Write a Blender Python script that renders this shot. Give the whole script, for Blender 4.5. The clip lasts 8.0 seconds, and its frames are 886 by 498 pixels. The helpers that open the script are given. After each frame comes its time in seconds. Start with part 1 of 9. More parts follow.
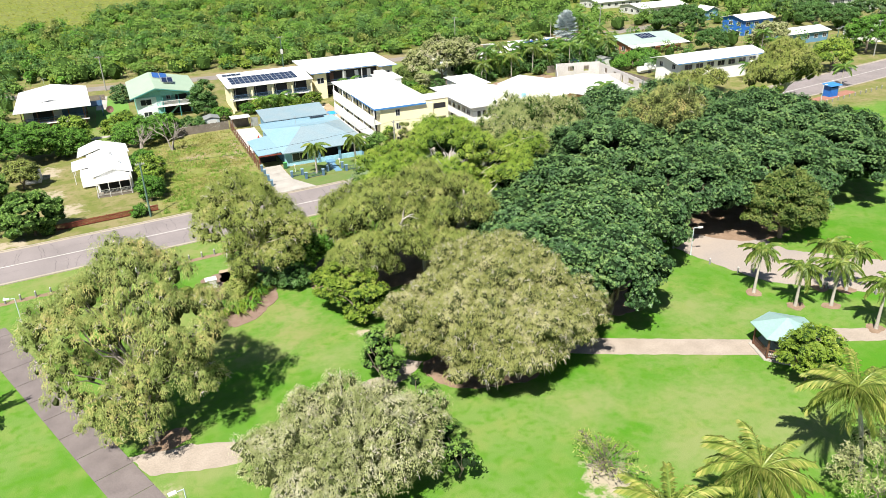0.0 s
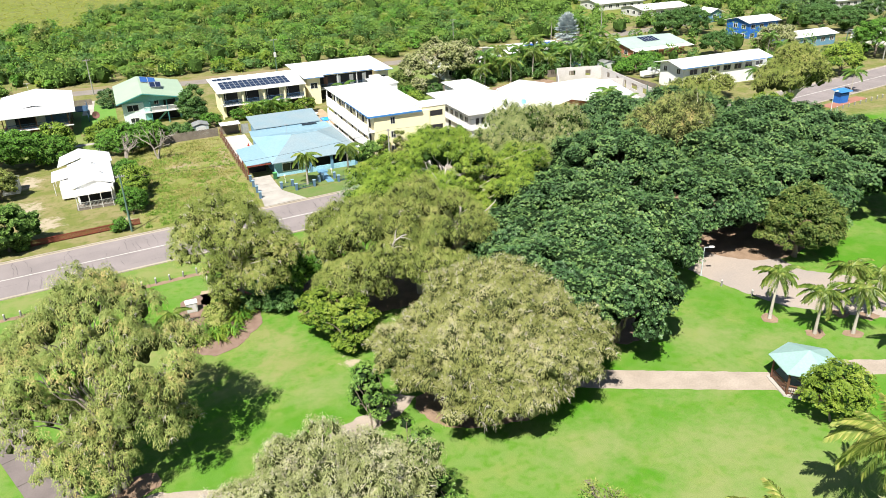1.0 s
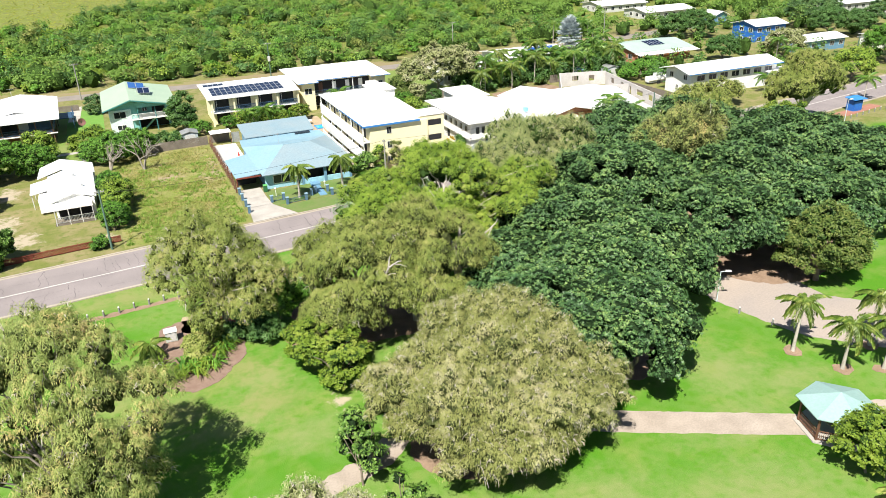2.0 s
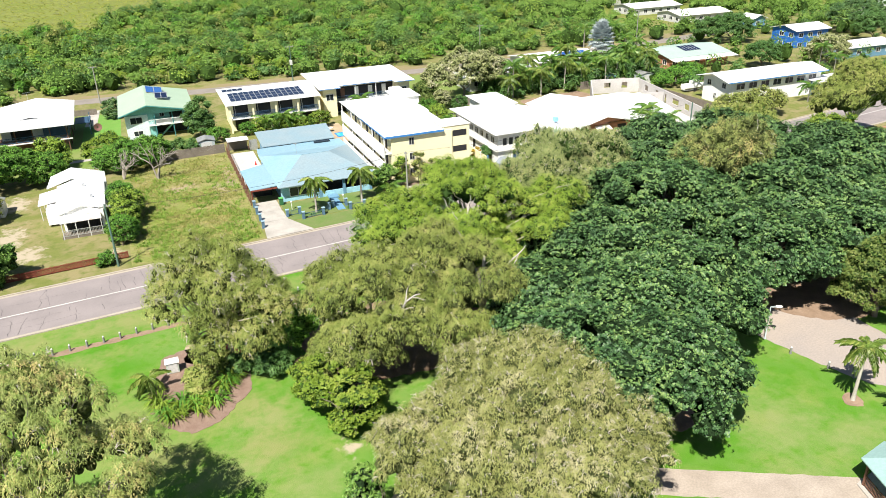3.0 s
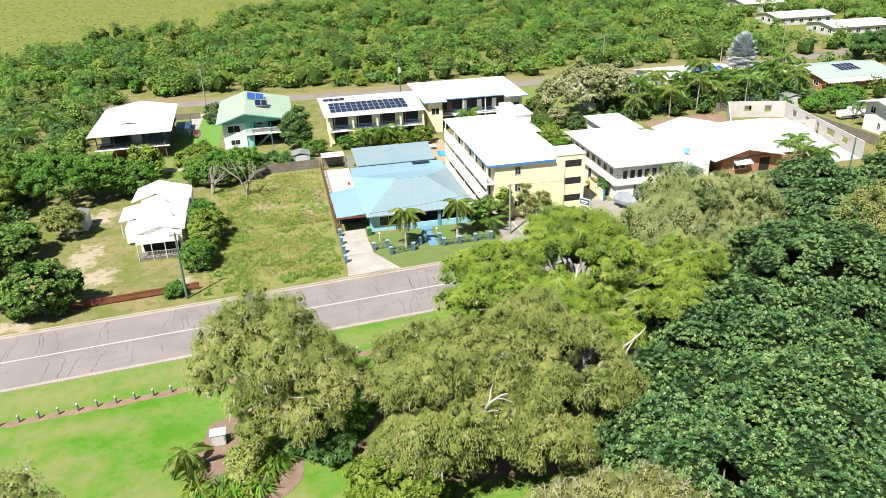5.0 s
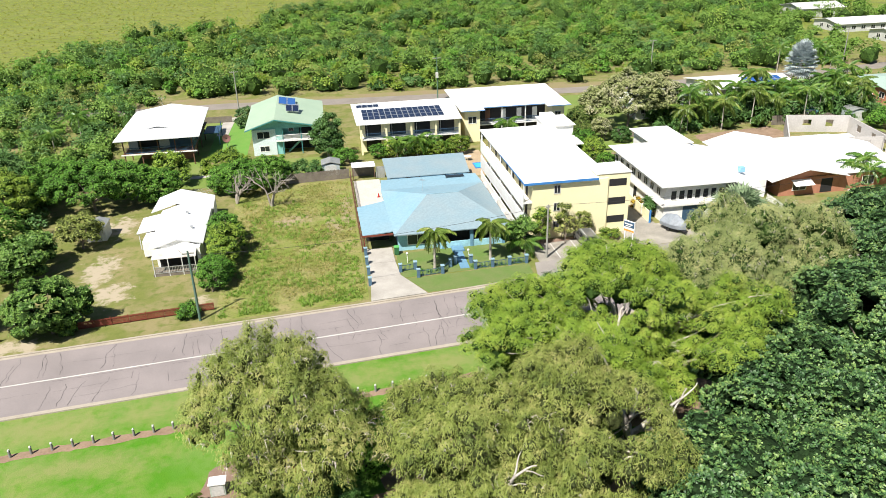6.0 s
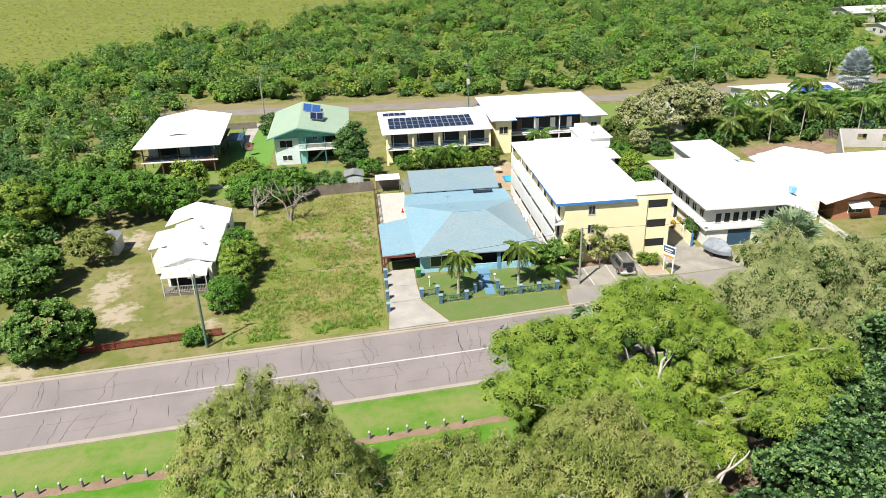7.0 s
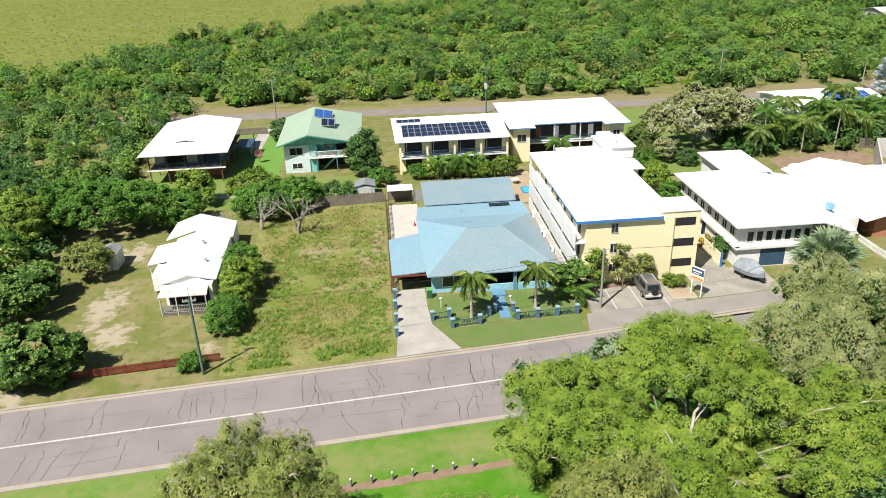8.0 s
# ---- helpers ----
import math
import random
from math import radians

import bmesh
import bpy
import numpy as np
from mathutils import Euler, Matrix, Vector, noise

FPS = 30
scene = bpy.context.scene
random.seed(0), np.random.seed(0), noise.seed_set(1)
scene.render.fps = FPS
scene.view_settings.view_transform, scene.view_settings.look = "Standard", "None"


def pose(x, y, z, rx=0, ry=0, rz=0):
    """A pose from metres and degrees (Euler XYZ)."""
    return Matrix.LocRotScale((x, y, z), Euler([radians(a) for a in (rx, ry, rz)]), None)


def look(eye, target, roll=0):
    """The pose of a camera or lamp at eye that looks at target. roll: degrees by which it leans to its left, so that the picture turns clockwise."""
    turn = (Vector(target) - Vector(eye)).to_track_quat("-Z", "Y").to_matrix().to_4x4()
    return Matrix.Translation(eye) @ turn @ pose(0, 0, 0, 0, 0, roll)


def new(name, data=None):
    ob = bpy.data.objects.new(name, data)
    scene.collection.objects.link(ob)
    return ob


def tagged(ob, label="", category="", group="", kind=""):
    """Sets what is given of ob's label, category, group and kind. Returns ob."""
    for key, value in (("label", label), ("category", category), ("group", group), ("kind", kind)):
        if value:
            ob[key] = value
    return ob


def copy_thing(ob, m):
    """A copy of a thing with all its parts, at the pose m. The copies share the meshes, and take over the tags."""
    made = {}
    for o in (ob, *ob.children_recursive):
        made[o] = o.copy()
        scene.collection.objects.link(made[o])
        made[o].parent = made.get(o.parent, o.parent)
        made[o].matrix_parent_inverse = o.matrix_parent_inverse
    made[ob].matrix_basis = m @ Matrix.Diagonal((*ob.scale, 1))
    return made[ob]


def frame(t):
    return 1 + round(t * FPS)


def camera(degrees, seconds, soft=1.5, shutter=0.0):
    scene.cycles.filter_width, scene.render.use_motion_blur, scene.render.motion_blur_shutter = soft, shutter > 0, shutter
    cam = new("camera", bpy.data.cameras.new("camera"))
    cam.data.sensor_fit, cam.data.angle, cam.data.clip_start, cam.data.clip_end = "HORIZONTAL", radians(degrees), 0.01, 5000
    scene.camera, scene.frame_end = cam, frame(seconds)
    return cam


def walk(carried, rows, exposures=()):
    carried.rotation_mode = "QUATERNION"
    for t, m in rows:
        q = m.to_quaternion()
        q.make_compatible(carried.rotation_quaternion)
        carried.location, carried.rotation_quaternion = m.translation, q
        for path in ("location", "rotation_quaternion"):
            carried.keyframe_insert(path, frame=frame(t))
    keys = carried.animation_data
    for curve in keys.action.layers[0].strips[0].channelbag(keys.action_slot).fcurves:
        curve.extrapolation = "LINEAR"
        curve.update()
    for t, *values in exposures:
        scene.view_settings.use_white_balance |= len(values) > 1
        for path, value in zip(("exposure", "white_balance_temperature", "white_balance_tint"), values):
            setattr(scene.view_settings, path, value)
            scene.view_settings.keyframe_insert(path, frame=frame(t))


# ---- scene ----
cam = camera(62.0, 8.0, soft=0.8)
PATH = [
    (0, (2.065, -1.18, 39.001), (2.784, 0.484, 38.156), -1.9),
    (0.5, (3.406, 1.243, 38.963), (4.127, 2.906, 38.117), -1.7),
    (1, (4.733, 3.74, 38.932), (5.454, 5.403, 38.086), -1.8),
    (1.5, (6.033, 6.376, 38.906), (6.756, 8.038, 38.06), -1.7),
    (2.8, (9.452, 13.77, 38.896), (10.17, 15.433, 38.05), -1.8),
    (2.9, (9.741, 14.373, 38.898), (10.431, 16.049, 38.053), -1.8),
    (3, (10.032, 14.983, 38.901), (10.694, 16.67, 38.056), -1.7),
    (3.5, (11.575, 18.105, 38.934), (12.144, 19.827, 38.091), -1.7),
    (4, (13.006, 21.244, 38.993), (13.509, 22.987, 38.15), -1.6),
    (4.5, (14.278, 24.387, 39.014), (14.721, 26.146, 38.172), -1.6),
    (4.7, (14.745, 25.652, 39.01), (15.164, 27.417, 38.169), -1.7),
    (6, (17.708, 34.017, 38.887), (17.992, 35.811, 38.048), -1.6),
    (6.5, (18.698, 37.146, 38.878), (18.931, 38.948, 38.042), -1.7),
    (7, (19.532, 40.075, 38.89), (19.73, 41.881, 38.054), -1.7),
    (7.5, (20.213, 42.772, 38.903), (20.384, 44.58, 38.066), -1.8),
    (8, (20.786, 45.312, 38.909), (20.934, 47.122, 38.071), -1.9),
]
walk(cam, [(t, look(eye, target, roll)) for t, eye, target, roll in PATH], [(0, 1.0), (4.5, 0.97), (6, 0.83), (6.5, 0.79), (8, 0.64)])

# ---- light ----
SUN_FROM = Vector((-0.48, -0.50, 1.0)).normalized()
world = bpy.data.worlds.new("sky")
scene.world = world
world.use_nodes = True
wn = world.node_tree.nodes
sky = wn.new("ShaderNodeTexSky")
sky.sky_type = "NISHITA"
sky.sun_disc = False
sky.sun_elevation = math.asin(SUN_FROM.z)
sky.sun_rotation = math.atan2(SUN_FROM.x, SUN_FROM.y)
sky.air_density, sky.dust_density = 1.0, 0.6
world.node_tree.links.new(sky.outputs[0], wn["Background"].inputs[0])
wn["Background"].inputs[1].default_value = 0.05
sun = new("sun", bpy.data.lights.new("sun", "SUN"))
sun.data.energy, sun.data.angle, sun.data.color = 5.0, radians(0.53), (1.0, 0.95, 0.87)
sun.matrix_world = look(SUN_FROM * 200, (0, 0, 0))


# ---- materials ----


def mat(name, col, col2=None, rough=0.7, scale=0.6, fine=8.0, amt=0.5, bump=0.15, metal=0.0, ribs=None, spec=0.5, dark=0.85):
    """A surface of two tones, with stains of one size and grain of another. ribs: (axis, waves per metre) of a sheet's profile."""
    m = bpy.data.materials.new(name)
    m.use_nodes = True
    nt, N = m.node_tree, m.node_tree.nodes
    L = nt.links.new
    bs = N["Principled BSDF"]
    geo = N.new("ShaderNodeNewGeometry")
    n1 = N.new("ShaderNodeTexNoise")
    n1.inputs["Scale"].default_value, n1.inputs["Detail"].default_value = scale, 5
    n2 = N.new("ShaderNodeTexNoise")
    n2.inputs["Scale"].default_value, n2.inputs["Detail"].default_value = fine, 3
    L(geo.outputs["Position"], n1.inputs["Vector"])
    L(geo.outputs["Position"], n2.inputs["Vector"])
    mx = N.new("ShaderNodeMix")
    mx.data_type = "RGBA"
    c2 = col2 or tuple(c * 0.75 for c in col)
    mx.inputs[6].default_value, mx.inputs[7].default_value = (*col, 1), (*c2, 1)
    ramp = N.new("ShaderNodeMapRange")
    ramp.inputs[1].default_value, ramp.inputs[2].default_value = 0.5 - 0.25 * amt, 0.5 + 0.3
    L(n1.outputs[0], ramp.inputs[0])
    L(ramp.outputs[0], mx.inputs[0])
    hs = N.new("ShaderNodeMix")
    hs.data_type, hs.blend_type = "RGBA", "MULTIPLY"
    hs.inputs[0].default_value = 1.0
    mr = N.new("ShaderNodeMapRange")
    mr.inputs[1].default_value, mr.inputs[2].default_value, mr.inputs[3].default_value, mr.inputs[4].default_value = 0.3, 0.7, dark, 1.08
    L(n2.outputs[0], mr.inputs[0])
    L(mx.outputs[2], hs.inputs[6])
    L(mr.outputs[0], hs.inputs[7])
    L(hs.outputs[2], bs.inputs["Base Color"])
    bs.inputs["Roughness"].default_value, bs.inputs["Metallic"].default_value = rough, metal
    bs.inputs["Specular IOR Level"].default_value = spec
    bp = N.new("ShaderNodeBump")
    bp.inputs["Strength"].default_value = bump
    bp.inputs["Distance"].default_value = 0.05
    L(n2.outputs[0], bp.inputs["Height"])
    if ribs:
        wv = N.new("ShaderNodeTexWave")
        wv.bands_direction = ribs[0]
        wv.inputs["Scale"].default_value = ribs[1]
        L(geo.outputs["Position"], wv.inputs["Vector"])
        b2 = N.new("ShaderNodeBump")
        b2.inputs["Strength"].default_value, b2.inputs["Distance"].default_value = 0.14, 0.03
        L(wv.outputs[1], b2.inputs["Height"])
        L(bp.outputs[0], b2.inputs["Normal"])
        bp = b2
    L(bp.outputs[0], bs.inputs["Normal"])
    return m


def leafmat(name, a, b, c, trans=0.28, rough=0.55, spec=0.3, own=0.8):
    """Foliage: tufts and single leaves (own: how much these differ) take tones between a, b and c."""
    m = bpy.data.materials.new(name)
    m.use_nodes = True
    nt, N = m.node_tree, m.node_tree.nodes
    L = nt.links.new
    bs = N["Principled BSDF"]
    geo = N.new("ShaderNodeNewGeometry")
    cr = N.new("ShaderNodeValToRGB")
    e = cr.color_ramp.elements
    e[0].position, e[0].color = 0.0, (*a, 1)
    e[1].position, e[1].color = 1.0, (*c, 1)
    mid = e.new(0.55)
    mid.color = (*b, 1)
    no = N.new("ShaderNodeTexNoise")
    no.inputs["Scale"].default_value, no.inputs["Detail"].default_value = 0.35, 3
    L(geo.outputs["Position"], no.inputs["Vector"])
    tuft = N.new("ShaderNodeTexNoise")
    tuft.inputs["Scale"].default_value, tuft.inputs["Detail"].default_value = 1.4, 2
    L(geo.outputs["Position"], tuft.inputs["Vector"])
    total = None
    for src, k in ((no.outputs[0], 1.5), (tuft.outputs[0], 1.1), (geo.outputs["Random Per Island"], own)):
        ad = N.new("ShaderNodeMath")
        ad.operation = "MULTIPLY_ADD"
        ad.inputs[1].default_value, ad.inputs[2].default_value = k, 0.5 - k * 0.5 if total is None else -k * 0.5
        L(src, ad.inputs[0])
        if total is not None:
            sm = N.new("ShaderNodeMath")
            sm.operation = "ADD"
            L(total, sm.inputs[0])
            L(ad.outputs[0], sm.inputs[1])
            total = sm.outputs[0]
        else:
            total = ad.outputs[0]
    ad2 = N.new("ShaderNodeClamp")
    L(total, ad2.inputs[0])
    L(ad2.outputs[0], cr.inputs[0])
    L(cr.outputs[0], bs.inputs["Base Color"])
    bs.inputs["Roughness"].default_value = rough
    bs.inputs["Specular IOR Level"].default_value = spec
    tr = N.new("ShaderNodeBsdfTranslucent")
    L(cr.outputs[0], tr.inputs[0])
    ms = N.new("ShaderNodeMixShader")
    ms.inputs[0].default_value = trans
    L(bs.outputs[0], ms.inputs[1])
    L(tr.outputs[0], ms.inputs[2])
    L(ms.outputs[0], N["Material Output"].inputs[0])
    return m


def glassmat(name, col, rough=0.08):
    m = bpy.data.materials.new(name)
    m.use_nodes = True
    bs = m.node_tree.nodes["Principled BSDF"]
    bs.inputs["Base Color"].default_value, bs.inputs["Roughness"].default_value = (*col, 1), rough
    return m


def groundmat():
    """Lawn in the park, drier grass between the houses, marsh behind the scrub."""
    m = bpy.data.materials.new("ground_grass")
    m.use_nodes = True
    nt, N = m.node_tree, m.node_tree.nodes
    L = nt.links.new
    bs = N["Principled BSDF"]
    geo = N.new("ShaderNodeNewGeometry")

    def noise_node(s, d=4, dist=0.0):
        n = N.new("ShaderNodeTexNoise")
        n.inputs["Scale"].default_value, n.inputs["Detail"].default_value, n.inputs["Distortion"].default_value = s, d, dist
        L(geo.outputs["Position"], n.inputs["Vector"])
        return n

    def rng_map(src, a, b, lo=0.0, hi=1.0):
        r = N.new("ShaderNodeMapRange")
        r.inputs[1].default_value, r.inputs[2].default_value, r.inputs[3].default_value, r.inputs[4].default_value = a, b, lo, hi
        L(src, r.inputs[0])
        return r.outputs[0]

    def mixc(f, a, b):
        x = N.new("ShaderNodeMix")
        x.data_type = "RGBA"
        L(f, x.inputs[0])
        for i, v in ((6, a), (7, b)):
            if isinstance(v, tuple):
                x.inputs[i].default_value = (*v, 1)
            else:
                L(v, x.inputs[i])
        return x.outputs[2]

    big, mid, small, tiny = noise_node(0.07, 4, 0.6), noise_node(0.30, 6), noise_node(1.1, 6), noise_node(14, 2)
    lawn = mixc(rng_map(big.outputs[0], 0.38, 0.62), (0.070, 0.205, 0.012), (0.140, 0.232, 0.050))
    lawn = mixc(rng_map(mid.outputs[0], 0.46, 0.74, 0.0, 0.85), lawn, (0.188, 0.240, 0.060))
    lawn = mixc(rng_map(small.outputs[0], 0.48, 0.66, 0, 0.75), lawn, (0.078, 0.205, 0.012))
    dry = mixc(rng_map(mid.outputs[0], 0.38, 0.62), (0.150, 0.168, 0.045), (0.235, 0.205, 0.098))
    dry = mixc(rng_map(small.outputs[0], 0.5, 0.7), dry, (0.120, 0.148, 0.034))
    marsh = mixc(rng_map(big.outputs[0], 0.4, 0.62), (0.192, 0.212, 0.050), (0.160, 0.194, 0.032))
    marsh = mixc(rng_map(mid.outputs[0], 0.50, 0.62, 0.0, 0.85), marsh, (0.132, 0.142, 0.052))
    marsh = mixc(rng_map(small.outputs[0], 0.5, 0.7), marsh, (0.111, 0.145, 0.038))
    sep = N.new("ShaderNodeSeparateXYZ")
    L(geo.outputs["Position"], sep.inputs[0])
    c = mixc(rng_map(sep.outputs[1], 97.0, 101.0), lawn, dry)
    c = mixc(rng_map(sep.outputs[1], 225.0, 240.0), c, marsh)
    v = N.new("ShaderNodeMix")
    v.data_type, v.blend_type = "RGBA", "MULTIPLY"
    v.inputs[0].default_value = 1
    L(c, v.inputs[6])
    L(rng_map(tiny.outputs[0], 0.3, 0.7, 0.78, 1.12), v.inputs[7])
    L(v.outputs[2], bs.inputs["Base Color"])
    bs.inputs["Roughness"].default_value, bs.inputs["Specular IOR Level"].default_value = 0.9, 0.15
    bp = N.new("ShaderNodeBump")
    bp.inputs["Strength"].default_value, bp.inputs["Distance"].default_value = 0.5, 0.06
    L(tiny.outputs[0], bp.inputs["Height"])
    L(bp.outputs[0], bs.inputs["Normal"])
    return m


def add_patches(m, patches, colour, ragged=1.1, top=0.92, soft=1.0):
    """Worn patches with ragged edges, each (x, y, radius along x, radius along y)."""
    nt, N = m.node_tree, m.node_tree.nodes
    L = nt.links.new
    target = N["Principled BSDF"].inputs["Base Color"]
    before = target.links[0].from_socket
    geo = N.new("ShaderNodeNewGeometry")
    no = N.new("ShaderNodeTexNoise")
    no.inputs["Scale"].default_value, no.inputs["Detail"].default_value, no.inputs["Roughness"].default_value = 0.7, 7, 0.7
    L(geo.outputs["Position"], no.inputs["Vector"])
    best = None
    for x, y, a, b in patches:
        sub = N.new("ShaderNodeVectorMath")
        sub.operation = "SUBTRACT"
        sub.inputs[1].default_value = (x, y, 0)
        L(geo.outputs["Position"], sub.inputs[0])
        mul = N.new("ShaderNodeVectorMath")
        mul.operation = "MULTIPLY"
        mul.inputs[1].default_value = (1 / a, 1 / b, 0)
        L(sub.outputs[0], mul.inputs[0])
        ln_ = N.new("ShaderNodeVectorMath")
        ln_.operation = "LENGTH"
        L(mul.outputs[0], ln_.inputs[0])
        ma = N.new("ShaderNodeMath")
        ma.operation = "MULTIPLY_ADD"
        ma.inputs[1].default_value = ragged * 2.2
        L(no.outputs[0], ma.inputs[0])
        L(ln_.outputs["Value"], ma.inputs[2])
        if best is None:
            best = ma.outputs[0]
        else:
            mn = N.new("ShaderNodeMath")
            mn.operation = "MINIMUM"
            L(best, mn.inputs[0])
            L(ma.outputs[0], mn.inputs[1])
            best = mn.outputs[0]
    mr = N.new("ShaderNodeMapRange")
    mid = 0.62 + ragged * 1.1
    mr.inputs[1].default_value, mr.inputs[2].default_value, mr.inputs[3].default_value, mr.inputs[4].default_value = mid - 0.22 * soft, mid + 0.3 * soft, top, 0.0
    L(best, mr.inputs[0])
    mx = N.new("ShaderNodeMix")
    mx.data_type = "RGBA"
    L(mr.outputs[0], mx.inputs[0])
    L(before, mx.inputs[6])
    mx.inputs[7].default_value = (*colour, 1)
    L(mx.outputs[2], target)


def roughgrass(name, straw, green, soil, deep):
    """Rough unmown grass: straw, green swathes, bare soil and deep tufts at four sizes."""
    m = bpy.data.materials.new(name)
    m.use_nodes = True
    nt, N = m.node_tree, m.node_tree.nodes
    L = nt.links.new
    bs = N["Principled BSDF"]
    geo = N.new("ShaderNodeNewGeometry")
    c = None
    for scale, detail, lo, hi, top, col in ((0.16, 5, 0.40, 0.60, 1.0, green), (0.9, 6, 0.52, 0.70, 0.8, green), (1.7, 5, 0.60, 0.74, 0.85, soil), (3.5, 4, 0.52, 0.70, 0.8, deep), (7.0, 3, 0.55, 0.75, 0.6, straw)):
        n = N.new("ShaderNodeTexNoise")
        n.inputs["Scale"].default_value, n.inputs["Detail"].default_value, n.inputs["Roughness"].default_value = scale, detail, 0.65
        off = N.new("ShaderNodeVectorMath")
        off.inputs[1].default_value = (scale * 31, scale * 17, 0)
        L(geo.outputs["Position"], off.inputs[0])
        L(off.outputs[0], n.inputs["Vector"])
        k = N.new("ShaderNodeMapRange")
        k.inputs[1].default_value, k.inputs[2].default_value, k.inputs[4].default_value = lo, hi, top
        L(n.outputs[0], k.inputs[0])
        x = N.new("ShaderNodeMix")
        x.data_type = "RGBA"
        L(k.outputs[0], x.inputs[0])
        x.inputs[7].default_value = (*col, 1)
        if c is None:
            x.inputs[6].default_value = (*straw, 1)
        else:
            L(c, x.inputs[6])
        c = x.outputs[2]
        last = n
    L(c, bs.inputs["Base Color"])
    bs.inputs["Roughness"].default_value, bs.inputs["Specular IOR Level"].default_value = 0.95, 0.1
    bp = N.new("ShaderNodeBump")
    bp.inputs["Strength"].default_value, bp.inputs["Distance"].default_value = 0.8, 0.12
    L(last.outputs[0], bp.inputs["Height"])
    L(bp.outputs[0], bs.inputs["Normal"])
    return m


M_GROUND = groundmat()
add_patches(M_GROUND, [(-10.8, 120, 2.2, 5.5), (-11.5, 134, 2.6, 4.0), (-15.5, 103.4, 3.4, 1.8), (-8.0, 113.5, 2.4, 3.0), (2.2, 109.5, 1.2, 1.4), (19.6, 61.3, 1.0, 1.3), (29.5, 33.0, 2.2, 2.6), (-1.5, 45.5, 2.0, 1.6)], (0.37, 0.315, 0.235), 1.9)
add_patches(M_GROUND, [(14.5, 67.5, 2.6, 2.2), (10.0, 62.0, 3.0, 2.2), (43, 37, 6, 3.5), (34, 41, 4, 3), (48, 44, 5, 2.2), (53, 50, 4, 3), (3.0, 47.0, 6, 2.0), (-8.5, 45, 3, 3), (57, 46.5, 4, 2), (-20, 70, 6, 4), (16, 58, 3, 2), (38, 33, 5, 3), (46, 31, 4, 4)], (0.205, 0.235, 0.088), 1.6, 0.75, 2.6)
add_patches(M_GROUND, [(-20, 88, 9, 2.6), (-8, 89, 8, 2.4), (4, 90, 8, 2.4), (16, 91, 8, 2.4), (27, 92, 6, 2.4), (-6, 78, 7, 3), (2, 72, 4, 5), (-15, 74, 6, 3.5), (6, 66, 4, 3), (-4, 83.6, 7, 1.6), (13, 70, 3, 2.5), (14, 64, 3, 3)], (0.225, 0.222, 0.088), 1.6, 0.72, 2.6)
M_ROAD = mat("asphalt", (0.250, 0.218, 0.212), (0.196, 0.172, 0.168), 0.9, 0.25, 20, 0.6, 0.2)
M_CONC = mat("concrete", (0.41, 0.385, 0.345), (0.28, 0.26, 0.23), 0.85, 0.5, 9, 0.6)
M_KERB = mat("kerb_concrete", (0.370, 0.326, 0.266), (0.296, 0.259, 0.207), 0.85, 0.5, 9, 0.6)
M_PATH = mat("footpath_concrete", (0.178, 0.150, 0.142), (0.128, 0.107, 0.102), 0.88, 0.6, 12, 0.6)
M_SAND = mat("sandy_dirt", (0.385, 0.303, 0.207), (0.296, 0.229, 0.148), 0.95, 0.5, 6, 0.45, 0.32)
M_GRAVEL = mat("pale_gravel", (0.365, 0.31, 0.255), (0.27, 0.225, 0.18), 0.95, 0.6, 7, 0.7, 0.4)
M_DIRT = mat("bare_soil", (0.266, 0.185, 0.126), (0.178, 0.118, 0.074), 0.95, 0.8, 6, 0.7, 0.5)
M_MULCH = mat("red_mulch", (0.185, 0.118, 0.088), (0.244, 0.172, 0.132), 0.95, 1.5, 12, 0.7, 0.6)
M_DRYGRASS = roughgrass("lot_grass", (0.270, 0.238, 0.105), (0.160, 0.205, 0.040), (0.300, 0.225, 0.135), (0.055, 0.085, 0.018))
add_patches(M_DRYGRASS, [(19.6, 133, 1.2, 8.0), (17.5, 127, 1.6, 4), (12, 131, 3, 2)], (0.29, 0.235, 0.15), 1.9)
M_LINE = mat("road_paint", (0.533, 0.518, 0.488), (0.407, 0.385, 0.355), 0.7, 1.0, 12)
M_TAR = mat("tar_seal", (0.075, 0.066, 0.066), None, 0.6)
M_WROOF = mat("white_metal_roof", (0.74, 0.74, 0.735), (0.66, 0.66, 0.65), 0.45, 0.25, 3, 0.5, 0.05, ribs=("X", 2.0), dark=0.96)
M_WROOFH = mat("white_metal_house_roof", (0.64, 0.65, 0.65), (0.56, 0.57, 0.575), 0.5, 0.25, 3, 0.5, 0.05, ribs=("X", 2.0), dark=0.95)
M_WROOFY = mat("white_metal_roof_crosswise", (0.74, 0.74, 0.735), (0.65, 0.65, 0.635), 0.45, 0.25, 3, 0.5, 0.05, ribs=("Y", 2.0), dark=0.96)
M_BROOF = mat("sky_blue_roof", (0.205, 0.345, 0.425), (0.245, 0.355, 0.405), 0.5, 0.2, 3, 0.6, 0.02, ribs=("X", 2.0), dark=0.92)
M_BROOF2 = mat("faded_grey_blue_roof", (0.200, 0.289, 0.333), (0.244, 0.303, 0.326), 0.5, 0.35, 4, 0.8, 0.05, ribs=("X", 2.0), dark=0.9)
M_GROOF = mat("pale_green_roof", (0.33, 0.42, 0.31), (0.285, 0.385, 0.28), 0.5, 0.3, 4, 0.6, 0.05, ribs=("X", 2.0), dark=0.94)
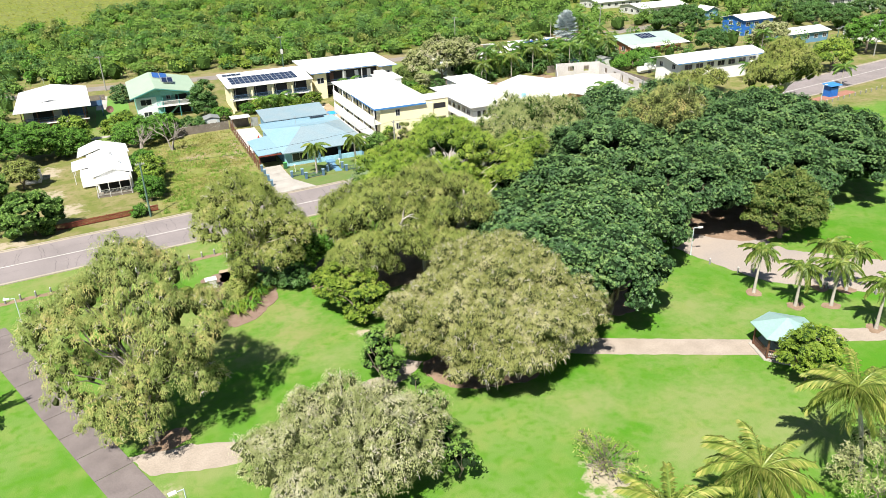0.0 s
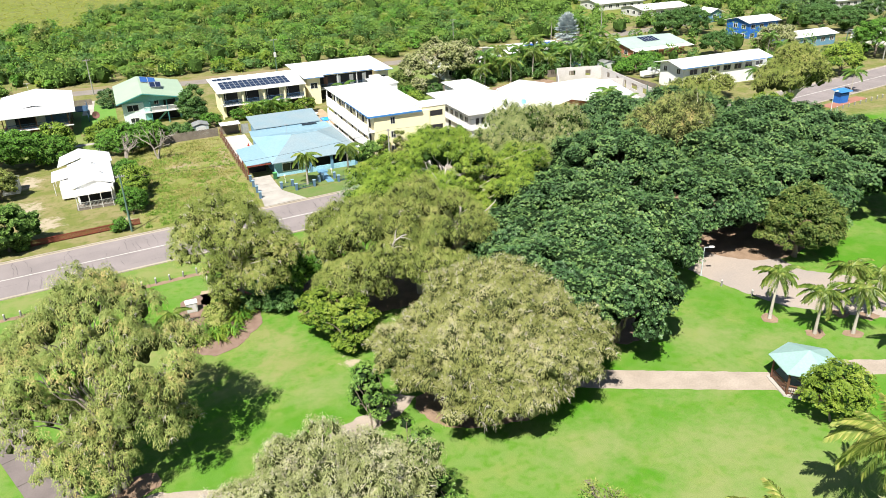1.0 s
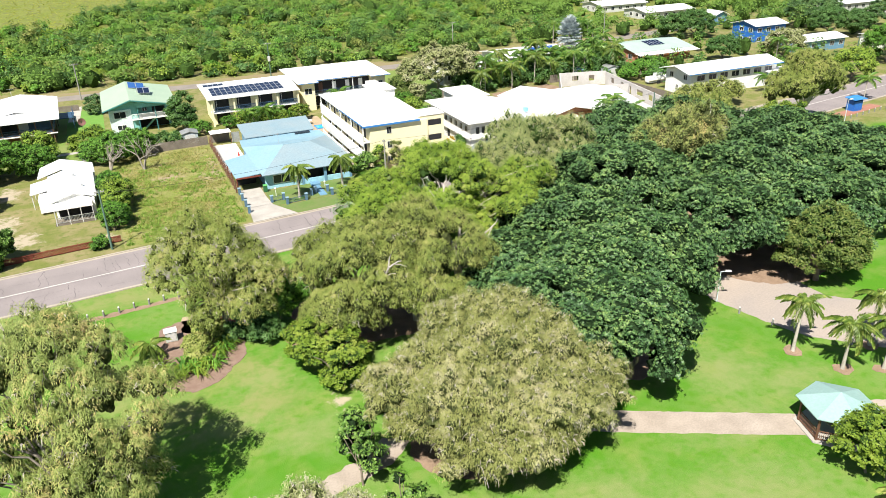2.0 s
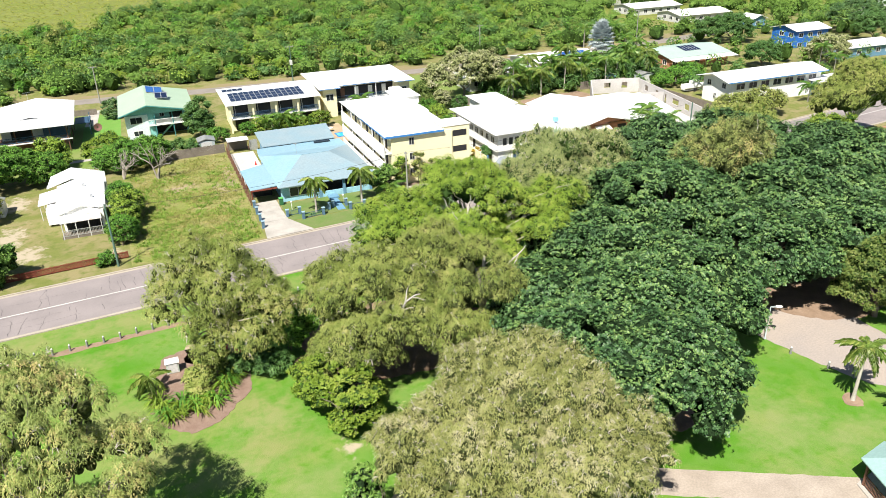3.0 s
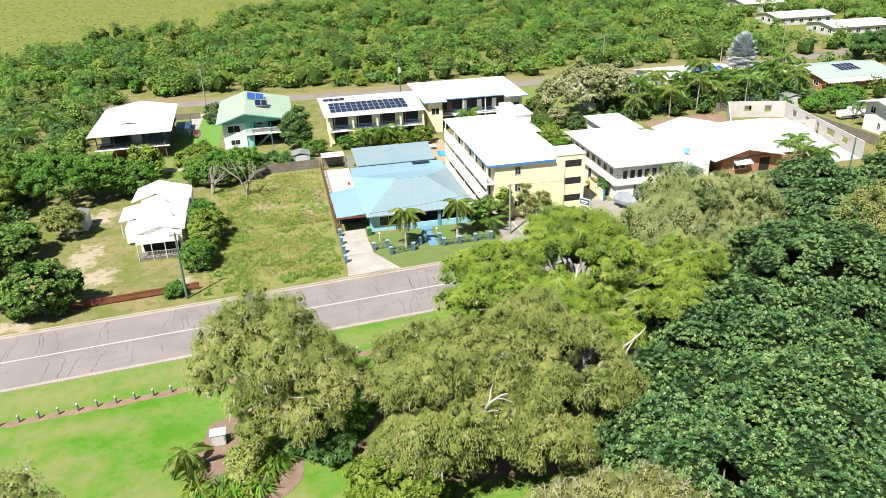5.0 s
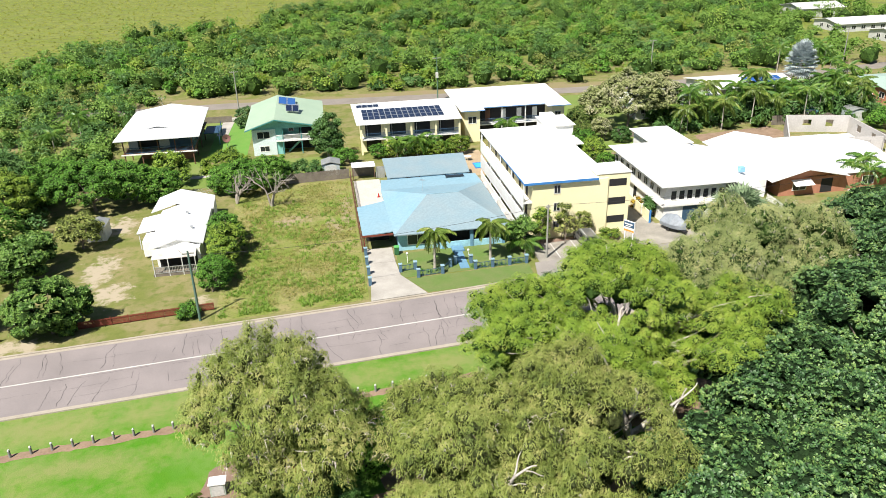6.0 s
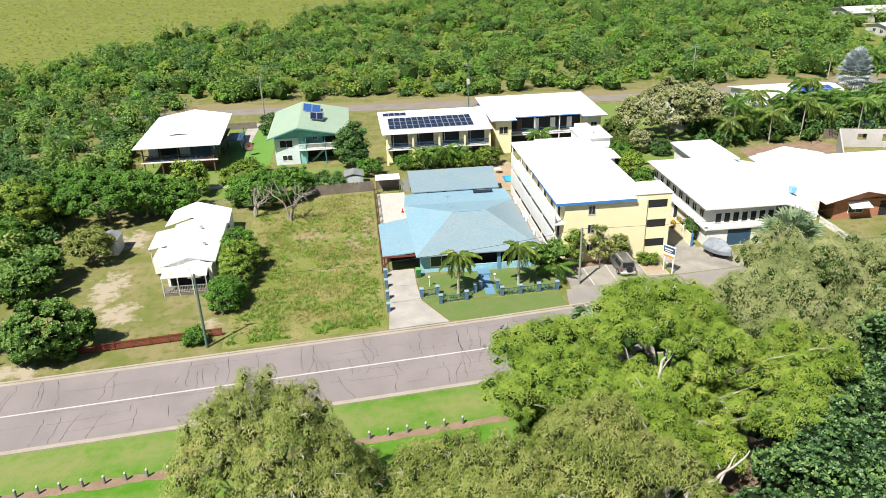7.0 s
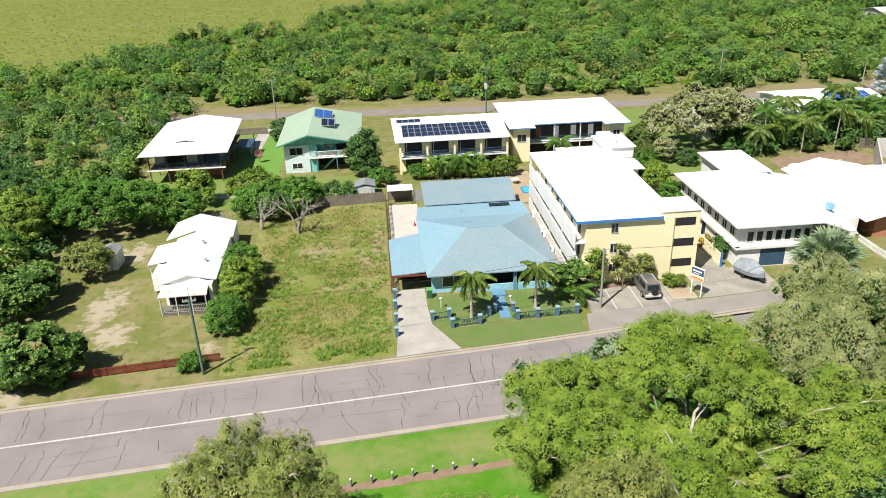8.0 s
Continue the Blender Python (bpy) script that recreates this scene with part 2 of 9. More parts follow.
M_GAZROOF = mat("gazebo_green_roof", (0.255, 0.385, 0.36), (0.23, 0.36, 0.335), 0.5, 0.4, 5, 0.6, 0.05, dark=0.94)
M_YEL = mat("cream_yellow_render", (0.80, 0.73, 0.47), (0.76, 0.69, 0.43), 0.85, 0.4, 5, 0.5, 0.02, dark=0.97)
M_WHITE = mat("white_paint", (0.78, 0.78, 0.76), (0.68, 0.67, 0.64), 0.6, 0.5, 5, 0.5, 0.05, dark=0.93)
M_GREYW = mat("grey_white_board", (0.55, 0.55, 0.53), (0.45, 0.45, 0.43), 0.7, 0.5, 5, 0.5, 0.05)
M_BLUEW = mat("mid_blue_render", (0.126, 0.266, 0.385), (0.104, 0.222, 0.333), 0.75, 0.5, 5, 0.5, 0.05)
M_TRIMB = mat("bright_blue_trim", (0.05, 0.22, 0.55), None, 0.5, 1, 5)
M_NAVY = mat("dark_blue_paint", (0.04, 0.09, 0.16), None, 0.5, 1, 5)
M_ROYAL = mat("royal_blue_paint", (0.02, 0.14, 0.50), None, 0.5, 1, 5)
M_TEAL = mat("turquoise_board", (0.23, 0.53, 0.50), (0.19, 0.46, 0.44), 0.7, 0.6, 5, 0.5, 0.05)
M_TEALD = mat("dark_teal_board", (0.06, 0.25, 0.25), None, 0.7, 0.6, 5)
M_BRICK = mat("red_brick", (0.44, 0.20, 0.125), (0.35, 0.15, 0.09), 0.85, 1.5, 9, 0.6, 0.3)
M_BROWN = mat("brown_timber", (0.16, 0.075, 0.045), (0.11, 0.05, 0.03), 0.75, 1.5, 9)
M_REDF = mat("red_brown_fence", (0.192, 0.041, 0.022), (0.141, 0.030, 0.018), 0.75, 1.2, 9)
M_REDB = mat("rusty_mesh", (0.16, 0.075, 0.06), (0.11, 0.05, 0.04), 0.8, 1.5, 9)
M_GREYF = mat("weathered_paling", (0.20, 0.17, 0.14), (0.13, 0.11, 0.09), 0.9, 1.2, 9)
M_BLOCK = mat("bare_concrete_block", (0.50, 0.48, 0.46), (0.42, 0.40, 0.38), 0.9, 0.6, 6, 0.6, 0.2)
M_POLE = mat("grey_timber_pole", (0.30, 0.30, 0.27), (0.22, 0.22, 0.19), 0.85, 1.0, 9)
M_POLEG = mat("green_timber_pole", (0.074, 0.148, 0.111), (0.111, 0.163, 0.126), 0.85, 1.0, 9)
M_METAL = mat("galvanised_steel", (0.55, 0.56, 0.56), None, 0.4, 1.0, 9, metal=0.6)
# near-black: painted shade behind openings, and the own colour of small frames
M_DARK = mat("interior_shade_and_dark_frame", (0.018, 0.018, 0.02), None, 0.8, 1, 5)
M_BLACK = mat("black_rubber", (0.015, 0.015, 0.016), None, 0.8, 2, 9)
M_GLASS = glassmat("window_glass", (0.02, 0.025, 0.03))
M_SOLAR = glassmat("solar_cells", (0.012, 0.02, 0.05), 0.12)
M_SOLARB = glassmat("blue_solar_cells", (0.03, 0.10, 0.30), 0.2)
M_CARB = mat("grey_car_paint", (0.22, 0.22, 0.215), (0.19, 0.19, 0.185), 0.3, 0.8, 4, 0.4, 0.0, metal=0.5)
M_REDL = glassmat("red_lamp", (0.35, 0.02, 0.015), 0.2)
M_BARK = mat("pale_paper_bark", (0.60, 0.55, 0.48), (0.40, 0.35, 0.29), 0.9, 1.6, 9, 0.8, 0.5, dark=0.6)
M_SPRAY = mat("papery_twigs", (0.62, 0.56, 0.51), (0.48, 0.42, 0.38), 0.9, 1.6, 9, 0.7, 0.3, dark=0.8)
M_BARKG = mat("weathered_grey_bark", (0.30, 0.27, 0.23), (0.16, 0.13, 0.11), 0.9, 1.6, 9, 0.8, 0.5, dark=0.6)
M_LIMB = mat("white_limb_bark", (0.52, 0.48, 0.43), (0.34, 0.30, 0.26), 0.9, 1.6, 9, 0.7, 0.4, dark=0.7)
M_BARKD = mat("grey_brown_bark", (0.22, 0.18, 0.14), (0.13, 0.10, 0.08), 0.9, 1.6, 9, 0.8, 0.5)
M_DEAD = mat("bleached_dead_wood", (0.36, 0.325, 0.28), (0.22, 0.19, 0.16), 0.9, 1.2, 9, 0.8, 0.4)
M_PALMT = mat("palm_trunk", (0.40, 0.37, 0.32), (0.28, 0.25, 0.21), 0.9, 1.2, 9, 0.45, 0.32)
M_SHAFT = mat("green_crownshaft", (0.24, 0.36, 0.12), None, 0.6, 1, 6)
# inner foliage: the shade inside crowns is put into these darker greens
M_CORE = mat("shaded_inner_foliage_green", (0.05, 0.10, 0.022), (0.032, 0.065, 0.016), 0.95, 1.5, 7, spec=0.1, dark=0.35, bump=0.9)
M_FIGCORE = mat("shaded_inner_fig_foliage", (0.020, 0.042, 0.014), (0.012, 0.026, 0.010), 0.95, 1.5, 7, spec=0.1, dark=0.35, bump=0.9)
M_SCORE = mat("shaded_inner_scrub_foliage", (0.060, 0.115, 0.022), (0.030, 0.065, 0.014), 0.95, 1.6, 6, spec=0.1, dark=0.3, bump=0.9)
M_COREG = mat("shaded_inner_twigs_and_foliage", (0.085, 0.105, 0.034), (0.055, 0.066, 0.026), 0.95, 1.5, 7, spec=0.1, dark=0.35, bump=0.9)
L_FIG = leafmat("fig_leaf", (0.027, 0.076, 0.022), (0.076, 0.172, 0.046), (0.225, 0.335, 0.090), 0.16, 0.5, 0.6, 0.7)
L_OLIVE = leafmat("paperbark_leaf_olive", (0.112, 0.164, 0.030), (0.285, 0.338, 0.080), (0.455, 0.435, 0.165), 0.3, 0.55, 0.3, 0.22)
L_OCHRE = leafmat("paperbark_leaf_ochre", (0.135, 0.190, 0.045), (0.330, 0.385, 0.112), (0.560, 0.445, 0.195), 0.3, 0.55, 0.3, 0.4)
L_CREAM = leafmat("paperbark_leaf_cream", (0.180, 0.210, 0.050), (0.340, 0.355, 0.120), (0.52, 0.485, 0.28), 0.3, 0.55, 0.3, 0.22)
L_GREY = leafmat("paperbark_leaf_grey", (0.20, 0.245, 0.075), (0.385, 0.41, 0.18), (0.60, 0.56, 0.42), 0.3, 0.55, 0.3, 0.4)
L_BRIGHT = leafmat("bright_green_leaf", (0.118, 0.212, 0.023), (0.265, 0.388, 0.048), (0.425, 0.490, 0.098), 0.32, 0.55, 0.3, 0.16)
L_DULL = leafmat("dull_green_leaf", (0.064, 0.106, 0.021), (0.127, 0.180, 0.037), (0.212, 0.244, 0.064), 0.28)
L_LIME = leafmat("lime_leaf", (0.16, 0.26, 0.03), (0.28, 0.4, 0.06), (0.42, 0.5, 0.12), 0.3, 0.55, 0.3, 0.45)
L_YG = leafmat("yellow_green_leaf", (0.117, 0.191, 0.021), (0.201, 0.297, 0.032), (0.350, 0.413, 0.074), 0.34, 0.55, 0.3, 0.28)
L_MID = leafmat("mid_green_leaf", (0.045, 0.122, 0.030), (0.098, 0.205, 0.052), (0.195, 0.315, 0.095), 0.3, 0.5, 0.3, 0.25)
L_VIVID = leafmat("vivid_green_leaf", (0.058, 0.165, 0.018), (0.125, 0.290, 0.034), (0.225, 0.400, 0.062), 0.3, 0.55, 0.3, 0.4)
L_BUSH = leafmat("scrub_leaf", (0.088, 0.180, 0.028), (0.175, 0.300, 0.052), (0.270, 0.395, 0.085), 0.3, 0.55, 0.3, 0.15)
L_PALM = leafmat("palm_leaf", (0.053, 0.138, 0.021), (0.117, 0.239, 0.032), (0.233, 0.329, 0.064), 0.28, 0.4, 0.5)
L_COCO = leafmat("coconut_leaf", (0.117, 0.180, 0.032), (0.233, 0.297, 0.058), (0.445, 0.424, 0.127), 0.28, 0.4, 0.5)
L_FOX = leafmat("foxtail_leaf", (0.085, 0.150, 0.024), (0.160, 0.245, 0.040), (0.320, 0.360, 0.090), 0.28, 0.4, 0.5)
L_SILVER = leafmat("silver_palm_leaf", (0.27, 0.32, 0.32), (0.38, 0.44, 0.44), (0.54, 0.59, 0.59), 0.2)
L_FAN = leafmat("grey_green_fan", (0.12, 0.19, 0.09), (0.20, 0.28, 0.15), (0.33, 0.41, 0.26), 0.2)
L_DEEP = leafmat("paperbark_leaf_deep", (0.145, 0.200, 0.060), (0.335, 0.380, 0.145), (0.54, 0.50, 0.255), 0.3, 0.55, 0.3, 0.22)
L_WEED = leafmat("green_weed", (0.13, 0.25, 0.03), (0.22, 0.36, 0.05), (0.35, 0.44, 0.10), 0.4)
L_TUFT = leafmat("lot_tussock", (0.21, 0.25, 0.050), (0.33, 0.325, 0.095), (0.48, 0.41, 0.18), 0.4, 0.55, 0.3, 0.8)
L_ROUND = leafmat("broad_green_leaf", (0.060, 0.145, 0.024), (0.145, 0.275, 0.045), (0.27, 0.40, 0.095), 0.28, 0.45, 0.4)
L_MARSH = leafmat("marsh_tussock", (0.255, 0.290, 0.055), (0.330, 0.355, 0.072), (0.410, 0.410, 0.105), 0.5, 0.7, 0.1, 0.4)
L_CROTON = leafmat("croton_leaf", (0.477, 0.212, 0.021), (0.530, 0.350, 0.032), (0.265, 0.265, 0.032), 0.28)

# ---- building helpers ----
BASE = {}


def thing(name, x, y, label, category, group="", kind="", z=0.0, rz=0.0):
    ob = new(name)
    ob.empty_display_size = 0.3
    ob.matrix_basis = pose(x, y, z, 0, 0, rz)
    BASE[ob] = Vector((x, y, z))
    return tagged(ob, label, category, group, kind)


def part(name, bm, material, parent, label="", smooth=False):
    """One mesh object under a thing or a part; bm is in the thing's own coordinates laid at its base."""
    me = bpy.data.meshes.new(name)
    base = BASE[parent]
    bm.transform(Matrix.Translation(-base))
    bmesh.ops.recalc_face_normals(bm, faces=bm.faces)
    bm.to_mesh(me)
    bm.free()
    me.materials.append(material)
    if smooth:
        me.polygons.foreach_set("use_smooth", [True] * len(me.polygons))
    ob = new(name, me)
    ob.parent = parent
    BASE[ob] = base
    return tagged(ob, label)


def arrmesh(name, v, f, material, parent=None, label="", smooth=False, normals=None):
    """One mesh object from arrays of vertices and of faces of one size; normals, where given, one for each vertex."""
    me = bpy.data.meshes.new(name)
    v = np.asarray(v, np.float32)
    f = np.asarray(f, np.int32)
    if parent is not None:
        v = v - np.array(BASE[parent], np.float32)
    k = f.shape[1]
    me.vertices.add(len(v))
    me.vertices.foreach_set("co", v.ravel())
    me.loops.add(f.size)
    me.loops.foreach_set("vertex_index", f.ravel())
    me.polygons.add(len(f))
    me.polygons.foreach_set("loop_start", np.arange(0, f.size, k, dtype=np.int32))
    me.update(calc_edges=True)
    me.validate()
    me.polygons.foreach_set("use_smooth", np.full(len(f), smooth))
    if normals is not None and len(me.vertices) == len(normals):
        me.attributes.new("custom_normal", "FLOAT_VECTOR", "POINT").data.foreach_set("vector", np.asarray(normals, np.float32).ravel())
    me.materials.append(material)
    ob = new(name, me)
    if parent is not None:
        ob.parent = parent
        BASE[ob] = BASE[parent]
    return tagged(ob, label)


def box(bm, x0, x1, y0, y1, z0, z1):
    m = Matrix.LocRotScale(((x0 + x1) / 2, (y0 + y1) / 2, (z0 + z1) / 2), None, (abs(x1 - x0), abs(y1 - y0), abs(z1 - z0)))
    bmesh.ops.create_cube(bm, size=1, matrix=m)
    return bm


def boxes(*rows):
    bm = bmesh.new()
    for r in rows:
        box(bm, *r)
    return bm


def panels(*polys, t=0.12):
    """Sheets with thickness: each polygon of points, and its copy t metres lower."""
    bm = bmesh.new()
    for p in polys:
        a = [bm.verts.new(q) for q in p]
        b = [bm.verts.new((q[0], q[1], q[2] - t)) for q in p]
        bm.faces.new(a)
        bm.faces.new(b[::-1])
        for i in range(len(p)):
            j = (i + 1) % len(p)
            bm.faces.new((a[i], b[i], b[j], a[j]))
    return bm


def gable_y(x0, x1, y0, y1, ze, zr, xr=None, ze2=None):
    """A gable roof whose ridge runs along y."""
    xr = (x0 + x1) / 2 if xr is None else xr
    e2 = ze if ze2 is None else ze2
    return [[(x0, y0, ze), (xr, y0, zr), (xr, y1, zr), (x0, y1, ze)], [(xr, y0, zr), (x1, y0, e2), (x1, y1, e2), (xr, y1, zr)]]


def gable_x(x0, x1, y0, y1, ze, zr, yr=None):
    yr = (y0 + y1) / 2 if yr is None else yr
    return [[(x0, y0, ze), (x1, y0, ze), (x1, yr, zr), (x0, yr, zr)], [(x0, yr, zr), (x1, yr, zr), (x1, y1, ze), (x0, y1, ze)]]


def prism(bm, pts, y0, y1, axis="y"):
    """A solid over the outline pts (across, up), from y0 to y1 along the axis."""
    mk = (lambda u, w, k: (u, k, w)) if axis == "y" else (lambda u, w, k: (k, u, w))
    a = [bm.verts.new(mk(u, w, y0)) for u, w in pts]
    b = [bm.verts.new(mk(u, w, y1)) for u, w in pts]
    bm.faces.new(a)
    bm.faces.new(b[::-1])
    for i in range(len(pts)):
        j = (i + 1) % len(pts)
        bm.faces.new((a[i], b[i], b[j], a[j]))
    return bm


def window(parent, face, u, at, z0, w, h, frame_mat=None, mullions=1, name="window"):
    """A framed pane on a wall: face S, N (u is x, at is y) or W, E (u is y, at is x)."""
    o = {"S": -1, "N": 1, "W": -1, "E": 1}[face]
    s = (lambda a, b, p, q, c, d: (a, b, *sorted((at + o * p, at + o * q)), c, d)) if face in "SN" else (lambda a, b, p, q, c, d: (*sorted((at + o * p, at + o * q)), a, b, c, d))
    e = 0.07
    rows = [s(u - w / 2, u + w / 2, -0.02, 0.06, z0, z0 + e), s(u - w / 2, u + w / 2, -0.02, 0.06, z0 + h - e, z0 + h),
            s(u - w / 2, u - w / 2 + e, -0.02, 0.06, z0 + e, z0 + h - e), s(u + w / 2 - e, u + w / 2, -0.02, 0.06, z0 + e, z0 + h - e)]
    for k in range(mullions):
        c = u - w / 2 + w * (k + 1) / (mullions + 1)
        rows.append(s(c - 0.025, c + 0.025, -0.02, 0.05, z0 + e, z0 + h - e))
    fr = part(name, boxes(*rows), frame_mat or M_WHITE, parent)
    part("pane", boxes(s(u - w / 2 + e, u + w / 2 - e, -0.02, 0.02, z0 + e, z0 + h - e)), M_GLASS, fr, "dark glass pane")
    return fr


def opening(parent, face, u, at, z0, w, h, material=None, name="doorway_shade"):
    """Wall panel whose default near-black paints the shade inside an open door or breezeway."""
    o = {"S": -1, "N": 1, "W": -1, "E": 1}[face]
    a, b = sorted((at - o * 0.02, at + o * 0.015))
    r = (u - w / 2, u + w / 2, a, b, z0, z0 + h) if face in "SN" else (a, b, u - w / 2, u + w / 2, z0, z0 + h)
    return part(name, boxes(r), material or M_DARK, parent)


def balustrade(parent, x0, x1, y0, y1, z0, material, h=1.0, step=0.18, solid=False, name="balustrade"):
    """A rail with uprights along one side (x0 = x1 or y0 = y1)."""
    t = 0.04
    if abs(x1 - x0) < 0.01:
        rows = [(x0 - t, x0 + t, y0, y1, z0 + h - 0.07, z0 + h), (x0 - t, x0 + t, y0, y1, z0 + 0.08, z0 + 0.14)]
        rows += [(x0 - 0.02, x0 + 0.02, y - 0.02, y + 0.02, z0 + 0.14, z0 + h - 0.07) for y in np.arange(y0 + step / 2, y1, step)]
    else:
        rows = [(x0, x1, y0 - t, y0 + t, z0 + h - 0.07, z0 + h), (x0, x1, y0 - t, y0 + t, z0 + 0.08, z0 + 0.14)]
        rows += [(x - 0.02, x + 0.02, y0 - 0.02, y0 + 0.02, z0 + 0.14, z0 + h - 0.07) for x in np.arange(x0 + step / 2, x1, step)]
    return part(name, boxes(*rows), material, parent)


def posts(parent, pts, z0, z1, material, s=0.12, name="post"):
    for x, y in pts:
        part(name, boxes((x - s / 2, x + s / 2, y - s / 2, y + s / 2, z0, z1)), material, parent)


def solar(parent, origin, right, up, cols, rows, w=1.0, h=1.65, material=None):
    """Solar panels laid on a roof from a corner, along two directions; each a part with its pale frame under the cells."""
    r, u = Vector(right).normalized(), Vector(up).normalized()
    n = r.cross(u)
    for i in range(cols):
        for j in range(rows):
            o = Vector(origin) + r * i * (w + 0.03) + u * j * (h + 0.04)
            fr = bmesh.new()
            q = [o, o + r * w, o + r * w + u * h, o + u * h]
            lo, hi = [fr.verts.new(p + n * 0.05) for p in q], [fr.verts.new(p + n * 0.10) for p in q]
            fr.faces.new(hi)
            fr.faces.new(lo[::-1])
            for k in range(4):
                fr.faces.new((lo[k], lo[(k + 1) % 4], hi[(k + 1) % 4], hi[k]))
            ob = part("solar_panel", fr, M_METAL, parent, "dark blue solar panel")
            ce = bmesh.new()
            e = 0.06
            q = [o + r * e + u * e, o + r * (w - e) + u * e, o + r * (w - e) + u * (h - e), o + r * e + u * (h - e)]
            ce.faces.new([ce.verts.new(p + n * 0.105) for p in q])
            part("cell_sheet", ce, material or M_SOLAR, ob)


def tube(path, radii, sides=6):
    """Vertices and quads of a tapering tube along a path."""
    P = np.asarray(path, float)
    T = np.gradient(P, axis=0)
    T /= np.linalg.norm(T, axis=1)[:, None] + 1e-9
    ref = np.where(np.abs(T[:, 2:3]) > 0.9, np.array([[1.0, 0, 0]]), np.array([[0, 0, 1.0]]))
    U = np.cross(T, ref)
    U /= np.linalg.norm(U, axis=1)[:, None] + 1e-9
    V = np.cross(T, U)
    a = np.linspace(0, 2 * np.pi, sides, endpoint=False)
    ring = U[:, None, :] * np.cos(a)[None, :, None] + V[:, None, :] * np.sin(a)[None, :, None]
    v = (P[:, None, :] + ring * np.asarray(radii)[:, None, None]).reshape(-1, 3)
    f = []
    for i in range(len(P) - 1):
        for j in range(sides):
            k = (j + 1) % sides
            f.append((i * sides + j, i * sides + k, (i + 1) * sides + k, (i + 1) * sides + j))
    return v, np.array(f)


def joined(pieces):
    vs, fs, n = [], [], 0
    for v, f in pieces:
        vs.append(v)
        fs.append(np.asarray(f) + n)
        n += len(v)
    return np.concatenate(vs), np.concatenate(fs)


def unit(a):
    return a / (np.linalg.norm(a, axis=-1, keepdims=True) + 1e-9)


def leaves(p, out, length, width, droop, spread, r, thin=False, soft=0.6):
    """Leaves at p, kites (thin: slivers) that lie roughly along the clump's surface and hang down by droop; soft: how far their normals follow the clump."""
    n = len(p)
    nr = unit(out + np.array([0, 0, 0.35]) + r.normal(size=(n, 3)) * spread)
    t = r.normal(size=(n, 3)) * (1 - 0.5 * min(droop, 1)) + out * 0.5 + np.array([0, 0, -1.6 * droop])
    d = unit(t - nr * (t * nr).sum(1, keepdims=True) * 0.7)
    s = unit(np.cross(d, nr))
    L = (length * r.uniform(0.6, 1.3, n))[:, None]
    W = (width * r.uniform(0.7, 1.3, n))[:, None]
    g = unit(np.cross(d, s))
    flip = np.sign((g * out).sum(1, keepdims=True) + 1e-6)
    s, g = s * flip, g * flip
    k = 3 if thin else 4
    if thin:
        v = np.stack([p - d * L * 0.35 - s * W * 0.5, p + d * L * 0.65, p - d * L * 0.35 + s * W * 0.5], 1).reshape(-1, 3)
    else:
        v = np.stack([p - d * L * 0.3, p + d * L * 0.3 - s * W * 0.5, p + d * L * 0.7, p + d * L * 0.3 + s * W * 0.5], 1).reshape(-1, 3)
    f = np.arange(k * n).reshape(-1, k)
    a, b, c = v[0::k], v[1::k], v[2::k]
    wrong = (np.cross(b - a, c - a) * g).sum(1) < 0
    f[wrong] = f[wrong][:, ::-1]
    return v, f, np.repeat(unit(out * soft + g * (1 - soft)), k, 0)


def rosettes(c, axis, n, length, width, r):
    """Whorls of n broad leaves, each spread round its twig's end at c along the axis."""
    m = len(c)
    u = unit(np.cross(axis, r.normal(size=(m, 3))))
    w = np.cross(axis, u)
    th = np.arange(n)[None] * (2 * math.pi / n) + r.uniform(0, 6.28, (m, 1)) + r.normal(size=(m, n)) * 0.25
    lift = r.uniform(0.0, 0.9, (m, n, 1))
    rad = u[:, None] * np.cos(th)[..., None] + w[:, None] * np.sin(th)[..., None]
    d = unit(rad + axis[:, None] * lift).reshape(-1, 3)
    ax = np.repeat(axis, n, 0)
    s = unit(np.cross(ax, d))
    L = (length * r.uniform(0.7, 1.25, m * n))[:, None]
    W = (width * r.uniform(0.8, 1.2, m * n))[:, None]
    p = np.repeat(c, n, 0) + d * L * 0.05
    v = np.stack([p, p + d * L * 0.85 - s * W * 0.5, p + d * L + s * W * 0.5], 1).reshape(-1, 3)
    return v, np.arange(3 * m * n).reshape(-1, 3), np.repeat(unit(np.cross(d, s) * 0.8 + ax * 0.2), 3, 0)


_bm = bmesh.new()
bmesh.ops.create_icosphere(_bm, subdivisions=1, radius=1)
ICO_V = np.array([v.co[:] for v in _bm.verts])
ICO_F = np.array([[v.index for v in f.verts] for f in _bm.faces])
_bm.free()
_bm = bmesh.new()
bmesh.ops.create_icosphere(_bm, subdivisions=2, radius=1)
ICO2_V = np.array([v.co[:] for v in _bm.verts])
ICO2_F = np.array([[v.index for v in f.verts] for f in _bm.faces])
_bm.free()


OCT_V = np.array([(1, 0, 0), (-1, 0, 0), (0, 1, 0), (0, -1, 0), (0, 0, 1), (0, 0, -1)], float)
OCT_F = np.array([(0, 2, 4), (2, 1, 4), (1, 3, 4), (3, 0, 4), (2, 0, 5), (1, 2, 5), (3, 1, 5), (0, 3, 5)])


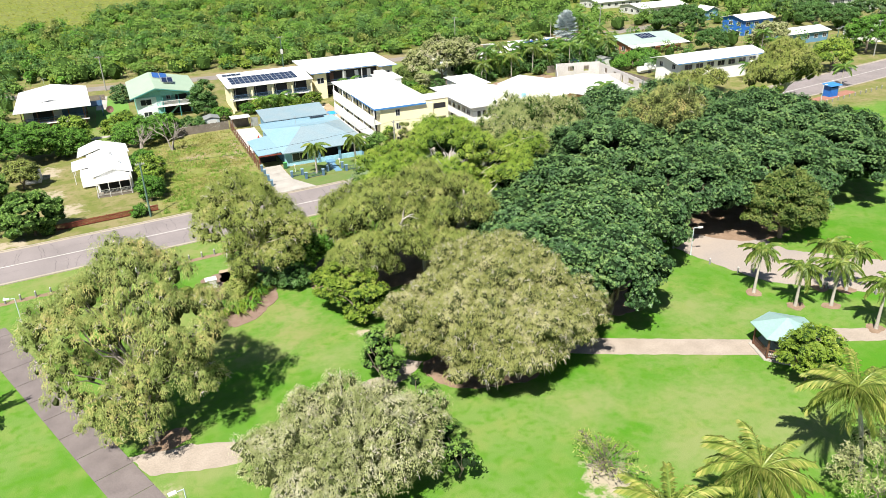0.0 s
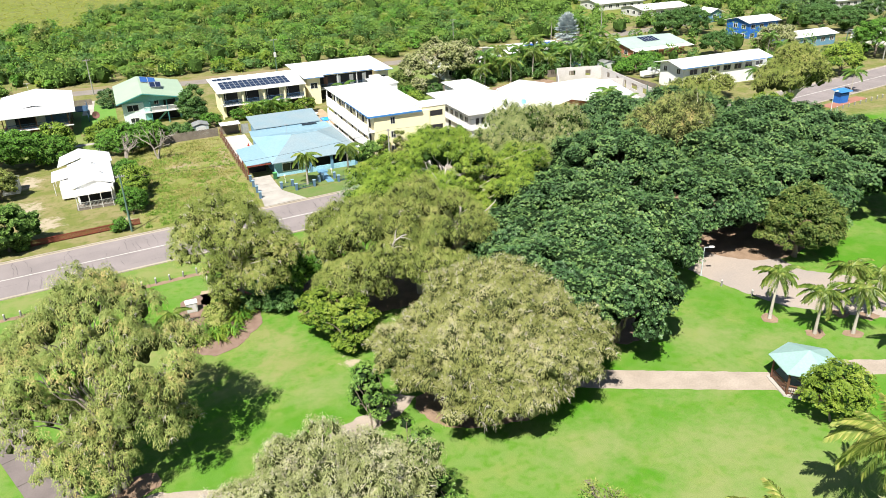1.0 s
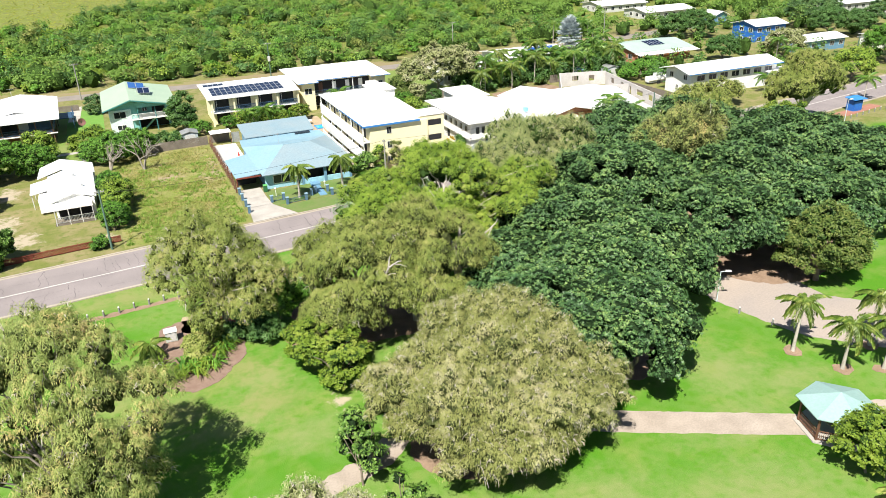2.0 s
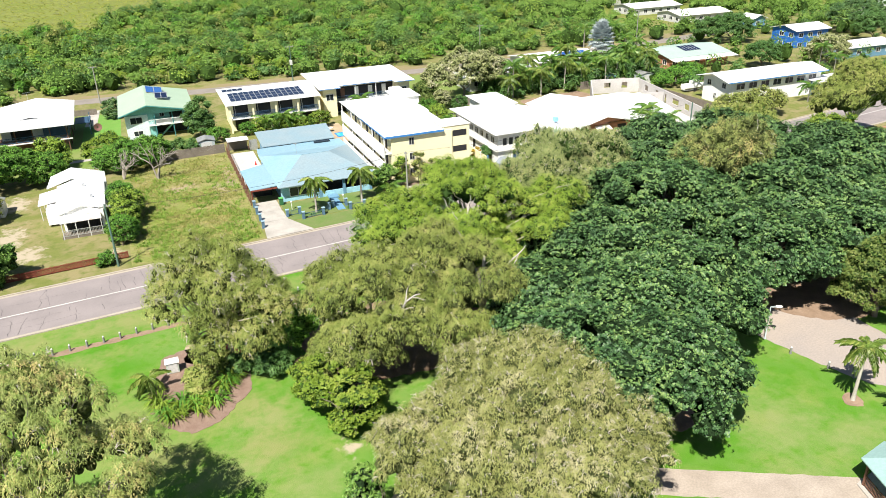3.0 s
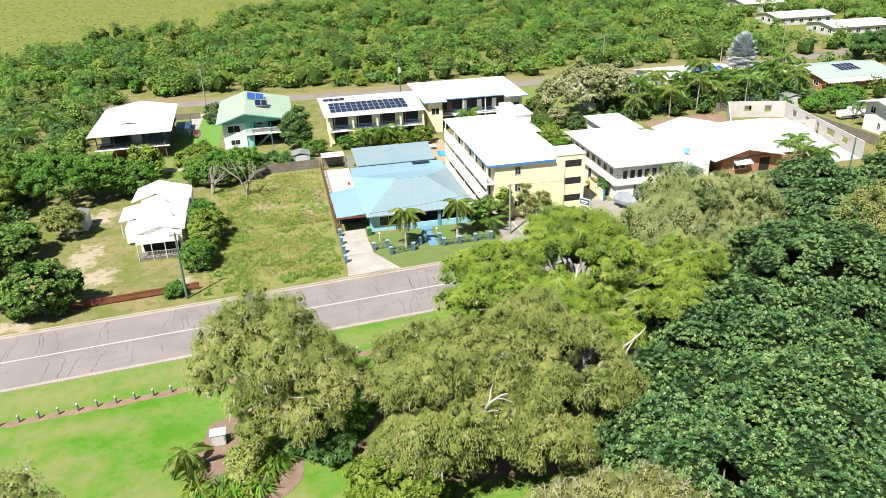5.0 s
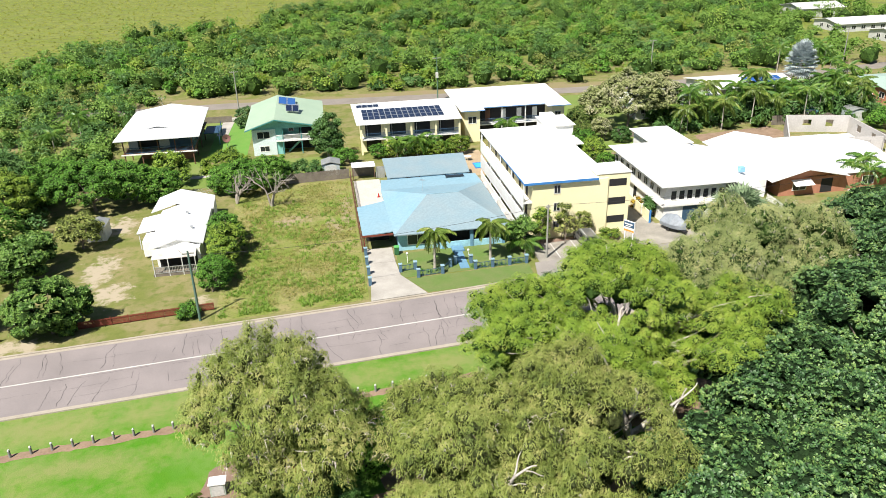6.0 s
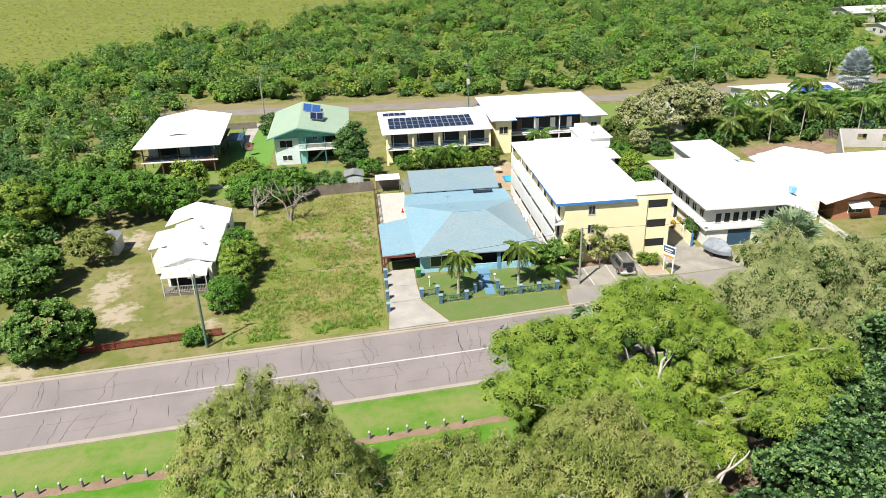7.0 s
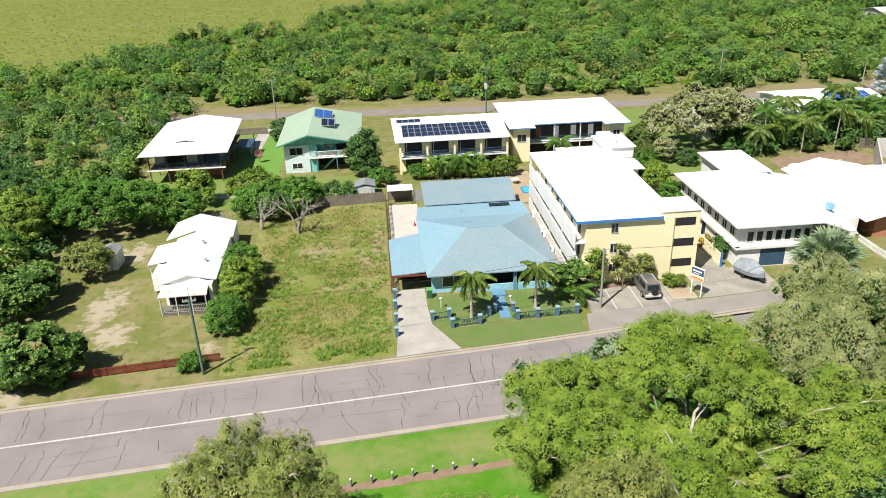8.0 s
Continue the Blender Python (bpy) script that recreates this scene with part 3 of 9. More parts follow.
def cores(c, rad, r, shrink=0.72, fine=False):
    """Ragged lumps of inner foliage, toned dark as crown shade, that close the inside of the clumps at c."""
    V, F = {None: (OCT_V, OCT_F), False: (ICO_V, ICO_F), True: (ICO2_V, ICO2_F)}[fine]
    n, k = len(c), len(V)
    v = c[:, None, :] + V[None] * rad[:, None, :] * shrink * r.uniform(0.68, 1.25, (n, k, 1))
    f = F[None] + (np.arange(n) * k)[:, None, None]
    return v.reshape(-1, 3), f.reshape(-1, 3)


def clump_cloud(c, rad, per, length, width, droop, spread, r, low=-0.45, thin=False, soft=0.6, mass=None):
    """Leaves all over ellipsoid clumps with centres c and radii rad."""
    n = len(c)
    d = unit(r.normal(size=(n, per, 3)))
    d[..., 2] = np.where(d[..., 2] < low, -d[..., 2], d[..., 2])
    p = c[:, None, :] + d * rad[:, None, :] * r.uniform(0.72, 1.05, (n, per, 1))
    if mass is not None:
        d = unit(d + mass[:, None, :])
    return leaves(p.reshape(-1, 3), d.reshape(-1, 3), length, width, droop, spread, r, thin, soft)


def crown_clumps(lobes, spacing, size, r, low=-0.3, drop=0.1, flat=0.75, uneven=0.0):
    """Clump centres spread over the outside of overlapping ellipsoid lobes (x, y, z, rx, ry, rz)."""
    out = []
    L = np.array(lobes, float)
    near = len(L) <= 8
    for i, (x, y, z, rx, ry, rz) in enumerate(L):
        area = 2 * math.pi * (rx * ry + (rx + ry) / 2 * rz) * 0.75
        n = max(6, int(area / spacing ** 2))
        k = np.arange(n) + 0.5
        ph = np.arccos(1 - (1 - low) * k / n)
        th = k * 2.39996 + r.uniform(0, 6)
        d = np.stack([np.sin(ph) * np.cos(th), np.sin(ph) * np.sin(th), np.cos(ph)], 1) + r.normal(size=(n, 3)) * 0.08
        p = np.array([x, y, z]) + d * np.array([rx, ry, rz]) * r.uniform(0.80 - uneven * 0.4, 1.03 + uneven, (n, 1))
        keep = r.random(n) > drop
        for j, M in enumerate(L):
            if j != i and (near or abs(M[0] - x) + abs(M[1] - y) + abs(M[2] - z) < 2.2 * (rx + M[3])):
                keep &= (((p - M[:3]) / M[3:]) ** 2).sum(1) > 0.62
        out.append(p[keep])
    c = np.concatenate(out)
    s = size * r.uniform(0.7, 1.3, len(c))
    return c, np.stack([s, s, s * flat], 1)


def sublobes(lb, k, r):
    """Breaks each lobe of a crown into a core and k smaller leaf masses round its upper side."""
    out = []
    for x, y, z, rx, ry, rz in lb:
        out.append((x, y, z, rx * 0.74, ry * 0.74, rz * 0.74))
        a0 = r.uniform(0, 6.28)
        for i in range(k):
            e = math.asin(min(0.98, -0.25 + 1.25 * (i + 0.5) / k))
            a = a0 + i * 2.39996
            q = r.uniform(0.36, 0.56)
            d = (math.cos(a) * math.cos(e), math.sin(a) * math.cos(e), math.sin(e))
            out.append((x + d[0] * rx * (1.04 - q), y + d[1] * ry * (1.04 - q), z + d[2] * rz * (1.04 - q), rx * q, ry * q, rz * q * 0.85))
    return out


def limb(a, b, ra, rb, r, bend=0.12, n=6):
    a, b = np.asarray(a, float), np.asarray(b, float)
    t = np.linspace(0, 1, n)[:, None]
    ln = np.linalg.norm(b - a)
    w = r.normal(size=(n, 3)) * bend * ln * 0.35
    w[0] = w[-1] = 0
    w[1:-1] = (w[:-2] + 2 * w[1:-1] + w[2:]) / 4
    lift = np.sin(t * math.pi) * np.array([0, 0, 0.04 * ln])
    return tube(a + (b - a) * t + w + lift, np.linspace(ra, rb, n), 6)


def tree(name, x, y, lobes, leaf, label, category="tree", per=70, spacing=1.5, size=1.1, length=0.5, width=0.2, droop=0.3, spread=0.45,
         bark=None, core=None, trunk=0.35, stems=1, limbs=10, seed=1, low=-0.3, drop=0.1, shrink=0.72, bare=0.0, fork=0.35, group="", bough=0.0, thin=False, avoid=(), gap=0.08, heart=0.6, plume=0.7, whorl=0, sprays=0, soft=0.6, split=0):
    """A tree: tapered trunk and limbs, a crown of leafy clumps over its lobes (x, y, z, rx, ry, rz, relative to its foot)."""
    r = np.random.default_rng(seed)
    ob = thing(name, x, y, label, category, group)
    lb = [(x + a, y + b, *k) for a, b, *k in lobes]
    if split:
        lb = sublobes(lb, split, r)
    if bough:
        lb = [(q[0], q[1], q[2], *[max(0.7, k - bough * 0.6) for k in q[3:]]) for q in lb]
        bc, br = crown_clumps(lb, bough * 1.28, bough, r, low - 0.25 if not split else -0.2, gap, plume, 0.1 if split else 0.0)
        bc += r.normal(size=bc.shape) * bough * 0.16
        c, rad = crown_clumps(np.c_[bc, br * 0.86].tolist(), spacing, size, r, -0.1, drop, plume + 0.05)
        out = c[:, 2] > 0.6
        for q in lb:
            out &= (((c - np.array(q[:3])) / (np.array(q[3:]) + 0.01)) ** 2).sum(1) > 0.75
        for q in avoid:
            out &= (((c - np.array(q[:3])) / np.array(q[3:])) ** 2).sum(1) > 0.72
        c, rad = c[out], rad[out]
        seen = np.ones(len(bc), bool)
        for q in avoid:
            seen &= (((bc - np.array(q[:3])) / np.array(q[3:])) ** 2).sum(1) > 0.72
        bc, br = bc[seen], br[seen]
    else:
        bc = None
        c, rad = crown_clumps(lb, spacing, size, r, low, drop)
    wood = []
    top = max(l[2] for l in lb)
    for s in range(stems):
        off = r.normal(size=2) * (0.0 if stems == 1 else 0.5)
        l = lb[s % len(lb)]
        f = np.array([x + off[0] + (l[0] - x) * 0.3, y + off[1] + (l[1] - y) * 0.3, top * fork * r.uniform(0.8, 1.2)])
        wood.append(limb((x + off[0], y + off[1], -0.1), f, trunk / stems ** 0.5, trunk * 0.72 / stems ** 0.5, r, 0.08))
        for k in r.choice(len(c), min(limbs, len(c)), replace=False):
            e = c[k] * 0.94 + np.array([l[0], l[1], l[2]]) * 0.06
            m = f + (e - f) * 0.45 + np.array([0, 0, 0.03 * np.linalg.norm(e - f)])
            wood.append(limb(f, m, trunk * 0.45 / stems ** 0.5, trunk * 0.26 / stems ** 0.5, r, 0.22, 5))
            wood.append(limb(m, e + (e - m) * bare, trunk * 0.26 / stems ** 0.5, 0.025, r, 0.28, 6))
    v, f = joined(wood)
    arrmesh("trunk", v, f, bark or M_BARK, ob, smooth=True)
    L0 = np.array(lb)
    near = np.argmin((((c[:, None, :] - L0[None, :, :3]) / L0[None, :, 3:]) ** 2).sum(2), 1)
    mass = unit((c - L0[near, :3]) / L0[near, 3:] ** 2)
    if whorl:
        v, f, nv = rosettes(c, unit(mass * 0.7 + np.array([0, 0, 0.5]) + r.normal(size=c.shape) * 0.42), whorl, length, width, r)
    else:
        v, f, nv = clump_cloud(c, rad, per, length, width, droop, spread, r, thin=thin, soft=soft, mass=mass * 0.5)
    cr = arrmesh("crown", v, f, leaf, ob, normals=nv)
    if sprays:
        sp = []
        for k in r.choice(len(c), min(sprays, len(c)), replace=False):
            for q in range(4):
                o = unit(mass[k] + np.array([0, 0, 0.25]) + r.normal(size=3) * 0.5)
                a = c[k] + mass[k] * rad[k, 0] * 0.2
                ln_ = rad[k, 0] * r.uniform(0.6, 1.2)
                sp.append(tube([a, a + o * ln_ * 0.6 + np.array([0, 0, 0.06]), a + o * ln_ + np.array([0, 0, -0.3 * ln_])], [0.026, 0.019, 0.006], 3))
        tagged(arrmesh("twig_spray", *joined(sp), M_SPRAY, ob, "bare pale papery twigs", True), kind="stuff")
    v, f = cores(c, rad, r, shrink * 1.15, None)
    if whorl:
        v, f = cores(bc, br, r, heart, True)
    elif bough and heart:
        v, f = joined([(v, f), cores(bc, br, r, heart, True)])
    arrmesh("shaded_inner_foliage", v, f, core or M_CORE, cr)
    return ob


def frond_mesh(name, length, arch, leaf_len, pairs, r, sweep=0.5, hang=0.35, width=0.06):
    """A feather palm leaf along +x: an arching stalk with leaflets down both sides."""
    t = np.linspace(0, 1, pairs)
    sx = length * (t - 0.18 * arch * t ** 2)
    sz = length * (0.30 * t - arch * 0.75 * t ** 2)
    v, f, n = [], [], 0
    P = np.stack([sx, 0 * sx, sz], 1)
    tv, tf = tube(P[:: max(1, pairs // 8)], np.linspace(0.05, 0.012, len(P[:: max(1, pairs // 8)])), 3)
    v.append(tv), f.append(tf)
    n = len(tv)
    for i in range(1, pairs):
        ll = leaf_len * (0.45 + 0.9 * math.sin(math.pi * (0.12 + 0.83 * t[i])) * 0.6)
        for s in (-1, 1):
            d = np.array([sweep, s, -hang * r.uniform(0.5, 1.6)])
            d /= np.linalg.norm(d)
            a = P[i]
            w = np.array([width * 1.2, 0, 0.02])
            m = a + d * ll * 0.5 + np.array([0, 0, 0.03])
            e = a + d * ll + np.array([0, 0, -hang * 0.35 * ll])
            v.append(np.array([a - w * 0.4, m - w, e, m + w]))
            f.append(np.arange(4)[None] + n)
            n += 4
    me = arrmesh(name, np.concatenate(v), np.concatenate(f), L_PALM)
    data = me.data
    bpy.data.objects.remove(me)
    return data


def palm(name, x, y, h, frond_data, count, label, trunk=0.16, lean=(0, 0), shaft=0.9, seed=1, leaf=None, scale=1.0, nuts=False, group="", old=3):
    """A palm: ringed trunk, crownshaft and a head of fronds, each a part."""
    r = np.random.default_rng(seed)
    ob = thing(name, x, y, label, "palm tree", group)
    t = np.linspace(0, 1, 9)
    P = np.stack([x + lean[0] * t ** 1.5, y + lean[1] * t ** 1.5, -0.05 + (h + 0.05) * t], 1)
    rad = trunk * (1.25 - 0.5 * t + 0.35 * np.exp(-t * 14))
    arrmesh("trunk", *tube(P, rad, 8), M_PALMT, ob, smooth=True)
    top = P[-1]
    if shaft:
        arrmesh("crownshaft", *tube([top, top + (0, 0, shaft * 0.5), top + (0, 0, shaft)], [trunk * 0.85, trunk * 0.95, trunk * 0.5], 8), M_SHAFT, ob, smooth=True)
    hub = Vector(top) + Vector((0, 0, shaft * 0.95)) - BASE[ob]
    for k in range(count):
        fo = new("frond", frond_data)
        up = 42 - 62 * (k / max(1, count - 1)) ** 0.9 + r.uniform(-6, 6)
        fo.parent = ob
        BASE[fo] = BASE[ob]
        s = scale * r.uniform(0.85, 1.1)
        fo.matrix_basis = Matrix.Translation(hub) @ pose(0, 0, 0, 0, 0, k * 137.5 + r.uniform(-12, 12)) @ pose(0, 0, 0, r.uniform(-15, 15), -up, 0) @ Matrix.Diagonal((s, s, s, 1))
    if nuts:
        nb = bmesh.new()
        for k in range(7):
            a = k * 0.9
            bmesh.ops.create_icosphere(nb, subdivisions=1, radius=0.14, matrix=Matrix.Translation(Vector(top) + Vector((0.3 * math.cos(a), 0.3 * math.sin(a), -0.12 - 0.1 * (k % 2)))))
        part("coconuts", nb, M_COCONUT, ob, "cluster of green-brown coconuts", True)
    return ob


M_COCONUT = mat("coconut_husk", (0.24, 0.22, 0.06), None, 0.7, 2, 9)

# ---- ground, road, paths ----


def sheet(name, pts, material, label, category, z=0.012, kind="structure", t=0.05):
    """A flat area with a little thickness, its top at z."""
    bm = panels([(x, y, z) for x, y in pts], t=t)
    ob = thing(name, pts[0][0], pts[0][1], label, category, kind=kind)
    part("surface", bm, material, ob)
    return ob


def ragged(pts, step=0.45, amp=0.14):
    """The same outline in short steps with a crumbled edge."""
    out = []
    for (xa, ya), (xb, yb) in zip(pts, pts[1:] + pts[:1]):
        n = max(1, int(math.hypot(xb - xa, yb - ya) / step))
        for k in range(n):
            x, y = xa + (xb - xa) * k / n, ya + (yb - ya) * k / n
            out.append((x + amp * (noise.noise((x * 1.1, y * 1.1, 2.0)) * 1.6 + noise.noise((x * 3.7, y * 3.7, 5.0))), y + amp * (noise.noise((x * 1.1, y * 1.1, 8.0)) * 1.6 + noise.noise((x * 3.7, y * 3.7, 11.0)))))
    return out


def blob(cx, cy, rx, ry, n=28, wob=0.14, seed=1, rot=0.0):
    r = np.random.default_rng(seed)
    ph = r.uniform(0, 6, 3)
    out = []
    for k in range(n):
        a = 2 * math.pi * k / n
        q = 1 + wob * (math.sin(2 * a + ph[0]) + 0.6 * math.sin(3 * a + ph[1]) + 0.4 * math.sin(5 * a + ph[2]))
        u, w = rx * q * math.cos(a), ry * q * math.sin(a)
        out.append((cx + u * math.cos(rot) - w * math.sin(rot), cy + u * math.sin(rot) + w * math.cos(rot)))
    return out


gb = bmesh.new()
bmesh.ops.create_grid(gb, x_segments=60, y_segments=60, size=1500, matrix=Matrix.Translation((60, 300, 0)))
g_me = bpy.data.meshes.new("ground")
gb.to_mesh(g_me)
gb.free()
g_me.materials.append(M_GROUND)
tagged(new("ground", g_me), "wide flat ground of green lawn, dry grass and marsh", "ground", kind="structure")

# the street: middle line, half width
MID = [(-420, 58.0), (-200, 79.0), (-11.4, 96.5), (30.6, 100.4), (90, 107.6), (157, 117.7), (260, 134), (420, 160)]
HALF = 5.0


def street_y(x):
    return float(np.interp(x, [p[0] for p in MID], [p[1] for p in MID]))


def along(xs, off):
    """Points beside the street's middle line."""
    out = []
    for x in xs:
        s = (street_y(x + 1) - street_y(x - 1)) / 2
        k = math.hypot(1, s)
        out.append((x - off * s / k, street_y(x) + off / k))
    return out


def strip(o0, o1, x0, x1, z, step=4.0, t=0.1):
    xs = np.arange(x0, x1 + 0.01, step)
    a, b = along(xs, o0), along(xs, o1)
    return panels(*[[(*a[i], z), (*a[i + 1], z), (*b[i + 1], z), (*b[i], z)] for i in range(len(xs) - 1)], t=t)


road = thing("road", 0, 96, "grey-pink asphalt street with many tar-sealed cracks", "road", kind="structure")
part("asphalt", strip(-HALF, HALF, -400, 400, 0.02), M_ROAD, road)
part("centre_line", strip(-0.09, 0.09, -400, 400, 0.026, t=0.005), M_LINE, road, "long white painted centre line")
for s, n in ((-1, "near"), (1, "far")):
    k = thing("kerb", 0, street_y(0) + s * 5.2, "pale concrete kerb and channel beside the street", "kerb", kind="structure")
    part("channel", strip(s * HALF, s * (HALF + 0.38), -400, 400, 0.03, t=0.1) if s > 0 else strip(s * (HALF + 0.38), s * HALF, -400, 400, 0.03, t=0.1), M_KERB, k)
    part("kerb_top", strip(s * (HALF + 0.38), s * (HALF + 0.62), -400, 400, 0.13, t=0.15) if s > 0 else strip(s * (HALF + 0.62), s * (HALF + 0.38), -400, 400, 0.13, t=0.15), M_KERB, k)

cr = np.random.default_rng(3)


def crack(pts, w):
    """A thin raised seal along a wandering line."""
    P = np.array(pts)
    d = np.gradient(P, axis=0)
    nrm = unit(np.stack([-d[:, 1], d[:, 0]], 1)) * (w / 2) * cr.uniform(0.5, 1.4, (len(P), 1))
    v = np.concatenate([np.c_[P + nrm, np.full(len(P), 0.0245)], np.c_[P - nrm, np.full(len(P), 0.0245)]])
    n = len(P)
    return v, np.array([(i, i + 1, n + i + 1, n + i) for i in range(n - 1)])


seals = []
x = -60.0
while x < 175:
    a, b = sorted(cr.uniform(-4.8, 4.8, 2))
    if cr.random() < 0.45:
        a, b = (-4.8, -1.2) if cr.random() < 0.5 else (0.6, 4.8)
    if b - a > 0.8:
        offs = np.linspace(a, b, max(4, int((b - a) / 0.45)))
        xs = x + np.cumsum(cr.normal(0, 0.13, len(offs))) + offs * cr.uniform(-0.15, 0.15)
        seals.append(crack([along([q], o)[0] for q, o in zip(xs, offs)], 0.042))
    x += cr.uniform(0.35, 1.3)
for lane in (-3.6, -2.1, -0.5, 1.4, 2.6, 3.9):
    x = -60.0
    while x < 175:
        ln = cr.uniform(2, 9)
        if cr.random() < 0.5:
            xs = np.arange(x, x + ln, 0.5)
            if len(xs) > 3:
                o = lane + np.cumsum(cr.normal(0, 0.06, len(xs)))
                seals.append(crack([along([q], k)[0] for q, k in zip(xs, o)], 0.026))
        x += ln + cr.uniform(0, 3)
tagged(arrmesh("crack_sealing", *joined(seals), M_TAR, road, "dark tar lines over cracks"), kind="stuff")

# back lane behind the houses
BACK = [(-60, 199), (-5, 200), (23, 197.5), (76, 194), (140, 196), (190, 205)]
lane_bm = panels(*[[(*a, 0.02), (*b, 0.02), (b[0], b[1] + 5.5, 0.02), (a[0], a[1] + 5.5, 0.02)] for a, b in zip(BACK, BACK[1:])], t=0.05)
ln = thing("back_lane", 20, 198, "narrow pale bitumen lane along the scrub", "road", kind="structure")
part("asphalt", lane_bm, mat("lane_bitumen", (0.228, 0.201, 0.175), (0.182, 0.160, 0.137), 0.9, 0.4, 10), ln)
vb = panels(*[[(a[0], a[1] + 5.5, 0.016), (b[0], b[1] + 5.5, 0.016), (b[0], b[1] + 10 + 3 * math.sin(b[0]), 0.016), (a[0], a[1] + 9, 0.016)] for a, b in zip(BACK, BACK[1:])], t=0.04)
vg = thing("lane_verge", 20, 204, "dry sandy grass verge beside the lane", "verge", kind="structure")
part("surface", vb, mat("verge_dirt", (0.228, 0.171, 0.099), (0.190, 0.190, 0.061), 0.95, 0.3, 5, 0.8, 0.5), vg)

sheet("vacant_lot", [(4.3, 104.4), (20.75, 105.9), (20.7, 146), (12, 146.5), (3.5, 143), (4.0, 120)], M_DRYGRASS, "vacant lot of rough yellow-green grass", "grass", 0.014)
sheet("front_lawn", [(24.9, 110.3), (40.3, 111.0), (40.2, 117.4), (24.9, 117.0)], mat("front_lawn_grass", (0.095, 0.165, 0.03), (0.15, 0.17, 0.06), 0.95, 0.5, 7, 0.8, 0.4), "small clipped green front lawn", "lawn", 0.016)
# driveway slabs
drv = thing("driveway", 22.6, 110, "pale grey concrete driveway with stains", "driveway", kind="structure")
part("slab", panels([(20.9, 105.3, 0.14), (27.2, 105.9, 0.14), (24.8, 111.0, 0.08), (21.3, 111.0, 0.08)], t=0.15), M_CONC, drv)
part("slab", panels([(21.3, 111.03, 0.08), (24.8, 111.03, 0.08), (24.6, 114.8, 0.08), (21.4, 114.8, 0.08)], t=0.1), M_CONC, drv)
part("slab", panels([(21.4, 114.83, 0.08), (24.6, 114.83, 0.08), (24.6, 119, 0.08), (21.4, 119, 0.08)], t=0.1), M_CONC, drv)
sheet("courtyard_slab", [(21.3, 128), (24.6, 128), (25.4, 137), (25.4, 145.5), (21.3, 145.5)], mat("pale_pavers", (0.50, 0.465, 0.42), (0.43, 0.395, 0.35), 0.8, 0.6, 6), "pale concrete courtyard beside the house", "paving", 0.05)
# car park
M_BITU = mat("pale_bitumen", (0.274, 0.251, 0.228), (0.220, 0.201, 0.182), 0.9, 0.4, 10)
cp = thing("car_park", 50, 112, "pale worn bitumen car park with white bay lines", "car park", kind="structure")
M_STAIN = mat("stained_concrete", (0.36, 0.335, 0.285), (0.19, 0.175, 0.15), 0.9, 0.45, 6, 0.9, 0.2)
part("paving", panels([(41.6, 110.9, 0.03), (52.2, 112.0, 0.03), (52.2, 116.6, 0.03), (41.6, 116.6, 0.03)], t=0.08), M_STAIN, cp)
part("apron", panels([(40.2, 106.6, 0.02), (68, 109.5, 0.02), (68, 113.5, 0.02), (41.0, 110.85, 0.02)], t=0.06), M_BITU, cp)
part("ramp", panels([(54.2, 112.3, 0.024), (63.6, 113.2, 0.024), (63.6, 118.6, 0.024), (59.9, 118.9, 0.024), (59.9, 146, 0.024), (55.9, 146, 0.024)], t=0.06), M_STAIN, cp)
for bx in (44.4, 47.2, 50.1):
    part("bay_line", boxes((bx - 0.06, bx + 0.06, 111.3, 116.4, 0.03, 0.036)), M_LINE, cp, "white painted bay line")
part("garden_edge", boxes((50.9, 53.6, 112.3, 112.5, 0, 0.16), (50.9, 51.1, 112.5, 116.4, 0, 0.16), (53.4, 53.6, 112.5, 116.4, 0, 0.16)), M_CONC, cp)
part("gravel_bed", boxes((51.1, 53.4, 112.5, 116.4, 0, 0.10)), M_SAND, cp)
sheet("verge_lawn", [(27.4, 106.2), (40.0, 107.0), (40.2, 110.8), (25.4, 110.0)], bpy.data.materials["front_lawn_grass"], "mown green verge before the fence", "lawn", 0.014)
sheet("side_path", [(39.9, 117.2), (41.16, 117.2), (41.16, 143), (39.3, 143)], mat("worn_pink_paving", (0.30, 0.235, 0.18), (0.22, 0.18, 0.14), 0.9, 0.5, 8), "concrete path beside the apartment block", "path", 0.03)
sheet("planting_bed", [(40.4, 115.6), (51, 116.6), (51, 117.05), (40.4, 117.05)], M_MULCH, "red mulch bed along the wall", "garden bed", 0.04)
sheet("yard_grass", [(-18, 148), (20, 148), (20, 160), (-3.5, 160), (-3.5, 185), (3.5, 185), (3.5, 192), (-18, 192)], mat("house_yard_grass", (0.114, 0.198, 0.023), (0.182, 0.205, 0.061), 0.95, 0.2, 6, 0.8, 0.4), "mown green yard round the houses", "grass", 0.013)
sheet("yard_grass", [(62.6, 150), (78, 150), (94, 172), (94, 192), (62.6, 192)], bpy.data.materials["house_yard_grass"], "mown green yard behind the apartments", "grass", 0.013)
sheet("yard_grass", [(114, 132), (118, 150), (129, 164), (119, 170), (113, 158)], bpy.data.materials["house_yard_grass"], "mown green yard beside the fence", "grass", 0.013)
sheet("yard_path", [(-9, 152.5), (3, 153.2), (3, 154.4), (-9, 154)], M_CONC, "pale concrete path across the yard", "path", 0.03)
sheet("yard_slab", [(-3.2, 178), (-1, 178), (-0.5, 192), (-2.8, 192)], M_CONC, "pale concrete drive beside the house", "driveway", 0.03)
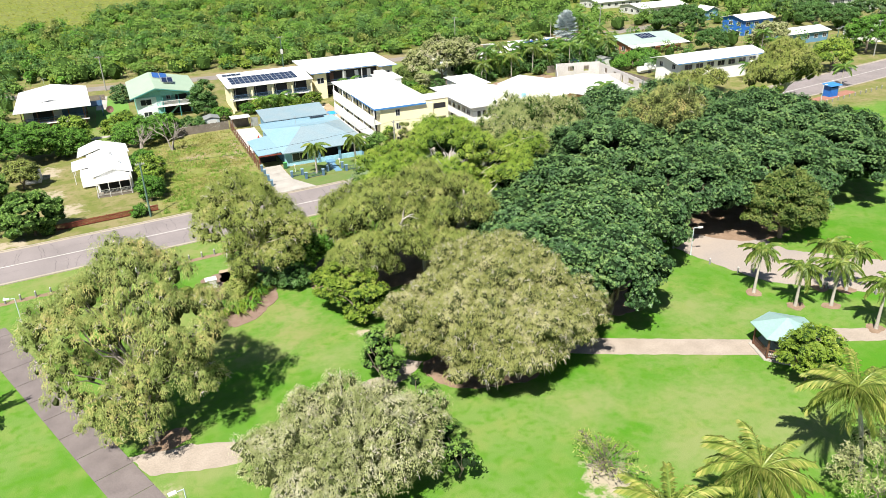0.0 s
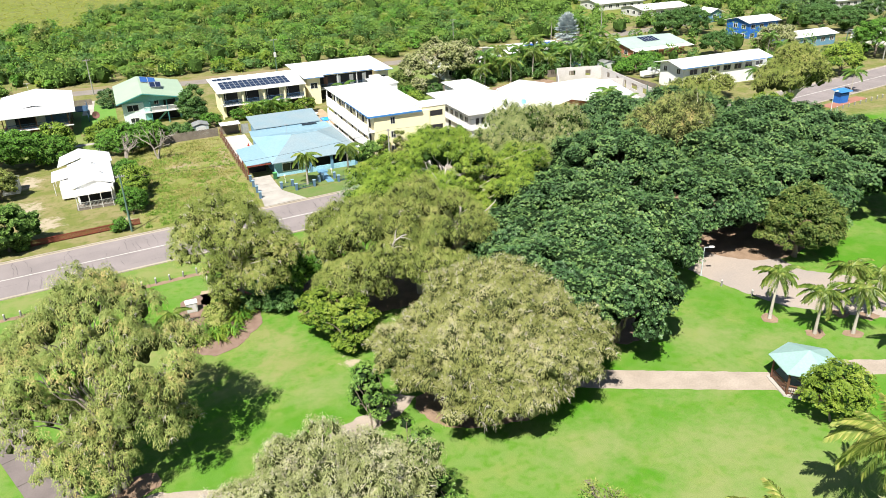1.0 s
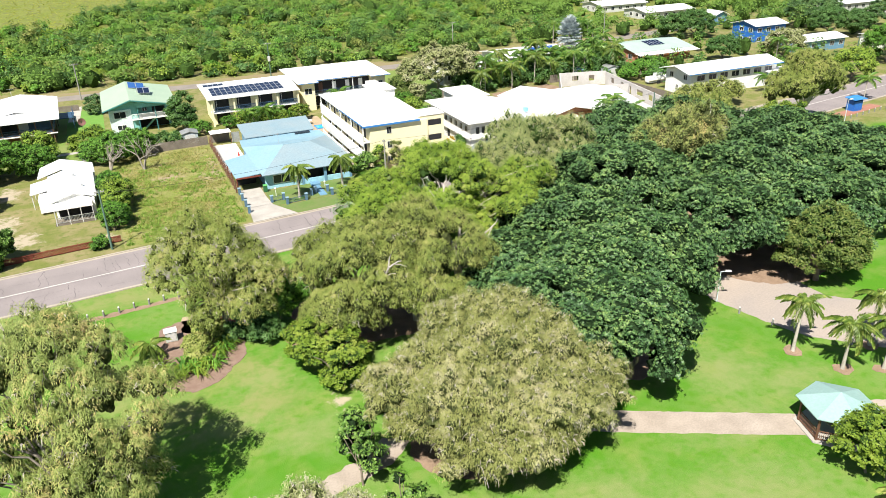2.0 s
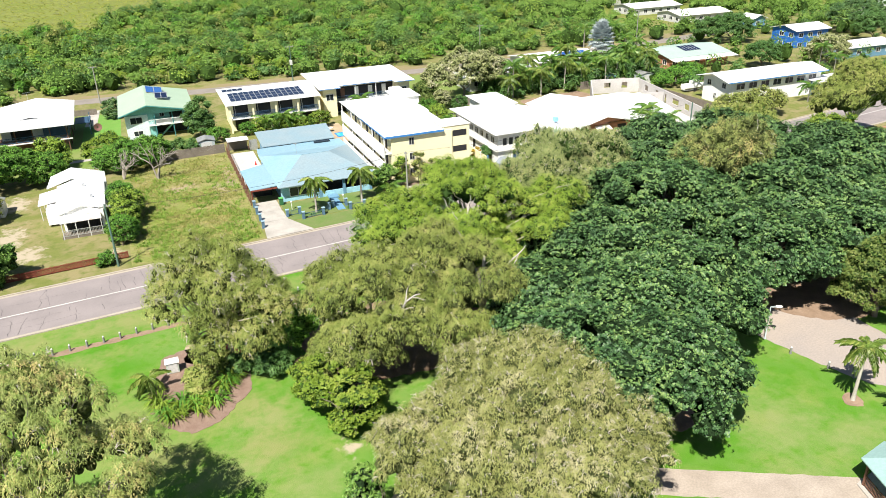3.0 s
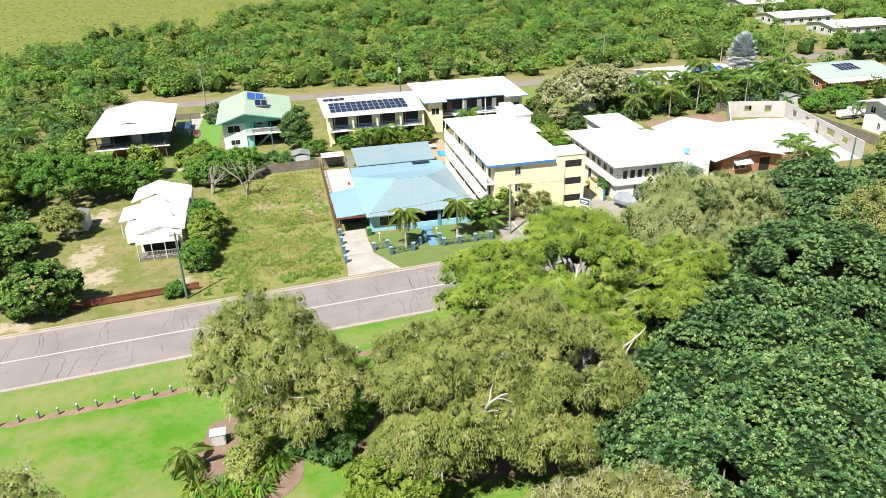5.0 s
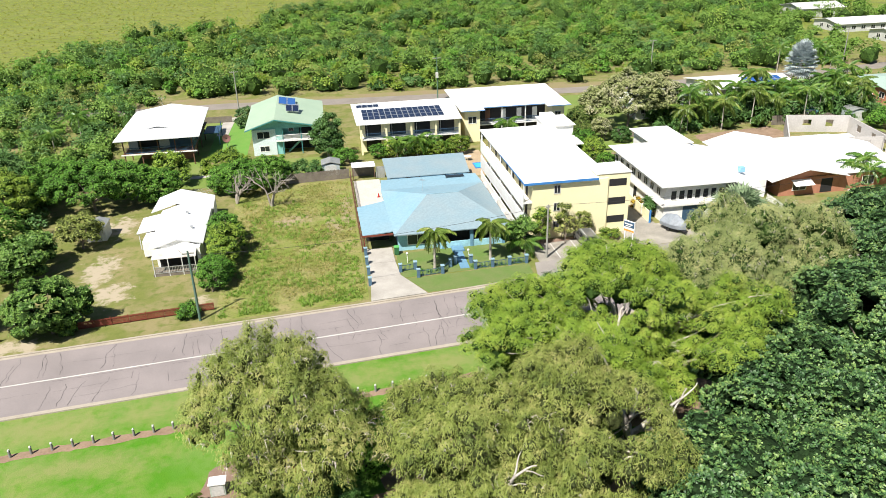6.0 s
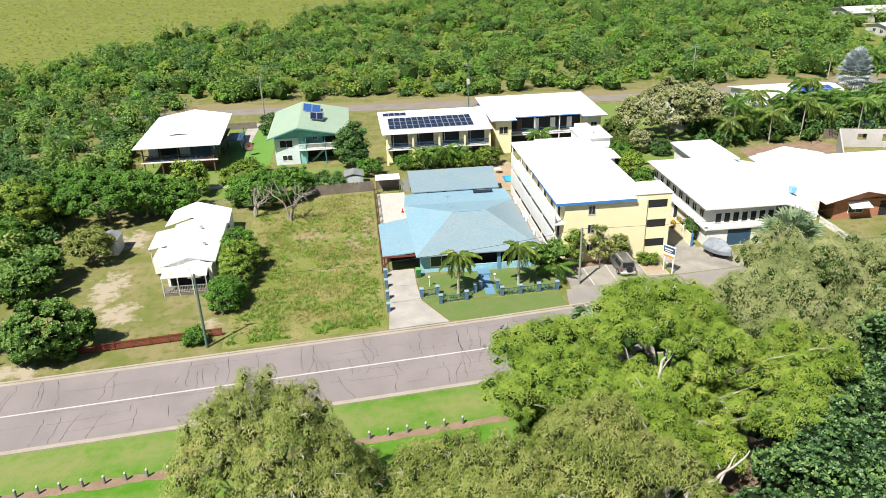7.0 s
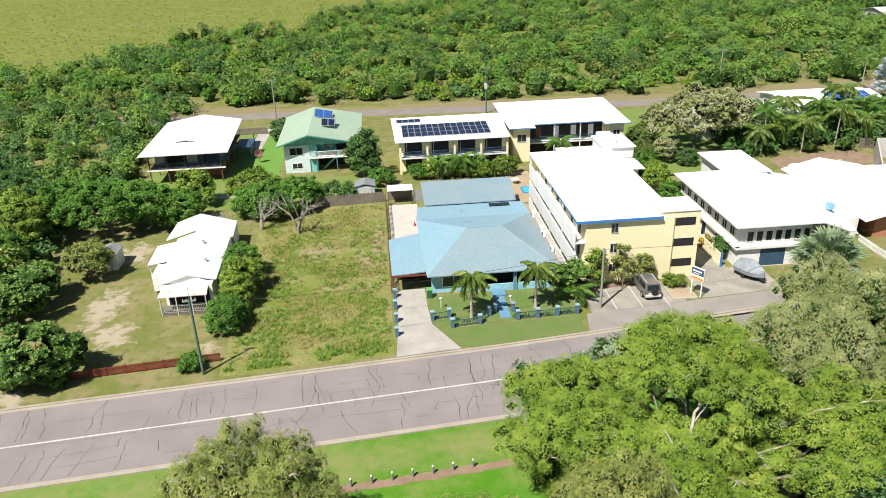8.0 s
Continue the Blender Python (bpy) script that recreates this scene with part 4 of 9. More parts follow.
sheet("pool_terrace", [(39.2, 143.5), (44, 143.5), (44, 157), (39.2, 157)], mat("ochre_paving", (0.40, 0.31, 0.20), (0.32, 0.235, 0.15), 0.8, 0.5, 6), "ochre paved terrace by the pool", "paving", 0.03)
sheet("building_slab", [(92, 124), (106.4, 124.6), (111, 150), (95, 150)], mat("new_slab", (0.502, 0.486, 0.456), (0.426, 0.403, 0.372), 0.8, 0.3, 5), "bare pale concrete floor slab", "slab", 0.12, t=0.2)
sheet("bare_yard", ragged([(83, 146), (101, 152), (100, 158), (84, 156)]), M_DIRT, "bare brown yard with rubble", "soil", 0.016)
# park paths and beds
fp = thing("footpath", -6, 60, "grey concrete footpath in jointed slabs", "path", kind="structure")
pa, pb = Vector((-2.6, 46.5)), Vector((-14.6, 77.4))
d = (pb - pa).normalized()
nn = Vector((-d.y, d.x))
ext0 = pa - d * 14
total = 14 + (pb - pa).length + 1.5
s = 0.0
while s < total:
    e = min(s + 3.6, total)
    q = [ext0 + d * (s + 0.03) + nn * 1.5, ext0 + d * (s + 0.03) - nn * 1.5, ext0 + d * (e - 0.03) - nn * 1.5, ext0 + d * (e - 0.03) + nn * 1.5]
    part("slab", panels([(p.x, p.y, 0.04) for p in q], t=0.1), M_PATH, fp)
    s = e
sheet("dirt_track", ragged([(-3.0, 51.6), (-1.6, 48.6), (2.5, 47.4), (6.0, 46.8), (11, 47.6), (16.2, 50.4), (21.0, 51.6), (23.2, 53.6), (21.4, 55.0), (19.4, 53.4), (15.4, 52.2), (11, 50.0), (6.0, 49.4), (1.8, 51.0)]), M_GRAVEL, "worn sandy track across the lawn", "track", 0.012)
sheet("gravel_path", ragged([(31, 51.6), (39.6, 46.7), (52.0, 40.3), (54.5, 42.0), (41.3, 49.0), (32.5, 54)], 0.45, 0.07), M_GRAVEL, "pale crushed gravel path to the shelter", "path", 0.014)
sheet("gravel_path", ragged([(58.5, 39.8), (70, 34), (71, 36), (60, 41.6)]), M_GRAVEL, "pale crushed gravel path to the shelter", "path", 0.014)
sheet("gravel_car_park", ragged([(60.5, 66), (61.0, 60), (62.2, 55.2), (63.8, 50.8), (68.3, 46.6), (74, 42), (84, 36), (86, 44), (78, 50), (72, 56), (72, 66)]), mat("car_park_gravel", (0.355, 0.297, 0.245), (0.262, 0.235, 0.22), 0.9, 0.15, 6, 0.8, 0.3), "pale gravel car park and drive under trees", "car park", 0.014)
sheet("garden_bed", ragged(blob(9.5, 75.2, 4.8, 6.3, seed=9, wob=0.08), 0.4, 0.2), M_MULCH, "red-brown mulch garden bed under trees", "garden bed", 0.03)
sheet("tree_ring", ragged(blob(0.2, 52.4, 1.7, 1.4, seed=11), 0.4, 0.2), M_DIRT, "bare brown soil under the tree", "soil", 0.018)
sheet("tree_ring", ragged(blob(29, 50.8, 5.4, 4.6, seed=12), 0.4, 0.2), M_DIRT, "bare brown soil under the tree", "soil", 0.018)
sheet("tree_ring", ragged(blob(46.5, 62.5, 6.8, 9.0, seed=13), 0.4, 0.2), M_DIRT, "leaf-littered soil under the fig trees", "soil", 0.016)
sheet("tree_ring", ragged(blob(76, 72, 13, 11, seed=14), 0.4, 0.2), M_DIRT, "leaf-littered soil under the fig trees", "soil", 0.016)
sheet("tree_ring", ragged(blob(22, 73.0, 4.6, 3.4, seed=15), 0.4, 0.2), M_DIRT, "leaf-littered soil under the trees", "soil", 0.02)
sheet("tree_ring", ragged(blob(43, 82.5, 8, 4.5, seed=18), 0.4, 0.2), M_DIRT, "leaf-littered soil under the spreading tree", "soil", 0.018)
sheet("tree_ring", ragged(blob(30, 75, 11, 7, seed=16), 0.4, 0.2), M_DIRT, "leaf-littered soil under the trees", "soil", 0.016)
sheet("bollard_strip", ragged([(-40, 82.7), (-10.6, 85.2), (4, 86.4), (30, 89.1), (30, 89.9), (4, 87.3), (-10.6, 86.1), (-40, 83.5)]), M_DIRT, "bare dirt strip under the bollards", "soil", 0.012)
sheet("bus_stop_pad", [(133, 107.0), (146, 109), (146.5, 106.6), (134, 104.6)], mat("red_pavers", (0.319, 0.152, 0.106), (0.274, 0.122, 0.084), 0.85, 1, 8), "red paved pad beside the street", "paving", 0.05)

# ---- houses ----
# blue low-set house
h = thing("blue_house", 32, 130, "low blue rendered house with faded sky-blue metal roof", "house")
part("wall", boxes((25.4, 38.9, 118.6, 136.5, 0, 2.45), (26.6, 38.2, 136.55, 144.4, 0, 2.75)), M_BLUEW, h)
part("wall", boxes((25.35, 30.4, 117.8, 118.55, 0, 2.45), (30.5, 38.9, 117.3, 117.45, 0, 0.85)), mat("pale_blue_render", (0.30, 0.55, 0.66), None, 0.8, 0.6, 5), h, "pale blue front wall and low verandah wall")
RA, RB, RC, RD, R1, R2 = (24.8, 116.8, 2.6), (39.6, 116.8, 2.6), (39.3, 132.5, 2.9), (24.6, 132.5, 2.9), (30.2, 125.2, 4.5), (34.4, 125.2, 4.5)
part("roof", panels([RA, RB, R2, R1], [RB, RC, R2]), M_BROOF2, h, "faded grey-blue hipped front roof")
part("roof", panels([R1, R2, RC, RD], [RA, R1, RD], [RD, RC, (39.2, 137.1, 2.75), (25.0, 137.1, 2.75)]), M_BROOF, h, "sky-blue rear roof")
part("carport_roof", panels([(21.0, 118.0, 2.42), (24.78, 118.2, 2.6), (24.66, 128.4, 2.8), (20.9, 127.6, 2.5)]), M_BROOF, h, "sky-blue carport roof")
part("fascia", boxes((21.0, 24.8, 117.9, 118.0, 2.2, 2.42)), M_REDF, h, "dark red carport fascia")
part("rear_roof", panels([(26.0, 137.2, 3.0), (38.4, 137.2, 3.0), (38.9, 145.0, 3.55), (26.0, 145.0, 3.55)]), M_BROOF2, h, "weathered grey-blue rear roof")
part("ridge_cap", panels([(30.1, 125.08, 4.54), (34.5, 125.08, 4.54), (34.5, 125.32, 4.54), (30.1, 125.32, 4.54)], t=0.05), M_BROOF, h)
part("skylight", boxes((34.5, 37.2, 135.6, 136.3, 2.95, 3.05)), M_GLASS, h, "dark roof slot")
opening(h, "S", 29.8, 137.22, 2.55, 2.2, 0.35)
# near-black sheet across the carport, painting the shade under its roof
part("carport_shade", boxes((21.6, 24.5, 121.5, 121.6, 0.1, 2.2)), M_DARK, h, "dark sheet painted as the shade inside the carport")
posts(h, [(21.15, 118.2), (21.15, 123), (21.15, 127.2)], 0, 2.4, M_REDF, 0.14)
posts(h, [(31.0, 117.4), (34.6, 117.4), (38.7, 117.4)], 0, 2.5, M_BLUEW, 0.4)
# the verandah's depth is a flat panel coloured as its shade
opening(h, "S", 34.6, 118.6, 0.3, 7.6, 2.0, M_DARK, "verandah_shade")
window(h, "S", 27.8, 117.8, 0.7, 2.6, 1.4)
part("step", boxes((31.9, 33.4, 115.9, 117.2, 0, 0.25)), M_BLUEW, h)
part("garden_path", boxes((32.0, 33.1, 111.2, 115.88, 0, 0.05)), M_BLUEW, h, "blue painted garden path")
# boundary fence of brown posts and wires on the west side
fn = thing("boundary_fence", 20.9, 130, "brown slatted metal fence beside the vacant lot", "fence")
for k, y in enumerate(np.arange(118.5, 145.6, 1.93)):
    part("post", boxes((20.83, 20.97, y - 0.05, y + 0.05, 0, 1.75)), M_BROWN, fn)
for k, y in enumerate(np.arange(118.5, 143.6, 1.93)):
    for z in (0.25, 0.55, 0.85, 1.15, 1.45, 1.65):
        part("slat", boxes((20.885, 20.915, y + 0.06, y + 1.87, z, z + 0.06)), M_BROWN, fn)


def fence_pillar(x, y, hgt=1.0, rot=0):
    ob = thing("gate_pillar", x, y, "blue rendered brick pillar with pale cap", "pillar", "pillars of the blue house fence")
    part("shaft", boxes((x - 0.18, x + 0.18, y - 0.18, y + 0.18, 0, hgt)), M_NAVYB, ob)
    part("cap", boxes((x - 0.23, x + 0.23, y - 0.23, y + 0.23, hgt, hgt + 0.09)), M_PILC, ob)
    return ob


M_NAVYB = mat("slate_blue_render", (0.09, 0.17, 0.25), None, 0.8, 1, 6)
M_PILC = mat("pale_blue_cap", (0.25, 0.38, 0.46), None, 0.8, 1, 6)
PIL = [(21.1, 109.2), (21.15, 112.0), (21.15, 114.8), (21.2, 117.4), (24.9, 111.9), (26.7, 112.2), (26.8, 110.1), (29.7, 110.5), (30.9, 112.0), (31.6, 112.6), (33.5, 112.5), (33.7, 110.8), (35.8, 110.9), (37.9, 111.0), (40.0, 111.1)]
for p in PIL:
    fence_pillar(*p)
ff = thing("front_fence", 33, 110.8, "low dark metal railing between blue pillars", "fence")
for (xa, ya), (xb, yb) in ((PIL[4], PIL[5]), (PIL[6], PIL[7]), (PIL[7], PIL[8]), (PIL[11], PIL[12]), (PIL[12], PIL[13]), (PIL[13], PIL[14])):
    L_ = math.hypot(xb - xa, yb - ya)
    bm = boxes((0.18, L_ - 0.18, -0.02, 0.02, 0.75, 0.8), (0.18, L_ - 0.18, -0.02, 0.02, 0.12, 0.17), *[(q - 0.015, q + 0.015, -0.012, 0.012, 0.17, 0.75) for q in np.arange(0.3, L_ - 0.2, 0.16)])
    bm.transform(pose(xa, ya, 0, 0, 0, math.degrees(math.atan2(yb - ya, xb - xa))))
    part("railing", bm, M_NAVY, ff)

# cream apartment block, three storeys
h = thing("apartment_block", 47, 130, "cream and white three-storey apartment block, flat white roof", "apartment building")
part("wall", boxes((42.4, 52.3, 117.4, 142.2, 0, 7.55)), M_YEL, h, "cream yellow rendered walls")
part("roof", panels([(41.3, 117.05, 7.8), (50.75, 117.05, 7.8), (52.6, 120.2, 7.85), (52.6, 142.5, 7.85), (41.1, 142.5, 7.8)], t=0.16), M_WROOFY, h, "bright white metal roof")
part("fascia", boxes((41.25, 50.8, 116.98, 117.04, 7.55, 7.84), (41.2, 41.28, 117.04, 142.4, 7.60, 7.78)), M_TRIMB, h, "bright blue edge trim")
for i, z in enumerate((0.0, 2.55, 5.1)):
    part("parapet", boxes((41.18, 41.30, 117.5, 142.2, max(0, z - 0.7), z + 1.2)), M_WHITE, h, "solid white walkway parapet")
    if i:
        part("walkway", boxes((41.3, 42.38, 117.5, 142.2, z - 0.15, z)), M_WHITE, h, "white walkway slab")
    for y in np.arange(120, 141, 3.4):
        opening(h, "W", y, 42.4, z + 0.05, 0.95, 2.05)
        window(h, "W", y + 1.5, 42.4, z + 0.9, 1.2, 1.1)
    posts(h, [(41.36, y) for y in (117.7, 123.8, 129.9, 136.0, 142.0)], z if i == 0 else z, z + (2.4 if i < 2 else 2.5), M_WHITE, 0.14, "column")
for z in (1.2, 3.7, 6.05):
    window(h, "S", 45.6, 117.4, z, 0.85, 1.15, M_GREYW, 1)
part("stair_tower", boxes((50.78, 55.3, 117.6, 121.6, 0, 8.05)), M_YEL, h, "cream stair tower")
part("tower_cap", boxes((50.7, 55.4, 117.5, 121.7, 8.05, 8.15)), M_WHITE, h)
for z in (1.35, 3.85, 6.35):
    opening(h, "S", 53.65, 117.6, z, 2.3, 0.95, name="stair_shade")
    opening(h, "E", 119.6, 55.3, z, 2.6, 0.95, name="stair_shade")
for y in np.arange(124, 141, 4):
    for z in (0.9, 3.45, 6.0):
        window(h, "E", y, 52.3, z, 1.4, 1.1)
# side screen wall of cream panels with white posts, beyond the ramp
w = thing("screen_wall", 57, 125, "cream rendered boundary wall with scalloped panels", "wall")
for k, y in enumerate(np.arange(122, 150, 2.2)):
    part("panel", boxes((55.95, 56.07, y, y + 2.05, 0, 1.5)), M_YEL, w)
    part("post", boxes((55.93, 56.09, y + 2.05, y + 2.2, 0, 1.75)), M_WHITE, w)
w = thing("screen_wall", 59.9, 118, "white and cream boundary wall with blue post", "wall")
for k, y in enumerate(np.arange(119.4, 136, 2.6)):
    part("panel", boxes((59.2, 59.32, y, y + 2.4, 0, 1.55)), M_YEL, w)
    part("post", boxes((59.16, 59.36, y - 0.2, y, 0, 1.8)), M_TRIMB if k == 0 else M_WHITE, w)

# two-storey motel with solar roof
h = thing("motel_wing", 32, 165, "cream two-storey motel wing with solar roof and verandahs", "motel")
part("wall", boxes((24.0, 41.2, 160.7, 170.2, 0, 5.35)), M_YEL, h)
part("roof", panels([(23.0, 158.4, 5.55), (41.4, 158.4, 5.55), (41.8, 170.9, 6.25), (22.7, 170.9, 6.25)]), M_WROOF, h)
part("verandah_floor", boxes((23.6, 41.2, 158.9, 160.68, 2.55, 2.75)), M_WHITE, h)
posts(h, [(x, 159.0) for x in (23.75, 28.1, 32.5, 36.8, 41.05)], 0, 5.4, M_YEL, 0.32, "column")
for i in range(4):
    x0 = 23.95 + i * 4.36
    balustrade(h, x0 + 0.1, x0 + 4.0, 159.0, 159.0, 2.75, M_NAVY)
    opening(h, "S", x0 + 2.0, 160.7, 2.8, 2.8, 2.1)
    opening(h, "S", x0 + 2.0, 160.7, 0.1, 2.6, 2.1)
    part("awning_frame", boxes((x0 + 0.9, x0 + 0.96, 160.62, 160.69, 2.8, 4.9)), M_WHITE, h)
solar(h, (24.3, 160.6, 5.55 + 2.2 * 0.056), (1, 0, 0), (0, 1, 0.056), 14, 3, 1.0, 1.95)
solar(h, (23.6, 167.9, 5.55 + 9.5 * 0.056), (1, 0, 0), (0, 1, 0.056), 4, 1)
h = thing("motel_wing", 52, 170, "cream two-storey motel wing with flat white roof", "motel")
part("wall", boxes((42.6, 61.2, 165.2, 178.6, 0, 5.75), (42.6, 45.4, 162.0, 165.2, 0, 5.75), (58.8, 61.2, 162.0, 165.2, 0, 5.75)), M_YEL, h)
part("roof", panels([(41.8, 161.2, 5.95), (46.2, 161.2, 5.95), (46.2, 163.0, 5.97), (57.8, 163.0, 5.97), (57.8, 161.2, 5.95), (62.2, 161.2, 5.95), (62.6, 179.0, 6.05), (41.8, 179.0, 6.05)], t=0.16), M_WROOFY, h)
part("fascia", boxes((46.2, 57.8, 162.93, 162.99, 5.86, 5.98), (41.8, 46.2, 161.13, 161.19, 5.84, 5.96), (57.8, 62.2, 161.13, 161.19, 5.84, 5.96)), M_TRIMB, h)
part("verandah_floor", boxes((45.42, 58.78, 163.2, 165.18, 2.6, 2.8)), M_WHITE, h)
balustrade(h, 45.6, 58.6, 163.25, 163.25, 2.8, M_NAVY)
# both verandah levels get a near-black panel as painted shade
opening(h, "S", 52.1, 165.2, 2.85, 12.8, 2.4, name="verandah_shade")
opening(h, "S", 52.1, 165.2, 0.1, 12.8, 2.3, name="verandah_shade")
for x in (47.5, 50.5, 53.5, 56.5):
    part("door", boxes((x - 0.45, x + 0.45, 165.12, 165.18, 2.85, 4.95)), M_WHITE if x > 50 else M_BROWN, h)
posts(h, [(49.8, 163.3), (54.2, 163.3)], 0, 5.8, M_WHITE, 0.16)
window(h, "S", 44.0, 162.0, 3.4, 1.6, 1.3)
window(h, "S", 60.0, 162.0, 3.4, 1.2, 1.3)
window(h, "S", 60.0, 162.0, 0.7, 1.2, 1.3)
h = thing("pool_pavilion", 54, 150, "low white roofed pavilion between the motel wings", "pavilion")
part("wall", boxes((49.4, 58.6, 146.6, 157.4, 0, 2.9)), M_WHITE, h)
part("roof", panels([(48.6, 146.0, 3.2), (59.4, 146.0, 3.2), (59.4, 158.0, 3.35), (48.6, 158.0, 3.35)]), M_WROOF, h)
part("upper_storey", boxes((54.6, 59.2, 151.0, 157.2, 3.36, 5.0)), M_WHITE, h)
part("upper_roof", panels([(54.3, 150.7, 5.15), (59.5, 150.7, 5.15), (59.5, 157.5, 5.2), (54.3, 157.5, 5.2)]), M_WROOF, h)
part("tank_room", boxes((54.8, 57.0, 153.0, 156.5, 5.21, 6.1)), M_WHITE, h)
opening(h, "W", 152, 49.4, 0.2, 6, 2.2)

# high-set house with white roof
h = thing("highset_house", -11, 170, "high-set timber house with white low-gabled metal roof", "house")
part("wall", boxes((-15.8, -5.6, 163.6, 179.6, 2.55, 4.95)), M_GREYW, h)
part("lower_wall", boxes((-14.5, -9.0, 166, 179, 0, 2.35), (-8.0, -5.8, 164.5, 172, 0, 2.35)), M_BRICK, h, "reddish enclosed lower storey")
part("floor", boxes((-16.3, -4.8, 161.0, 179.8, 2.35, 2.54)), M_BROWN, h)
part("roof", panels([(-17.3, 160.0, 5.1), (-10.9, 167.6, 5.95), (-10.9, 180.9, 6.25), (-17.6, 180.9, 5.1)], [(-10.9, 167.6, 5.95), (-3.4, 160.2, 5.1), (-4.2, 180.9, 5.1), (-10.9, 180.9, 6.25)], [(-17.3, 160.0, 5.1), (-3.4, 160.2, 5.1), (-10.9, 167.6, 5.95)]), M_WROOFH, h, "white metal roof, hipped in front")
part("gablet", panels([(-13.6, 165.0, 5.62), (-10.9, 165.0, 6.08), (-10.9, 168.6, 6.12)], [(-10.9, 165.0, 6.08), (-8.1, 165.0, 5.62), (-10.9, 168.6, 6.12)], t=0.1), M_WROOFH, h)
part("verge_trim", boxes((-16.6, -4.2, 160.9, 161.0, 2.3, 2.5)), M_WHITE, h)
posts(h, [(x, 161.2) for x in (-16.1, -13.3, -10.5, -7.7, -4.95)] + [(-4.95, y) for y in (166, 171, 176)] + [(-16.1, y) for y in (166, 171, 176)], 0, 5.1, M_BROWN, 0.16)
balustrade(h, -16.1, -5.0, 161.15, 161.15, 2.54, M_NAVY)
balustrade(h, -4.9, -4.9, 161.2, 170, 2.54, M_NAVY)
opening(h, "S", -12.5, 163.6, 2.6, 3.5, 2.1)
part("screen", boxes((-9.0, -5.2, 163.5, 163.58, 2.6, 4.8)), M_NAVY, h, "dark blue wall behind the verandah")
window(h, "S", -8.2, 164.5, 0.9, 1.0, 0.9)
for y in (167, 172, 177):
    window(h, "E", y, -5.6, 3.3, 1.6, 1.2)
part("deck", boxes((-4.4, -1.6, 171.5, 176.5, 2.35, 2.5)), M_NAVY, h, "dark side deck")
posts(h, [(-1.8, 171.8), (-1.8, 176.2)], 0, 3.4, M_NAVY, 0.14)

# turquoise two-storey house
h = thing("turquoise_house", 11, 172, "turquoise two-storey timber house, pale green gabled roof", "house")
part("wall", boxes((5.0, 10.0, 163.2, 179.4, 0, 4.85), (10.0, 16.2, 166.2, 179.4, 0, 4.85)), M_TEAL, h)
bm = bmesh.new()
prism(bm, [(5.0, 4.85), (10.0, 4.85), (10.0, 6.2), (9.2, 6.35), (5.0, 4.95)], 163.22, 163.45)
part("gable", bm, M_TEAL, h)
part("front_panel", boxes((4.95, 9.0, 163.05, 163.18, 0, 4.6)), mat("pale_turquoise", (0.66, 0.78, 0.77), None, 0.7, 0.6, 5), h)
part("roof", panels(*gable_y(3.9, 17.6, 161.9, 180.8, 4.95, 6.65, 9.1)), M_GROOF, h)
bm = bmesh.new()
prism(bm, [(3.9, 4.70), (9.1, 6.40), (17.6, 4.70), (17.6, 4.86), (9.1, 6.56), (3.9, 4.86)], 161.80, 161.88)
part("bargeboard", bm, M_TEALD, h)
bm = bmesh.new()
prism(bm, [(10.02, 4.75), (16.9, 4.75), (10.02, 6.12)], 162.62, 162.72)
part("verandah_gable", bm, M_TEAL, h)
part("verandah_floor", boxes((9.0, 16.9, 162.6, 166.18, 2.4, 2.58)), M_WHITE, h)
balustrade(h, 9.05, 16.85, 162.7, 162.7, 2.58, M_WHITE, step=0.14)
posts(h, [(x, 162.75) for x in (10.2, 13.4, 16.8)], 0, 4.9, M_TEALD, 0.16)
opening(h, "S", 14.2, 166.2, 2.65, 2.4, 2.0)
opening(h, "S", 13.0, 166.2, 0.05, 5.6, 2.2)
window(h, "S", 6.9, 163.05, 3.0, 2.2, 1.3)
window(h, "S", 6.9, 163.05, 0.7, 1.7, 1.0)
window(h, "S", 11.6, 166.2, 3.2, 0.9, 1.0)
for k in range(11):
    part("tread", boxes((10.9 + k * 0.25, 11.2 + k * 0.25, 164.2, 165.1, 0.1 + k * 0.21, 0.16 + k * 0.21)), M_TEAL, h)
st = bmesh.new()
prism(st, [(10.8, 0.0), (11.05, 0.0), (13.9, 2.4), (13.9, 2.62), (13.65, 2.62)], 164.12, 164.18)
part("stringer", st, M_TEAL, h)
solar(h, (9.5, 173.4, 6.62), (1, 0, -0.19), (0, 0.985, 0.17), 2, 1, 1.55, 3.3, M_SOLARB)
posts(h, [(9.8, 176.3), (11.0, 176.3), (12.2, 176.3)], 6.1, 6.85, M_METAL, 0.06, "panel_strut")
part("water_heater", boxes((10.9, 13.3, 169.9, 170.5, 6.35, 7.0)), M_METAL, h, "roof-top solar water heater tank")
solar(h, (11.0, 167.6, 6.5), (1, 0, -0.1), (0, 0.96, 0.28), 2, 1, 1.1, 2.2)

